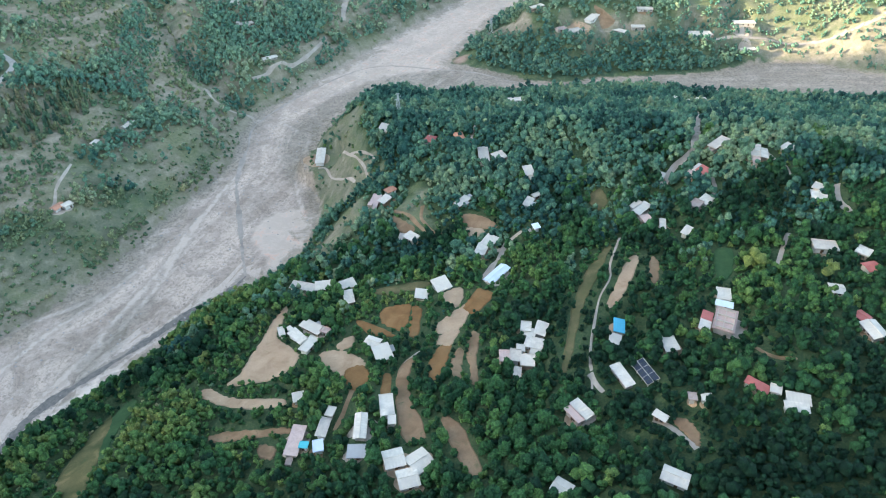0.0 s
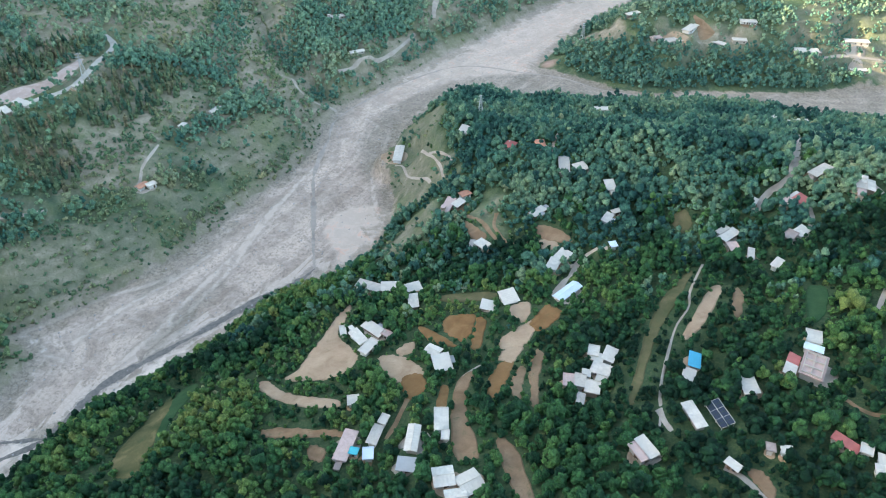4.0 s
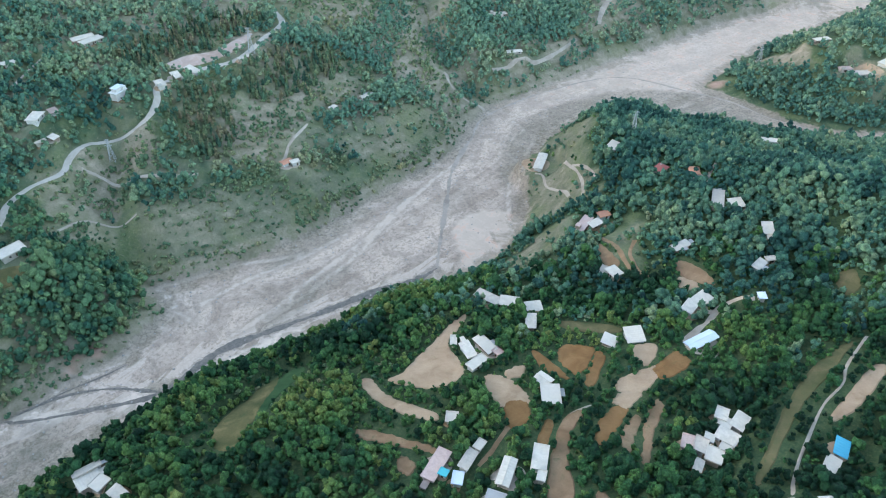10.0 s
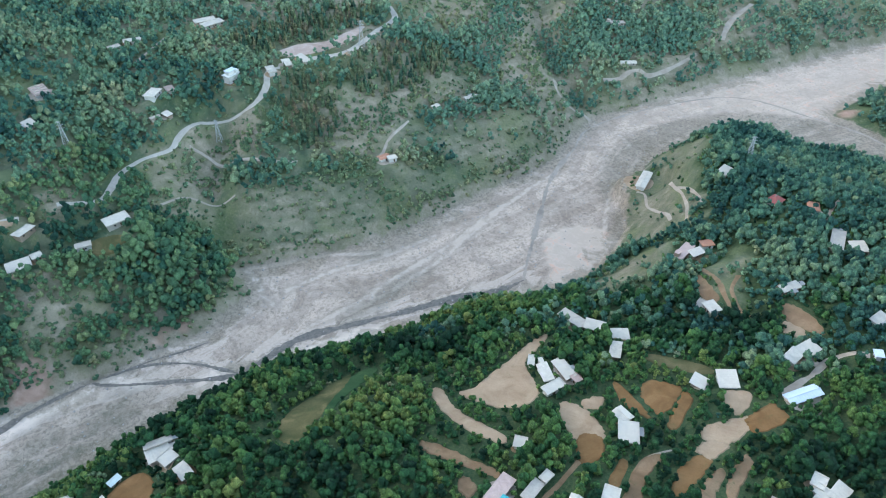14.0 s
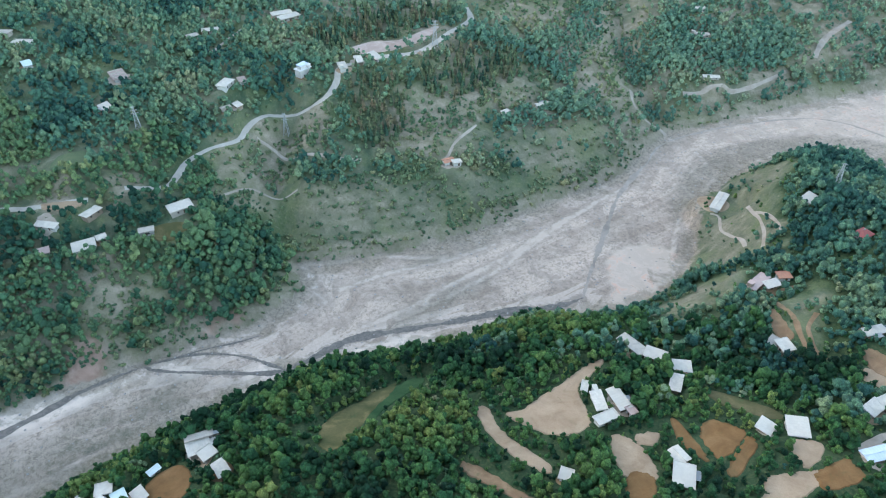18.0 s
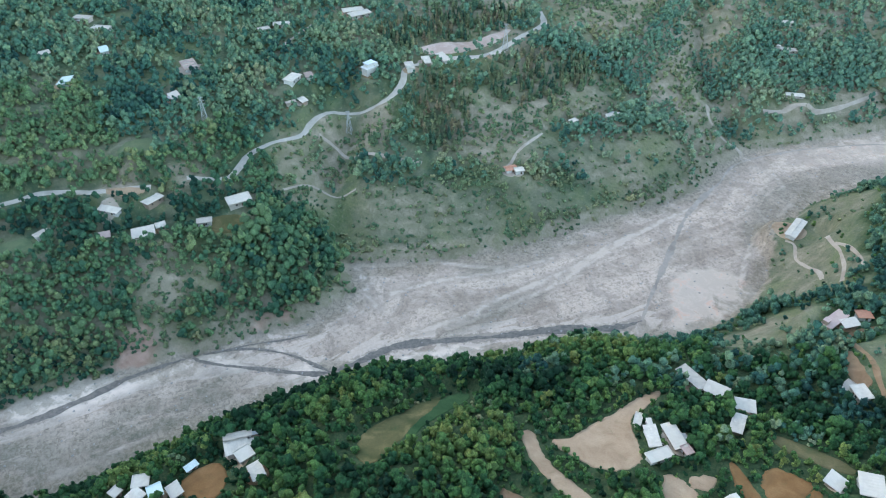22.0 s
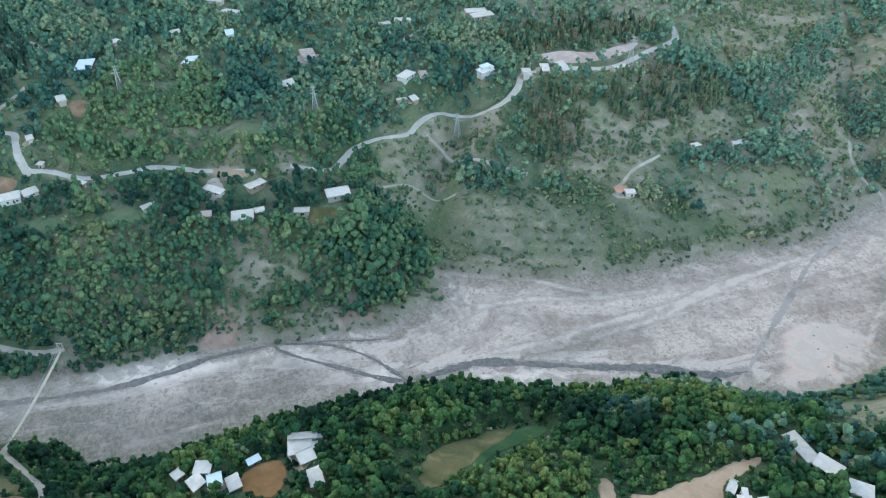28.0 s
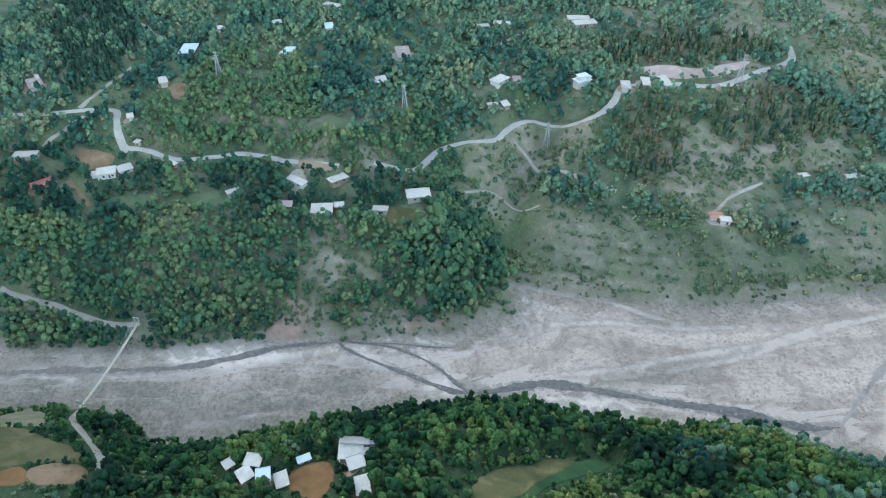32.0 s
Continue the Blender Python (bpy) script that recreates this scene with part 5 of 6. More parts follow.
for line, w, mat in STREAMS:
    tagged(ribbon("water", line, w, mat, 0.12, 0.3), "shallow grey stream winding through the gravel", "water", "stream branches", "structure")


# ---- houses ----
ROOF_WORDS = dict(white="white sheet-metal", pale="pale concrete", grey="grey concrete", pink="pinkish plastered", brown="brownish concrete", red="faded red", orange="orange",
                  blue="bright blue", turquoise="turquoise", mint="pale mint-green", bluewhite="white and blue", tower="white stepped")


def ring_data(a, b, t, z0, z1):
    """Four walls in one closed piece, t thick."""
    v = [(x, y, z) for z in (z0, z1) for q in (0, t) for x, y in ((-a + q, -b + q), (a - q, -b + q), (a - q, b - q), (-a + q, b - q))]
    f = []
    for k in range(4):
        n = (k + 1) % 4
        f += [(k, n, 8 + n, 8 + k), (4 + n, 4 + k, 12 + k, 12 + n), (8 + k, 8 + n, 12 + n, 12 + k), (n, k, 4 + k, 4 + n)]
    return v, f


def window_parts(parent, x, y, z, face, w=1.1, h=1.2):
    """A window on a wall that faces along +-x or +-y: frame and pane."""
    win = part("window", mesh_of("window", *joined([box_data(-w / 2, w / 2, -0.06, 0.05, 0, 0.12), box_data(-w / 2, w / 2, -0.06, 0.05, h - 0.12, h), box_data(-w / 2, -w / 2 + 0.12, -0.05, 0.045, 0.12, h - 0.12),
                                                  box_data(w / 2 - 0.12, w / 2, -0.05, 0.045, 0.12, h - 0.12)]), M['wood']), parent, "", pose(x, y, z, 0, 0, face))
    part("pane", mesh_of("pane", *box_data(-w / 2 + 0.12, w / 2 - 0.12, -0.02, 0.02, 0.12, h - 0.12), M['glass']), win)


def build_house(n, x, y, turn, L, W, form, tone):
    rng = random.Random(n)
    L, W = L * 0.95, W * 0.86
    z0 = float(on_ground(x, y))
    form_word = {'gable': 'pitched', 'hip': 'hipped', 'flat': 'flat', 'shed': 'low pitched', 'mono': 'sloping'}[form]
    name = "shed" if form == 'shed' or L < 7 else "house"
    wall_mat = rng.choice(['wall', 'wallwhite', 'mud', 'wall', 'wallwhite'])
    wall_word = {'wall': 'plastered walls', 'wallwhite': 'whitewashed walls', 'mud': 'mud walls'}[wall_mat]
    h = thing(name, pose(x, y, z0, 0, 0, turn), "%s %s with a %s %s roof and %s" % ("small" if L < 9 else "long" if L > 14 else "plain", name, ROOF_WORDS[tone], form_word, wall_word), name, "village houses")
    H = {'gable': 2.4, 'hip': 2.5, 'flat': 2.7, 'shed': 2.9, 'mono': 2.5}[form] + (3.0 if tone == 'tower' else 0.0) + rng.uniform(-0.2, 0.3)
    a, b = L / 2 - 0.35, W / 2 - 0.35
    part("wall_shell", mesh_of("wall_shell", *ring_data(a, b, 0.3, -1.5, H - (W * 0.07 if form == 'mono' else 0)), M[wall_mat]), h)
    part("door", mesh_of("door", *box_data(-0.5, 0.5, -0.07, 0.05, 0.0, 2.05), M['wood']), h, "", pose(rng.uniform(-a * 0.4, a * 0.4), -b, 0.02))
    for s in (-1, 1):
        for k in range(max(1, int(L / 4.5))):
            wx = -a + (k + 0.5) * 2 * a / max(1, int(L / 4.5)) + (0.9 if s < 0 else 0)
            if abs(wx) < a - 0.8:
                window_parts(h, wx, s * b, 0.85, 0 if s < 0 else 180)
    ov = 0.55
    A, B = L / 2 + ov * 0.6, W / 2 + ov * 0.8
    if form in ('gable', 'shed'):
        rise = W * (0.12 if form == 'gable' else 0.07)
        for s in (-0.97, 0.97):
            part("gable_wall", mesh_of("gable_wall", [(s * a - 0.15, -b, H), (s * a + 0.15, -b, H), (s * a + 0.15, b, H), (s * a - 0.15, b, H), (s * a - 0.15, 0, H + rise - 0.1), (s * a + 0.15, 0, H + rise - 0.1)],
                                       [(0, 3, 4), (1, 5, 2), (0, 4, 5, 1), (3, 2, 5, 4)], M[wall_mat]), h)
        for s in (-1, 1):
            # ribbed sheets in one closed piece
            nn = max(3, int(L / 0.55))
            v, f = [], []
            for k in range(nn + 1):
                xx, up = -A + 2 * A * k / nn, 0.07 * (k % 2)
                v += [(xx, 0.0, H + rise + up), (xx, s * B, H - 0.05 + up), (xx, s * B, H - 0.13), (xx, 0.0, H + rise - 0.08)]
                if k:
                    o = 4 * k
                    f += [(o - 4 + i, o - 4 + (i + 1) % 4, o + (i + 1) % 4, o + i) for i in range(4)]
            f += [(0, 3, 2, 1), (4 * nn, 4 * nn + 1, 4 * nn + 2, 4 * nn + 3)]
            part("roof_slope", mesh_of("roof_slope", v, f if s > 0 else [q[::-1] for q in f], M[tone]), h)
        part("ridge_cap", mesh_of("ridge_cap", *bar_data((-A, 0, H + rise + 0.1), (A, 0, H + rise + 0.1), 0.16, 6), M[tone]), h)
    elif form == 'mono':
        # ribbed sheets that fall to one side, on walls of unequal height
        rise, nn = W * 0.07, max(3, int(L / 0.55))
        v, f = [], []
        for k in range(nn + 1):
            xx, up = -A + 2 * A * k / nn, 0.06 * (k % 2)
            v += [(xx, B, H + rise + 0.1 + up), (xx, -B, H - rise + 0.1 + up), (xx, -B, H - rise), (xx, B, H + rise)]
            if k:
                o = 4 * k
                f += [(o - 4 + i, o - 4 + (i + 1) % 4, o + (i + 1) % 4, o + i) for i in range(4)]
        f += [(0, 3, 2, 1), (4 * nn, 4 * nn + 1, 4 * nn + 2, 4 * nn + 3)]
        part("roof_sheet", mesh_of("roof_sheet", v, [q[::-1] for q in f], M[tone]), h)
        part("wall_top", mesh_of("wall_top", *box_data(-a, a, b - 0.3, b, H, H + rise - 0.08), M[wall_mat]), h)
        for s in (-0.5, 0.35):
            part("roof_beam", mesh_of("roof_beam", *box_data(-A + 0.1, A - 0.1, s * B - 0.07, s * B + 0.07, H + s * rise - 0.16, H + s * rise - 0.02), M['wood']), h)
    elif form == 'hip':
        rise, r = W * 0.3, max(0.3, (L - W) / 2 * 0.8)
        v = [(-A, -B, H), (A, -B, H), (A, B, H), (-A, B, H), (-r, 0, H + rise), (r, 0, H + rise), (-A, -B, H - 0.12), (A, -B, H - 0.12), (A, B, H - 0.12), (-A, B, H - 0.12)]
        part("roof", mesh_of("roof", v, [(0, 1, 5, 4), (1, 2, 5), (2, 3, 4, 5), (3, 0, 4), (9, 8, 7, 6), (0, 6, 7, 1), (1, 7, 8, 2), (2, 8, 9, 3), (3, 9, 6, 0)], M[tone]), h)
        part("chimney", mesh_of("chimney", *box_data(r * 0.3, r * 0.3 + 0.6, 0.4, 1.0, H, H + rise + 0.5), M[wall_mat]), h)
    else:
        part("roof_slab", mesh_of("roof_slab", *box_data(-A, A, -B, B, H, H + 0.22), M[tone]), h)
        p = 0.35 if rng.random() < 0.6 else 0.16
        part("parapet", mesh_of("parapet", *ring_data(A, B, 0.2, H + 0.22, H + 0.22 + p), M[tone]), h)
        if L > 7.5 and rng.random() < 0.15:
            sx_, sy_ = rng.choice((-1, 1)) * (A - 1.9), rng.choice((-1, 1)) * (B - 1.7)
            stair = part("stair_room", mesh_of("stair_room", *box_data(sx_ - 1.4, sx_ + 1.4, sy_ - 1.2, sy_ + 1.2, H + 0.22, H + 2.3), M[wall_mat]), h)
            part("roof_slab", mesh_of("roof_slab", *box_data(sx_ - 1.55, sx_ + 1.55, sy_ - 1.35, sy_ + 1.35, H + 2.3, H + 2.45), M[tone]), stair)
        if tone in ('pink', 'brown') and L > 9 and W > 6:
            # low wall tops of rooms still being built
            for k in range(4):
                q = -A + 1 + k * (2 * A - 2.25) / 3
                part("unfinished_wall", mesh_of("unfinished_wall", *box_data(q, q + 0.25, -B + 0.8, B - 0.8, H + 0.22, H + 1.0), M['pale']), h)
            for q in (-B + 0.8, 0.1, B - 1.05):
                part("unfinished_wall", mesh_of("unfinished_wall", *box_data(-A + 1.25, A - 1.25, q, q + 0.25, H + 0.22, H + 0.9), M['pale']), h)
        if tone == 'tower':
            part("upper_storey", mesh_of("upper_storey", *box_data(-A * 0.6, A * 0.6, -B * 0.6, B * 0.6, H + 0.22, H + 3.0), M['wallwhite']), h)
            part("upper_roof", mesh_of("upper_roof", *box_data(-A * 0.7, A * 0.7, -B * 0.7, B * 0.7, H + 3.0, H + 3.2), M['bluewhite']), h)
    if L > 8.5 and rng.random() < 0.2:
        # a lower room built on at one end
        s, w2 = rng.choice((-1, 1)), W * rng.uniform(0.4, 0.65)
        y0 = rng.uniform(-b, b - w2)
        x0, x1 = sorted((s * (L / 2 - 0.3), s * (L / 2 + rng.uniform(2.2, 3.6))))
        annex = part("annex", mesh_of("annex", *box_data(x0, x1, y0, y0 + w2, -1.5, 2.1), M['mud' if rng.random() < 0.4 else wall_mat]), h)
        part("annex_roof", mesh_of("annex_roof", *box_data(x0 - 0.25, x1 + 0.25, y0 - 0.25, y0 + w2 + 0.25, 2.1, 2.26), M[rng.choice(('grey', 'pale', 'white', 'brown'))]), annex)
    if form != 'shed' and L > 8 and rng.random() < 0.15:
        tx, ty = rng.uniform(-1, 1) * a * 0.5, (b + 1.4) * rng.choice((-1, 1))
        tz = float(on_ground(*(Vector((x, y, 0)) + Matrix.Rotation(radians(turn), 3, 'Z') @ Vector((tx, ty, 0))).xy)) - z0
        part("lean_to_roof", mesh_of("lean_to_roof", *box_data(tx - 2, tx + 2, ty - 1.2, ty + 1.2, 2.2, 2.32), M['grey']), h)
        for i in (-1.8, 1.8):
            for j in (-1, 1):
                part("post", mesh_of("post", *box_data(tx + i - 0.08, tx + i + 0.08, ty + j - 0.08, ty + j + 0.08, tz - 0.5, 2.2), M['wood']), h)


for n_, args in enumerate(HOUSE_LIST):
    build_house(n_, *args)


# ---- pylons, bridge, solar frame ----
def pylon(x, y, tall, turn):
    t = thing("pylon", pose(x, y, float(on_ground(x, y)) - 0.3, 0, 0, turn), "tall grey lattice steel power pylon standing on the hillside", "pylon", "pylons")
    w, top = tall * 0.11, 0.5

    def at(s, u, k):
        r = w + (top - w) * min(1.0, k * 1.25)
        return (s * r, u * r, tall * k)
    for s, u in ((-1, -1), (1, -1), (1, 1), (-1, 1)):
        part("leg", mesh_of("leg", *joined([bar_data(at(s, u, 0), at(s, u, 0.8), 0.15), bar_data(at(s, u, 0.8), at(s, u, 1), 0.13)]), M['steel']), t)
    lev = [0, 0.2, 0.37, 0.51, 0.63, 0.72, 0.8, 0.9, 1.0]
    for (s, u), (s2, u2) in (((-1, -1), (1, -1)), ((1, -1), (1, 1)), ((1, 1), (-1, 1)), ((-1, 1), (-1, -1))):
        part("bracing", mesh_of("bracing", *joined([q for a, b in zip(lev[:-1], lev[1:]) for q in (bar_data(at(s, u, a), at(s2, u2, b), 0.07), bar_data(at(s2, u2, a), at(s, u, b), 0.07))]), M['steel']), t)
    for k, reach in ((0.72, 0.15), (0.84, 0.13), (0.96, 0.1)):
        z = tall * k
        r = tall * reach
        part("cross_arm", mesh_of("cross_arm", *joined([bar_data((-r, 0, z), (r, 0, z), 0.11), bar_data((-r, 0, z), (-0.5, 0, z + tall * 0.05), 0.07), bar_data((r, 0, z), (0.5, 0, z + tall * 0.05), 0.07)]), M['steel']), t)


for p in ((-353, 325, 17, 30), (-396, 245, 17, 60), (-316, 445, 20, 40), (-477, 151, 17, 70), (-33, 470, 18, 20), (48, 692, 17, 40)):
    pylon(*p)

bx0, by0, bx1, by1 = -339.0, 61.4, -297.0, 28.4
ba, bb = Vector((bx0, by0, float(on_ground(bx0, by0)) + 1.2)), Vector((bx1, by1, max(float(on_ground(bx1, by1)), 6.0) + 0.8))
bridge = thing("footbridge", pose(*ba), "narrow pale suspension footbridge across the gravel river", "bridge")
span = bb - ba
side_ = Vector((-span.y, span.x, 0)).normalized()


def on_bridge(k, off, up, sag=1.4):
    return span * k + side_ * off + Vector((0, 0, up - sag * 4 * k * (1 - k)))


N = 44
for k in range(N):
    p0, p1 = on_bridge(k / N, 0, 0), on_bridge((k + 0.9) / N, 0, 0)
    w = side_ * 0.65
    dn = Vector((0, 0, 0.12))
    v = [p0 - w, p1 - w, p1 + w, p0 + w, p0 - w - dn, p1 - w - dn, p1 + w - dn, p0 + w - dn]
    part("plank", mesh_of("plank", [tuple(q) for q in v], [(0, 1, 2, 3), (7, 6, 5, 4), (0, 4, 5, 1), (1, 5, 6, 2), (2, 6, 7, 3), (3, 7, 4, 0)], M['deck']), bridge)
for off in (-0.6, 0.6):
    part("cable", mesh_of("cable", *joined([bar_data(on_bridge(k / 16, off, 4.0, 3.6), on_bridge((k + 1) / 16, off, 4.0, 3.6), 0.05) for k in range(16)]), M['steel']), bridge)
    part("girder", mesh_of("girder", *joined([bar_data(on_bridge(k / 16, off, -0.1), on_bridge((k + 1) / 16, off, -0.1), 0.09) for k in range(16)]), M['steel']), bridge)
    for k in range(1, 22):
        part("hanger", mesh_of("hanger", *bar_data(on_bridge(k / 22, off, 0), on_bridge(k / 22, off, 4.0, 3.6), 0.05), M['steel']), bridge)
for k in (0.0, 1.0):
    for off in (-1.2, 1.2):
        part("tower_post", mesh_of("tower_post", *bar_data(on_bridge(k, off, -5.0, 0), on_bridge(k, off, 4.3, 0), 0.25), M['pale']), bridge)
    part("abutment", mesh_of("abutment", *joined([bar_data(on_bridge(k, -1.6, -1.2, 0), on_bridge(k, 1.6, -1.2, 0), 1.1, 8)]), M['pale']), bridge)
    part("tower_beam", mesh_of("tower_beam", *bar_data(on_bridge(k, -1.7, 4.0, 0), on_bridge(k, 1.7, 4.0, 0), 0.25), M['pale']), bridge)

sp = (74.6, 174.2)
solar = thing("solar_array", pose(*sp, float(on_ground(*sp)), 0, 0, -68) @ Matrix.Diagonal((0.86, 0.6, 0.74, 1)), "dark blue solar panels on a white steel frame", "solar panels")
for i in range(6):
    for j in range(2):
        q = part("panel", mesh_of("panel", *box_data(-0.95, 0.95, -1.9, 1.9, 0, 0.06), M['panel']), solar, "", pose(-5.2 + i * 2.08, -2.05 + j * 4.1, 2.7 + j * 1.1, 15))
for i in range(4):
    x = -6.2 + i * 4.13
    part("frame_bar", mesh_of("frame_bar", *bar_data((x, -4.2, 2.0), (x, 4.2, 4.3), 0.14), M['white']), solar)
    for yy, zz in ((-3.6, 2.1), (3.6, 4.1)):
        part("post", mesh_of("post", *bar_data((x, yy, -1.0), (x, yy, zz), 0.12), M['steel']), solar)
for yy, zz in ((-4.1, 2.05), (4.1, 4.3), (0, 3.2)):
    part("rail", mesh_of("rail", *bar_data((-6.4, yy, zz), (6.4, yy, zz), 0.14), M['white']), solar)


# ---- trees ----
def ico():
    g = (1 + 5 ** 0.5) / 2
    v = np.array([(-1, g, 0), (1, g, 0), (-1, -g, 0), (1, -g, 0), (0, -1, g), (0, 1, g), (0, -1, -g), (0, 1, -g), (g, 0, -1), (g, 0, 1), (-g, 0, -1), (-g, 0, 1)], float)
    f = [(0, 11, 5), (0, 5, 1), (0, 1, 7), (0, 7, 10), (0, 10, 11), (1, 5, 9), (5, 11, 4), (11, 10, 2), (10, 7, 6), (7, 1, 8), (3, 9, 4), (3, 4, 2), (3, 2, 6), (3, 6, 8), (3, 8, 9), (4, 9, 5), (2, 4, 11), (6, 2, 10), (8, 6, 7), (9, 8, 1)]
    return v / np.linalg.norm(v[0]), np.array(f)


ICO_V, ICO_F = ico()
TOP_F = ICO_F[ICO_V[ICO_F].mean(1)[:, 2] > -0.3]


def crown(seed, lumps, sprays, tall=1.2, size=0.25):
    """An uneven crown, about 1 in radius, its foot at z = 0: rounded boughs with ragged sprays of leaves standing out of them."""
    rng = np.random.RandomState(seed)
    v, f, n, boughs = [], [], 0, []
    for k in range(lumps):
        a, h = k * 2.39996 + rng.uniform(-0.5, 0.5), (k + 0.5) / lumps
        ring = math.sqrt(max(0.0, 1 - (2 * h - 0.75) ** 2 / 1.6)) * rng.uniform(0.3, 0.62)
        c = np.array([ring * math.cos(a), ring * math.sin(a), tall * (0.3 + 1.15 * h)])
        r = rng.uniform(0.30, 0.60) * (1.12 - 0.35 * h) * (1.0 if lumps > 6 else 1.2)
        boughs.append((c, r))
        v.append(c + ICO_V * (1 + rng.uniform(-0.28, 0.28, (12, 1))) * r * np.array([1, 1, 0.85]))
        f.append(TOP_F + n)
        n += 12
    for k in range(sprays):
        c, r = boughs[k % lumps]
        out = rng.normal(0, 1, 3)
        out[2] = abs(out[2]) + 0.25
        out /= np.linalg.norm(out)
        u = np.cross(out, [0.3, 0.5, 0.81])
        u /= np.linalg.norm(u)
        w = np.cross(out, u)
        q = size * rng.uniform(0.7, 1.3)
        c = c + out * r * 0.86
        tip = c + out * q * rng.uniform(0.35, 0.75)
        v.append(np.array([tip] + [c - out * q * 0.35 + (u * math.cos(g) + w * math.sin(g)) * q * rng.uniform(0.7, 1.25) for g in (1.5708 * (i + rng.uniform(-0.3, 0.3)) for i in range(4))]))
        f.append(np.array([(n, n + 1 + i, n + 1 + (i + 1) % 4) for i in range(4)]))
        n += 5
    return np.concatenate(v), np.concatenate(f)


def pine(seed, layers=5):
    rng = np.random.RandomState(seed)
    v, f = [], []
    for k in range(layers):
        z0, z1 = 0.5 + 3.6 * k / layers, 0.5 + 3.6 * (k + 1.5) / layers
        r = (1 - (k / (layers + 0.4)) ** 1.6) * rng.uniform(0.8, 1.1)
        o, n = len(v), 7
        v.append((rng.uniform(-0.08, 0.08), rng.uniform(-0.08, 0.08), z1))
        for i in range(n):
            a, q = 6.2832 * (i + rng.uniform(-0.3, 0.3)) / n, r * rng.uniform(0.65, 1.15)
            v.append((q * math.cos(a), q * math.sin(a), z0 + rng.uniform(-0.25, 0.2)))
        f += [(o, o + 1 + i, o + 1 + (i + 1) % n) for i in range(n)] + [(o + 1 + (i + 1) % n, o + 1 + i, o + 1 + (i + 3) % n) for i in range(0, n, 2)]
    return np.array(v, float), np.array(f)


def grove(name, places, shapes, mat, label, category, smooth_=True):
    """Many plants in one mesh: places are rows of x, y, z, width, height, turn, tint."""
    V, F, T, o = [], [], [], 0
    pick = np.random.RandomState(len(places)).randint(0, len(shapes), len(places))
    for s, (sv, sf) in enumerate(shapes):
        p = places[pick == s]
        if not len(p):
            continue
        c, n = np.cos(p[:, 5])[:, None], np.sin(p[:, 5])[:, None]
        x, y, z = sv[None, :, 0] * p[:, 3:4], sv[None, :, 1] * p[:, 3:4], sv[None, :, 2] * p[:, 4:5]
        V.append(np.stack([x * c - y * n + p[:, 0:1], x * n + y * c + p[:, 1:2], z + p[:, 2:3]], -1).reshape(-1, 3))
        F.append((sf[None] + (np.arange(len(p)) * len(sv))[:, None, None]).reshape(-1, 3) + o)
        T.append(np.repeat(p[:, 6], len(sf)))
        o += len(p) * len(sv)
    V, F, T = np.concatenate(V), np.concatenate(F), np.concatenate(T)
    me = bpy.data.meshes.new(name)
    me.vertices.add(len(V))
    me.vertices.foreach_set("co", V.astype(np.float32).ravel())
    me.loops.add(F.size)
    me.loops.foreach_set("vertex_index", F.astype(np.int32).ravel())
    me.polygons.add(len(F))
    me.polygons.foreach_set("loop_start", np.arange(0, F.size, 3, dtype=np.int32))
    me.attributes.new("tint", 'FLOAT', 'FACE').data.foreach_set("value", T.astype(np.float32))
    me.materials.append(mat)
    me.update(calc_edges=True)
    if smooth_:
        me.shade_smooth()
    return tagged(new(name, me), label, category, kind="stuff")


def clear_of(x, y, only_fields=False):
    """How far a place lies from the nearest field, road or house wall."""
    d = np.full(x.shape, 99.0)
    for outline, soil in FIELD_LIST:
        o = np.array(outline)
        near = (x > o[:, 0].min() - 8) & (x < o[:, 0].max() + 8) & (y > o[:, 1].min() - 8) & (y < o[:, 1].max() + 8)
        q = far_from(x[near], y[near], outline, True)
        d[near] = np.minimum(d[near], np.where(inside(x[near], y[near], o), 0, q - 0.3))
    if only_fields:
        return d
    for pts, w, mat in LINES:
        o = np.array(pts)
        near = (x > o[:, 0].min() - 12) & (x < o[:, 0].max() + 12) & (y > o[:, 1].min() - 12) & (y < o[:, 1].max() + 12)
        d[near] = np.minimum(d[near], far_from(x[near], y[near], pts) - w / 2 - 0.3)
    for hx, hy, turn, L, W, form, tone in HOUSE_LIST:
        near = np.hypot(x - hx, y - hy) < 30
        c, s = math.cos(radians(turn)), math.sin(radians(turn))
        u, v = (x[near] - hx) * c + (y[near] - hy) * s, -(x[near] - hx) * s + (y[near] - hy) * c
        d[near] = np.minimum(d[near], np.hypot(np.maximum(abs(u) - L / 2, 0), np.maximum(abs(v) - W / 2, 0)) - 0.6)
    for cx, cy, r in KEEP_CLEAR:
        d = np.minimum(d, np.hypot(x - cx, y - cy) - r)
    return d


KEEP_CLEAR = [(75.6, 173, 6), (-353, 325, 4), (-396, 245, 4), (-316, 445, 4), (-477, 151, 4), (-33, 470, 4), (48, 692, 4), (-339, 61, 6), (-297, 28, 6)]
PINE_ZONES = [[(-337, 371), (-329, 389), (-306, 400), (-289, 379), (-282, 362), (-294, 346), (-313, 345)], [(-316, 418), (-306, 444), (-287, 478), (-270, 500), (-258, 484), (-262, 448), (-270, 420), (-283, 409), (-297, 406)],
              [(-400, 393), (-392, 445), (-354, 496), (-330, 493), (-334, 439), (-371, 388)], [(-640, 67), (-617, 118), (-529, 112), (-506, 89), (-493, 66), (-517, 60), (-571, 60)]]
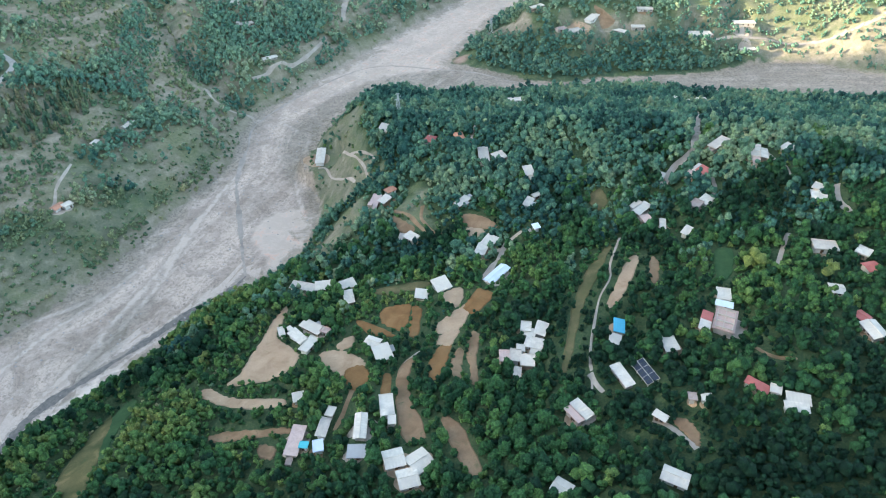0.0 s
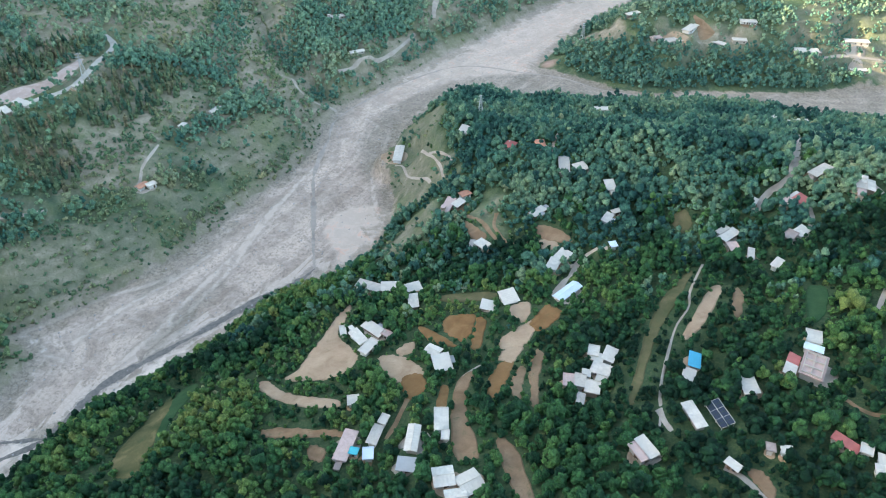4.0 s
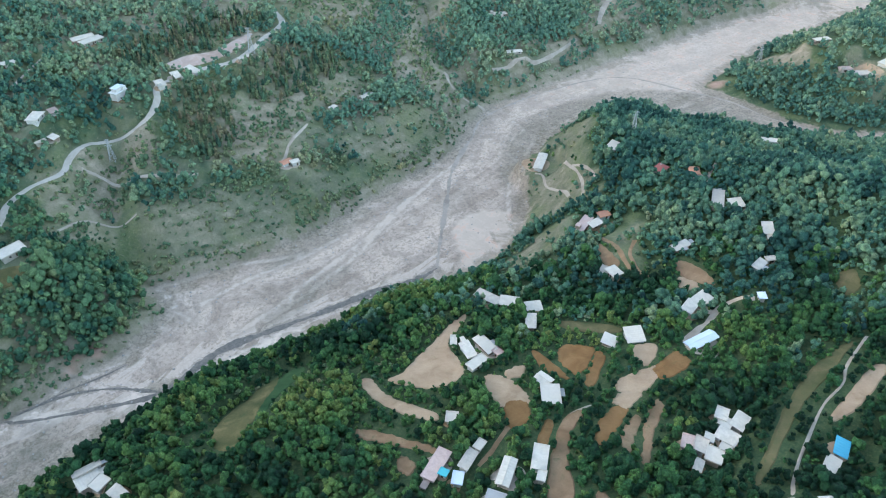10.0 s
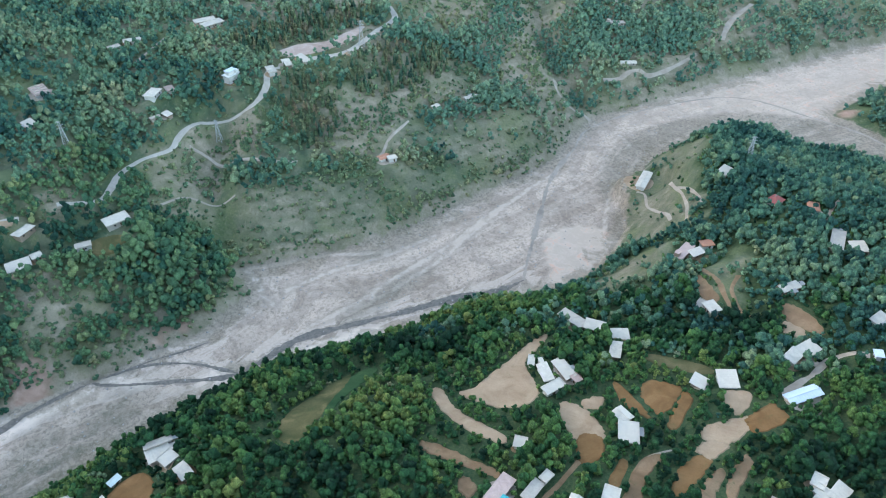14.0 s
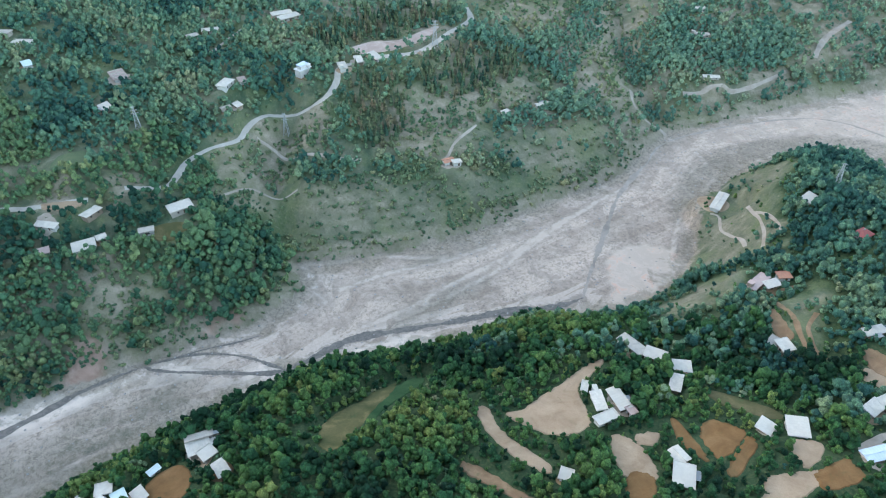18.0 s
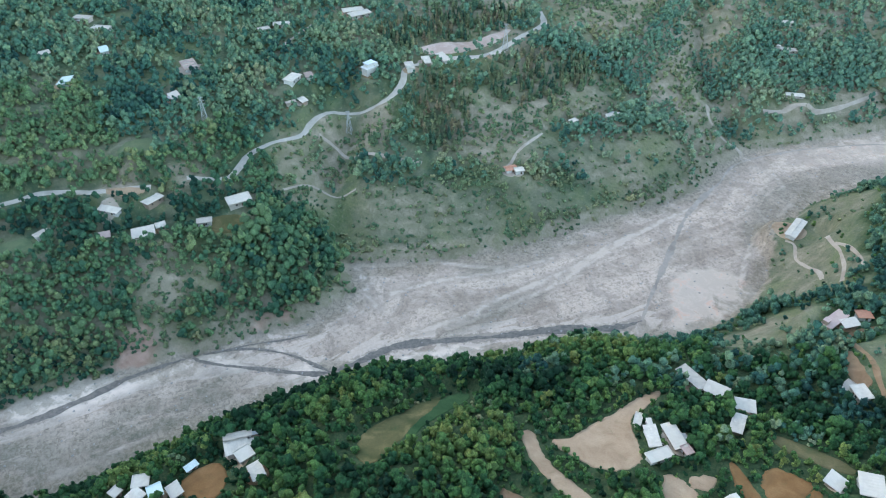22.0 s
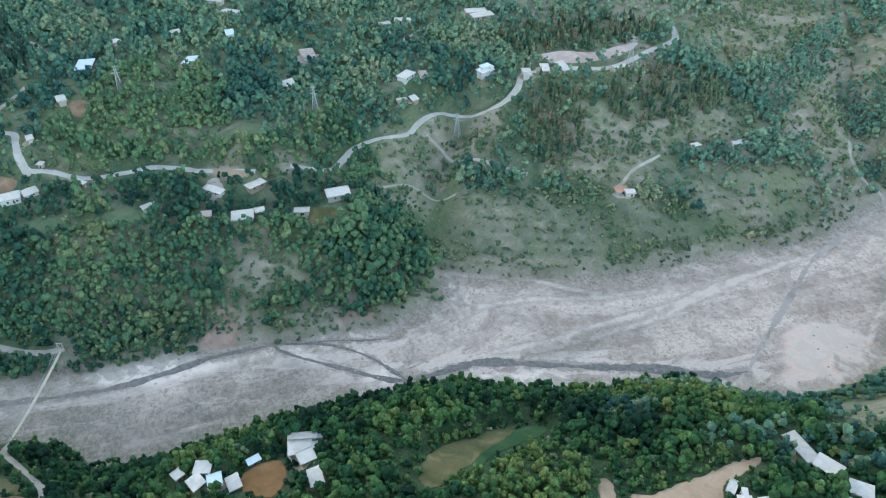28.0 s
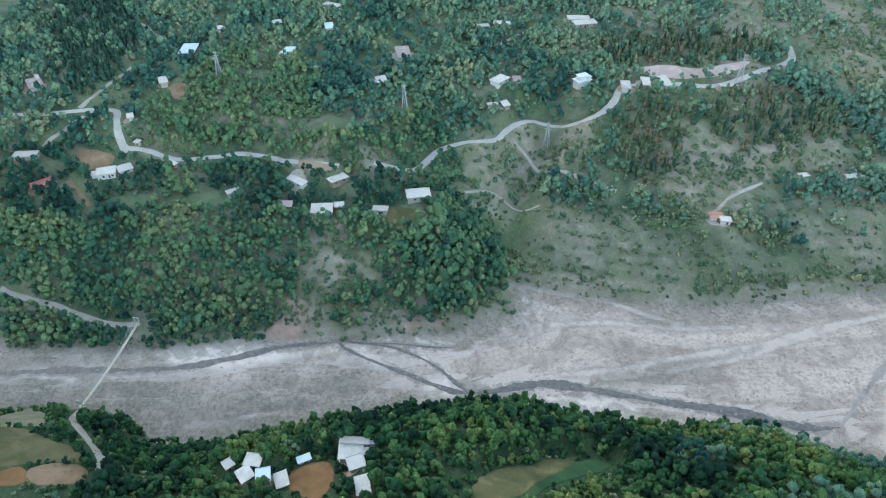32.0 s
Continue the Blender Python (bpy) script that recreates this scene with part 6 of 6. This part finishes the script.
# clumps of dark trees on the dry slope, thickets of bushes on the open one
WOODS = [[(-314, 472), (-306, 495), (-282, 506), (-273, 527), (-265, 552), (-277, 603), (-272, 633), (-249, 590), (-232, 499), (-254, 494), (-287, 475), (-308, 458)],
         [(-239, 590), (-226, 614), (-207, 651), (-178, 667), (-152, 627), (-170, 590), (-193, 578), (-201, 559)], [(-251, 412), (-253, 439), (-234, 455), (-233, 476), (-218, 519), (-205, 510), (-197, 486), (-216, 453), (-229, 439), (-238, 420)],
         [(-180, 660), (-135, 712), (-108, 690), (-133, 627), (-162, 619), (-175, 631)], [(-357, 295), (-353, 300), (-337, 292), (-325, 287), (-328, 275)], [(-329, 236), (-327, 257), (-309, 261), (-284, 265), (-275, 254), (-295, 248), (-309, 231)], [(-320, 298), (-310, 321), (-292, 328), (-287, 310), (-300, 296)]]
THICKETS = [[(-287, 337), (-277, 354), (-258, 374), (-240, 355), (-249, 341), (-264, 331), (-278, 330)], [(-265, 287), (-253, 301), (-244, 298), (-254, 284)], [(-227, 339), (-218, 365), (-203, 389), (-192, 374), (-204, 355), (-221, 335)],
            [(-191, 423), (-180, 445), (-166, 463), (-160, 449), (-173, 430), (-186, 417)], [(-254, 371), (-235, 394), (-215, 411), (-212, 401), (-228, 381), (-243, 362)], [(-286, 267), (-269, 279), (-258, 283), (-278, 260)]]
OPEN_SLOPE = [(-330, 270), (-317, 293), (-295, 315), (-262, 400), (-240, 410), (-200, 480), (-160, 505), (-145, 472), (-187, 360), (-229, 306), (-276, 259)]
FRUIT_ZONE = [(-440, 93), (-470, 101), (-485, 120), (-497, 150), (-505, 171), (-475, 209), (-424, 197), (-388, 183), (-400, 148), (-419, 119)]
DARK_ZONES = [[(-477, 220), (-469, 256), (-438, 254), (-412, 231), (-414, 208), (-434, 203)], [(-502, 91), (-544, 133), (-525, 156), (-499, 135), (-479, 119), (-471, 99), (-483, 90)], [(-480, 20), (-478, 60), (-445, 80), (-420, 100), (-395, 95), (-400, 60), (-425, 20), (-450, 0)],
              [(-405, 120), (-392, 160), (-372, 188), (-350, 215), (-338, 240), (-322, 225), (-345, 180), (-375, 135), (-390, 110)]]
DENSE_ZONE = [(-323, 206), (-306, 255), (-279, 249), (-268, 207), (-290, 194)]


def spread(x0, x1, y0, y1, gap, seed):
    rng = np.random.RandomState(seed)
    a, b = np.meshgrid(np.arange(x0, x1, gap), np.arange(y0, y1, gap))
    return a.ravel() + rng.uniform(-0.55, 0.55, a.size) * gap, b.ravel() + rng.uniform(-0.55, 0.55, a.size) * gap, rng


x, y, rng = spread(-690, 460, -20, 880, 3.65, 21)
dl, df, dr = far_from(x, y, BANK_LEFT), far_from(x, y, BANK_FORK), far_from(x, y, BANK_RIGHT)
side = np.where(dl < np.minimum(df, dr), 0, np.where(df < dr, 1, 2))
edge_d = np.minimum(np.minimum(dl, df), dr)
seen = (side == 0) & (dl < 330) & (x > np.interp(y, [0, 60, 300, 400, 500, 600, 700], [-560, -690, -630, -570, -510, -410, -300])) & (y > 0)
seen |= (side == 1) & (df < 190) & (y < 880) & (x < 450)
seen |= (side == 2) & (y > np.interp(x, [-300, -240, -180, -140, 0, 200], [-15, 5, 60, 105, 122, 105])) & (x < 0.57 * y + 80)
ok = ~inside(x, y, RIVER) & (edge_d > np.where(y < 75, 1.0, 5)) & seen
x, y, side, edge_d = x[ok], y[ok], side[ok], edge_d[ok]
gap_ = clear_of(x, y)
pines = np.zeros(x.shape, bool)
for poly in PINE_ZONES:
    pines |= inside(x, y, poly)
b_ = bareness(x, y)
patch = waves(x, y, 75, 31) + 0.5 * waves(x, y, 28, 33)
clumps = waves(x, y, 46, 35) + 0.7 * waves(x, y, 17, 36)
dens = np.where(side == 2, 0.95, np.where(side == 1, np.clip(0.62 + 0.2 * patch, 0.35, 0.72), np.where(y > 430, np.clip(0.4 + 0.7 * patch, 0.1, 0.8), np.clip(0.74 + 0.55 * patch, 0.25, 0.9))))
dens = np.where((side == 0) & (edge_d < 120) & (y < 250) & (b_ < 0.1), np.clip(1.0 + 0.25 * patch, 0.75, 1.0), dens)
# hedges along the terrace edges of the open slope
phase = on_ground(x, y) / 5.0 + 0.3 * waves(x, y, 60, 9)
phase = phase - np.floor(phase)
open_ = (side == 0) & ((b_ > 0.08) | (edge_d < 120) & (y > 270))
dens = np.where(open_, np.where((phase > 0.58) & (clumps > -0.3), 0.9, np.where(clumps > 0.2, 0.85, np.where(y < 260, 0.55, 0.2))) * np.where(b_ > 0.6, 0.8, 1.0), dens)
# rows of trees along the terraces of the upper slope
dens = np.where((side == 0) & ~open_ & (edge_d > 70), np.where(phase > 0.3, dens * 1.2, dens * 0.55), dens)
dens = np.where((side == 0) & (edge_d < 16), np.where(y < 100, 1.0, 0.35), dens)
dens = np.where((side == 2) & (patch > 0.25) & (phase < 0.3) & (y > 200), 0.5, dens)
dens = np.where((side == 2) & (b_ > 0.15), np.where(clumps > 0.35, 0.35, 0.03), dens)
dens = np.where(inside(x, y, DENSE_ZONE), 1.0, dens)
woods, thick = np.zeros(x.shape, bool), np.zeros(x.shape, bool)
for poly in WOODS:
    woods |= inside(x + 6 * waves(x, y, 18, 37), y + 6 * waves(x, y, 18, 38), poly)
for poly in THICKETS:
    thick |= inside(x + 4 * waves(x, y, 14, 37), y + 4 * waves(x, y, 14, 38), poly)
dens = np.where((side == 0) & inside(x, y, OPEN_SLOPE), np.where(thick, 0.9, np.where(clumps > 0.75, 0.45, 0.06)), dens)
dens = np.where((side == 0) & (edge_d < 115) & (y < 210) & (y > 60) & (b_ > 0.15) & (b_ < 0.62), np.clip(1.0 + 0.3 * clumps, 0.55, 1.0), dens)
dens = np.where((side == 0) & (y < 210) & (b_ >= 0.62), np.where(clumps > 0.1, 0.75, 0.4), dens)
dens = np.where((side == 0) & (mound(x, y, -352, 195, 26, 42, -35) > 0.5), np.clip(0.95 + 0.2 * clumps, 0.6, 1.0), dens)
dens = np.where(woods, 1.0, dens)
dens = np.where(pines, 0.15, dens)
front = far_from(x, y, BANK_FORK[8:])
dens = np.where(side == 1, np.where(front < 40 + 7 * waves(x, y, 25, 40), np.where(np.hypot(x - 14, y - 646) < 18, 0.15, np.where(x < 300, 0.95, 0.25)), np.where((b_ > 0.3) & (x < 215), 0.12, np.where(x > 230, 0.5 + 0.4 * patch, 0.5))), dens)
live = rng.uniform(0, 1, x.shape) < dens
size = (0.62 + 0.45 * rng.uniform(0, 1, x.shape) + 0.6 * rng.uniform(0, 1, x.shape) ** 4) * np.where(side == 2, 0.82 + 0.14 * smooth(240, 340, y) + 0.12 * waves(x, y, 50, 41), np.where(side == 1, 1.02, 0.92)) * np.where((b_ > 0.1) & ((side != 0) | (y > 225) | (b_ > 0.62)), 0.72, 1.0)
# low hedges and fruit trees beside the fields
size *= np.where(side == 2, np.clip(0.5 + clear_of(x, y, True) / 14.0, 0.5, 1.0), 1.0)
live &= gap_ > np.where(side == 2, 0.25, 1.0) + np.maximum(np.where(side == 2, 1.0, 1.6) * (size - 0.5), 0)
wide = 2.9 * size
# kinds of tree grow together, with odd ones between them
tint = 0.43 + 0.34 * waves(x, y, 70, 51) + 0.12 * waves(x, y, 18, 52) + np.where(side == 2, 0.30 - 0.10 * smooth(220, 330, y), 0.30) * rng.normal(0, 1, x.shape) * (0.35 + 0.65 * rng.uniform(0, 1, x.shape))
size = np.where(inside(x, y, DENSE_ZONE), size * 1.35, np.where(woods, size * 1.1, size))
tint = np.where((side == 0) & (y < 430), 0.46 + 0.28 * waves(x, y, 60, 51) + 0.10 * waves(x, y, 18, 52) + 0.15 * rng.normal(0, 1, x.shape), tint)
wx_, wy_ = x + 8 * waves(x, y, 25, 53), y + 8 * waves(x, y, 25, 54)
fruit, deep = inside(wx_, wy_, FRUIT_ZONE), np.zeros(x.shape, bool)
for poly in DARK_ZONES:
    deep |= inside(wx_, wy_, poly)
tint = np.where(fruit, 0.62 + 0.12 * waves(x, y, 30, 55) + 0.10 * rng.normal(0, 1, x.shape), np.where(deep, 0.22 + 0.13 * rng.normal(0, 1, x.shape), tint))
tint = np.where(woods, np.where(y > 400, 0.5 * tint, tint + 0.04), np.where(thick, tint + 0.08, tint)) + 0.2 * (side == 2) * np.maximum(mound(x, y, -95, 240, 50, 45), 0.7 * mound(x, y, -140, 175, 45, 60)) - 0.05 * (side == 2) - (side == 2) * smooth(-10, 70, x) * (0.22 * (1 - smooth(230, 330, y)) + 0.22 * (1 - smooth(130, 220, y))) - 0.06 * (side == 2) * mound(x, y, 70, 420, 110, 90) + 0.5 * (side == 2) * mound(x, y, 132, 205, 22, 42)
wide = 2.9 * size
tint = np.where(inside(x, y, DENSE_ZONE), 0.4 + 0.15 * waves(x, y, 20, 53) + 0.14 * rng.normal(0, 1, x.shape), tint)
# leaf tints across the river rise upstream, a lightening that imitates haze
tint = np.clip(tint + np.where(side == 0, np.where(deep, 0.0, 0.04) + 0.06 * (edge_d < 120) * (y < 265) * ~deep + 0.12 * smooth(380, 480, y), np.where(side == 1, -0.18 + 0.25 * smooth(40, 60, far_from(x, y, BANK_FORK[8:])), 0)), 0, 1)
z = on_ground(x, y)
rows_all = np.stack([x, y, z - 0.15, wide, wide * rng.uniform(0.95, 1.45, x.shape), rng.uniform(0, 6.28, x.shape), tint], 1)
near_one = live & ~pines & (side == 2) & (np.hypot(x - 10, y - 165) < 62)
order = np.argsort(np.hypot(x - 10, y - 150) + 1e6 * ~near_one)[:min(300, int(near_one.sum()))]
single = np.zeros(x.shape, bool)
single[order] = True

BIG, SMALL, CONE = [crown(100 + k, 4, 16, 1.2, 0.28) for k in range(12)], [crown(200 + k, 3, 11, 1.3, 0.32) for k in range(10)], [pine(300 + k, 5) for k in range(5)]
FAR = [crown(250 + k, 3, 6, 1.3, 0.36) for k in range(10)]
BUSH = [crown(400 + k, 2, 5, 0.8, 0.42) for k in range(6)]
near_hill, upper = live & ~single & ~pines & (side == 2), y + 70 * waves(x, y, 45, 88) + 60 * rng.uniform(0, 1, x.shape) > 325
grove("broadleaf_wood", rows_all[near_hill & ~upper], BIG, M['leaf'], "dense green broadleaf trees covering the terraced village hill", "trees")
# the hilltop stands farther off, so its leaf colour holds haze
grove("broadleaf_wood", rows_all[near_hill & upper], SMALL, M['hazed_mid'], "dense dark green trees on the top of the village hill", "trees")
open_slope = live & (side == 0) & (b_ > 0.1) & ~woods & ~((y < 225) & (b_ < 0.62))
grove("bushes", rows_all[open_slope], [crown(600 + k, 3, 9, 0.9, 0.34) for k in range(6)], M['shrub'], "pale green bushes and young trees on the open slope", "bushes")
low_bank = (side == 0) & (y < 262) & (edge_d < 115)
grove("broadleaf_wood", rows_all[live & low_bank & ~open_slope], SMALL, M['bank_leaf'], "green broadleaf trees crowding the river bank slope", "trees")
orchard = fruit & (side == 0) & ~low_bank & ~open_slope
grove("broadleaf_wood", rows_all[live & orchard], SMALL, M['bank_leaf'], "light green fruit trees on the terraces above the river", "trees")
# the share of trees in far haze colours grows upstream
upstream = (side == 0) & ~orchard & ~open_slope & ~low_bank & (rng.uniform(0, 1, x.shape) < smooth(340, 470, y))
grove("broadleaf_wood", rows_all[live & (side == 0) & ~orchard & ~open_slope & ~low_bank & ~upstream], SMALL, M['hazed_mid'], "green trees and orchards on the slope beyond the river", "trees")
grove("broadleaf_wood", rows_all[live & upstream], FAR, M['hazed_far'], "scrub trees with haze-blued leaves on the dry slope upstream", "trees")
# the far point wears the same haze-tinted leaves
grove("broadleaf_wood", rows_all[live & ~pines & (side == 1)], FAR, M['hazed_far'], "dense dark green wood on the far point of land", "trees")
px_, py_, rng2 = spread(-650, -250, 40, 510, 3.7, 23)
ok = np.zeros(px_.shape, bool)
for poly in PINE_ZONES:
    ok |= inside(px_ + 9 * waves(px_, py_, 24, 63), py_ + 9 * waves(px_, py_, 24, 64), poly)
ok &= (clear_of(px_, py_) > 1.5) & (rng2.uniform(0, 1, px_.shape) < 0.78 + 0.3 * waves(px_, py_, 19, 65))
px_, py_ = px_[ok], py_[ok]
w_ = rng2.uniform(1.5, 2.5, px_.shape)
p = np.stack([px_, py_, on_ground(px_, py_) - 0.2, w_, w_, rng2.uniform(0, 6.28, px_.shape), np.clip(rng2.uniform(0, 0.7, px_.shape) + 0.35 * waves(px_, py_, 50, 62), 0, 1)], 1)
p[:, 4] = 1.9 * rng2.uniform(0.55, 1.25, len(p))
p[:, 6] = np.clip(0.45 + 0.4 * waves(p[:, 0], p[:, 1], 40, 61) + 0.25 * rng2.normal(0, 1, len(p)), 0, 1)
p[:, 6] = np.where(p[:, 0] < -500, p[:, 6] * 0.15, np.clip(p[:, 6] + 0.3 * mound(p[:, 0], p[:, 1], -322, 366, 18, 24) + 0.04, 0, 1))
grove("pine_wood", p, CONE, M['needle'], "tall dark green and brownish conifers along the ridge road", "trees")

# close-grown young trees on the bank below the bridge path
x, y, rng = spread(-385, -290, 0, 118, 2.9, 25)
dl = far_from(x, y, BANK_LEFT)
ok = ~inside(x, y, RIVER) & (dl > 0.3) & (dl < 24) & (clear_of(x, y) > 1.0)
x, y = x[ok], y[ok]
w = rng.uniform(1.2, 2.2, x.shape)
grove("bank_trees", np.stack([x, y, on_ground(x, y) - 0.3, w, w * rng.uniform(1.0, 1.5, x.shape), rng.uniform(0, 6.28, x.shape), np.clip(rng.normal(0.4, 0.25, x.shape), 0, 1)], 1), SMALL, M['bank_leaf'], "close-grown young green trees on the river bank", "trees")

# shrubs on the open slopes and along the banks
x, y, rng = spread(-520, 120, -10, 720, 3.2, 77)
bb_ = bareness(x, y)
dl = far_from(x, y, BANK_LEFT)
ok = ~inside(x, y, RIVER) & ((bb_ > 0.1) | (dl < 26) & (dl > 3) | (dl < 130) & (x < 0) & (y > 240) | (dl < 330) & (x < -90) & (rng.uniform(0, 1, x.shape) < np.where(y > 420, 0.75, 0.45))) & (clear_of(x, y) > 1.0)
phase = on_ground(x, y) / 4.0 + 0.25 * waves(x, y, 60, 9)
phase = phase - np.floor(phase)
thicket = waves(x, y, 44, 78) + 0.8 * waves(x, y, 15, 79) + 0.45 * (phase > 0.55) + ((dl > 4) & (dl < 15)) * (0.5 * waves(x, y, 70, 80) + 0.35 * ((y > 255) & (y < 490)))
thicket += 0.3 * (y < 262) * (dl < 115) - 0.9 * ((x > -100) & (y > 330)) - 0.22 * inside(x, y, OPEN_SLOPE)
for poly in THICKETS:
    thicket += 0.8 * inside(x, y, poly)
row_ = inside(x, y, OPEN_SLOPE) & (phase > 0.56) & (waves(x, y, 38, 86) + 0.6 * waves(x, y, 12, 87) > -0.2)
ok &= rng.uniform(0, 1, x.shape) < np.where(thicket > 0.42, 0.85, np.where(row_, 0.8, np.where(thicket > 0.2, 0.3, 0.05)))
x, y = x[ok], y[ok]
w = rng.uniform(0.8, 1.8, x.shape) + 0.9 * rng.uniform(0, 1, x.shape) ** 3
grove("shrubs", np.stack([x, y, on_ground(x, y) - 0.2, w, w * 0.9, rng.uniform(0, 6.28, x.shape), np.clip(0.45 + 0.35 * waves(x, y, 33, 85) + 0.25 * rng.normal(0, 1, x.shape), 0, 1)], 1), BUSH, M['shrub'], "low green shrubs scattered over the open slopes", "shrubs")

x, y, rng = spread(-300, 400, 0, 590, 4.4, 79)
dr = far_from(x, y, BANK_RIGHT)
ok = ~inside(x, y, RIVER) & (dr < far_from(x, y, BANK_LEFT)) & (dr < far_from(x, y, BANK_FORK)) & (dr > 3) & (y > np.interp(x, [-300, -240, -180, -140, 0, 200], [-15, 5, 60, 105, 122, 105])) & (x < 0.57 * y + 80)
x, y = x[ok], y[ok]
gap_ = clear_of(x, y)
ok = (gap_ > 0.3) & ((bareness(x, y) < 0.2) | (rng.uniform(0, 1, x.shape) < 0.1)) & ((gap_ < 6) | (rng.uniform(0, 1, x.shape) < np.where(y < 300, 0.45, 0.2)))
x, y = x[ok], y[ok]
w = rng.uniform(0.8, 2.0, x.shape)
tint = np.clip(rng.uniform(0, 0.9, x.shape) - 0.45 * smooth(-10, 70, x) * (1 - smooth(200, 300, y)), 0, 1)
grove("undergrowth", np.stack([x, y, on_ground(x, y) - 0.25, w, w * 1.1, rng.uniform(0, 6.28, x.shape), tint], 1), BUSH, M['leaf'], "low green bushes between the trees of the village hill", "shrubs")

# the wood goes on over the hillside under the flight
x, y, rng = spread(-190, 240, -140, 121, 9.0, 81)
ok = (far_from(x, y, BANK_RIGHT) > 6) & ~inside(x, y, RIVER) & (y < np.interp(x, [-300, -240, -180, -140, 0, 200], [-15, 5, 60, 105, 122, 105])) & (clear_of(x, y) > 2.0)
x, y = x[ok], y[ok]
w = rng.uniform(3.2, 5.4, x.shape)
grove("broadleaf_wood", np.stack([x, y, on_ground(x, y) - 0.2, w, w * 1.15, rng.uniform(0, 6.28, x.shape), np.clip(rng.normal(0.4, 0.25, x.shape), 0, 1)], 1), [crown(700 + k, 3, 2, 1.2, 0.35) for k in range(6)], M['leaf'], "green broadleaf trees on the lower part of the village hill", "trees")

# boulders in the gravel
x, y, rng = spread(-380, 60, -20, 700, 5.5, 91)
ok = inside(x, y, RIVER) & (rng.uniform(0, 1, x.shape) < 0.45 + 0.4 * waves(x, y, 30, 92))
x, y = x[ok], y[ok]
w = rng.uniform(0.25, 0.85, x.shape) ** 1.6
grove("boulders", np.stack([x, y, on_ground(x, y), w, w * 0.6, rng.uniform(0, 6.28, x.shape), rng.uniform(0, 1, x.shape)], 1), [(ICO_V * (1 + np.random.RandomState(k).uniform(-0.25, 0.25, (12, 1))), ICO_F) for k in range(4)], M['stone'], "grey boulders strewn over the gravel bed", "stones")

# the trees among the lower fields, each one a thing
TRUNK = mesh_of("trunk", *joined([bar_data((0, 0, -0.6), (0.05, 0, 0.9), 0.10, 6), bar_data((0.05, 0, 0.8), (0.4, 0.15, 1.5), 0.06, 5), bar_data((0.05, 0, 0.8), (-0.3, 0.3, 1.5), 0.06, 5), bar_data((0.05, 0, 0.8), (-0.1, -0.4, 1.5), 0.06, 5)]), M['bark'])
MODELS = []
for k in range(6):
    v, f = crown(500 + k, 14, 44, 1.2, 0.2)
    MODELS.append(mesh_of("crown", [tuple(q) for q in v], [tuple(int(i) for i in q) for q in f], M['leaf_one']))
for i, r in enumerate(rows_all[single]):
    t = thing("tree", Matrix.LocRotScale(tuple(r[:3]), Euler((0, 0, r[5])), (r[3], r[3], r[4])), "round green broadleaf tree beside the terraced fields", "tree", "trees of the village")
    part("trunk", TRUNK, t)
    part("crown", MODELS[i % 6], t)
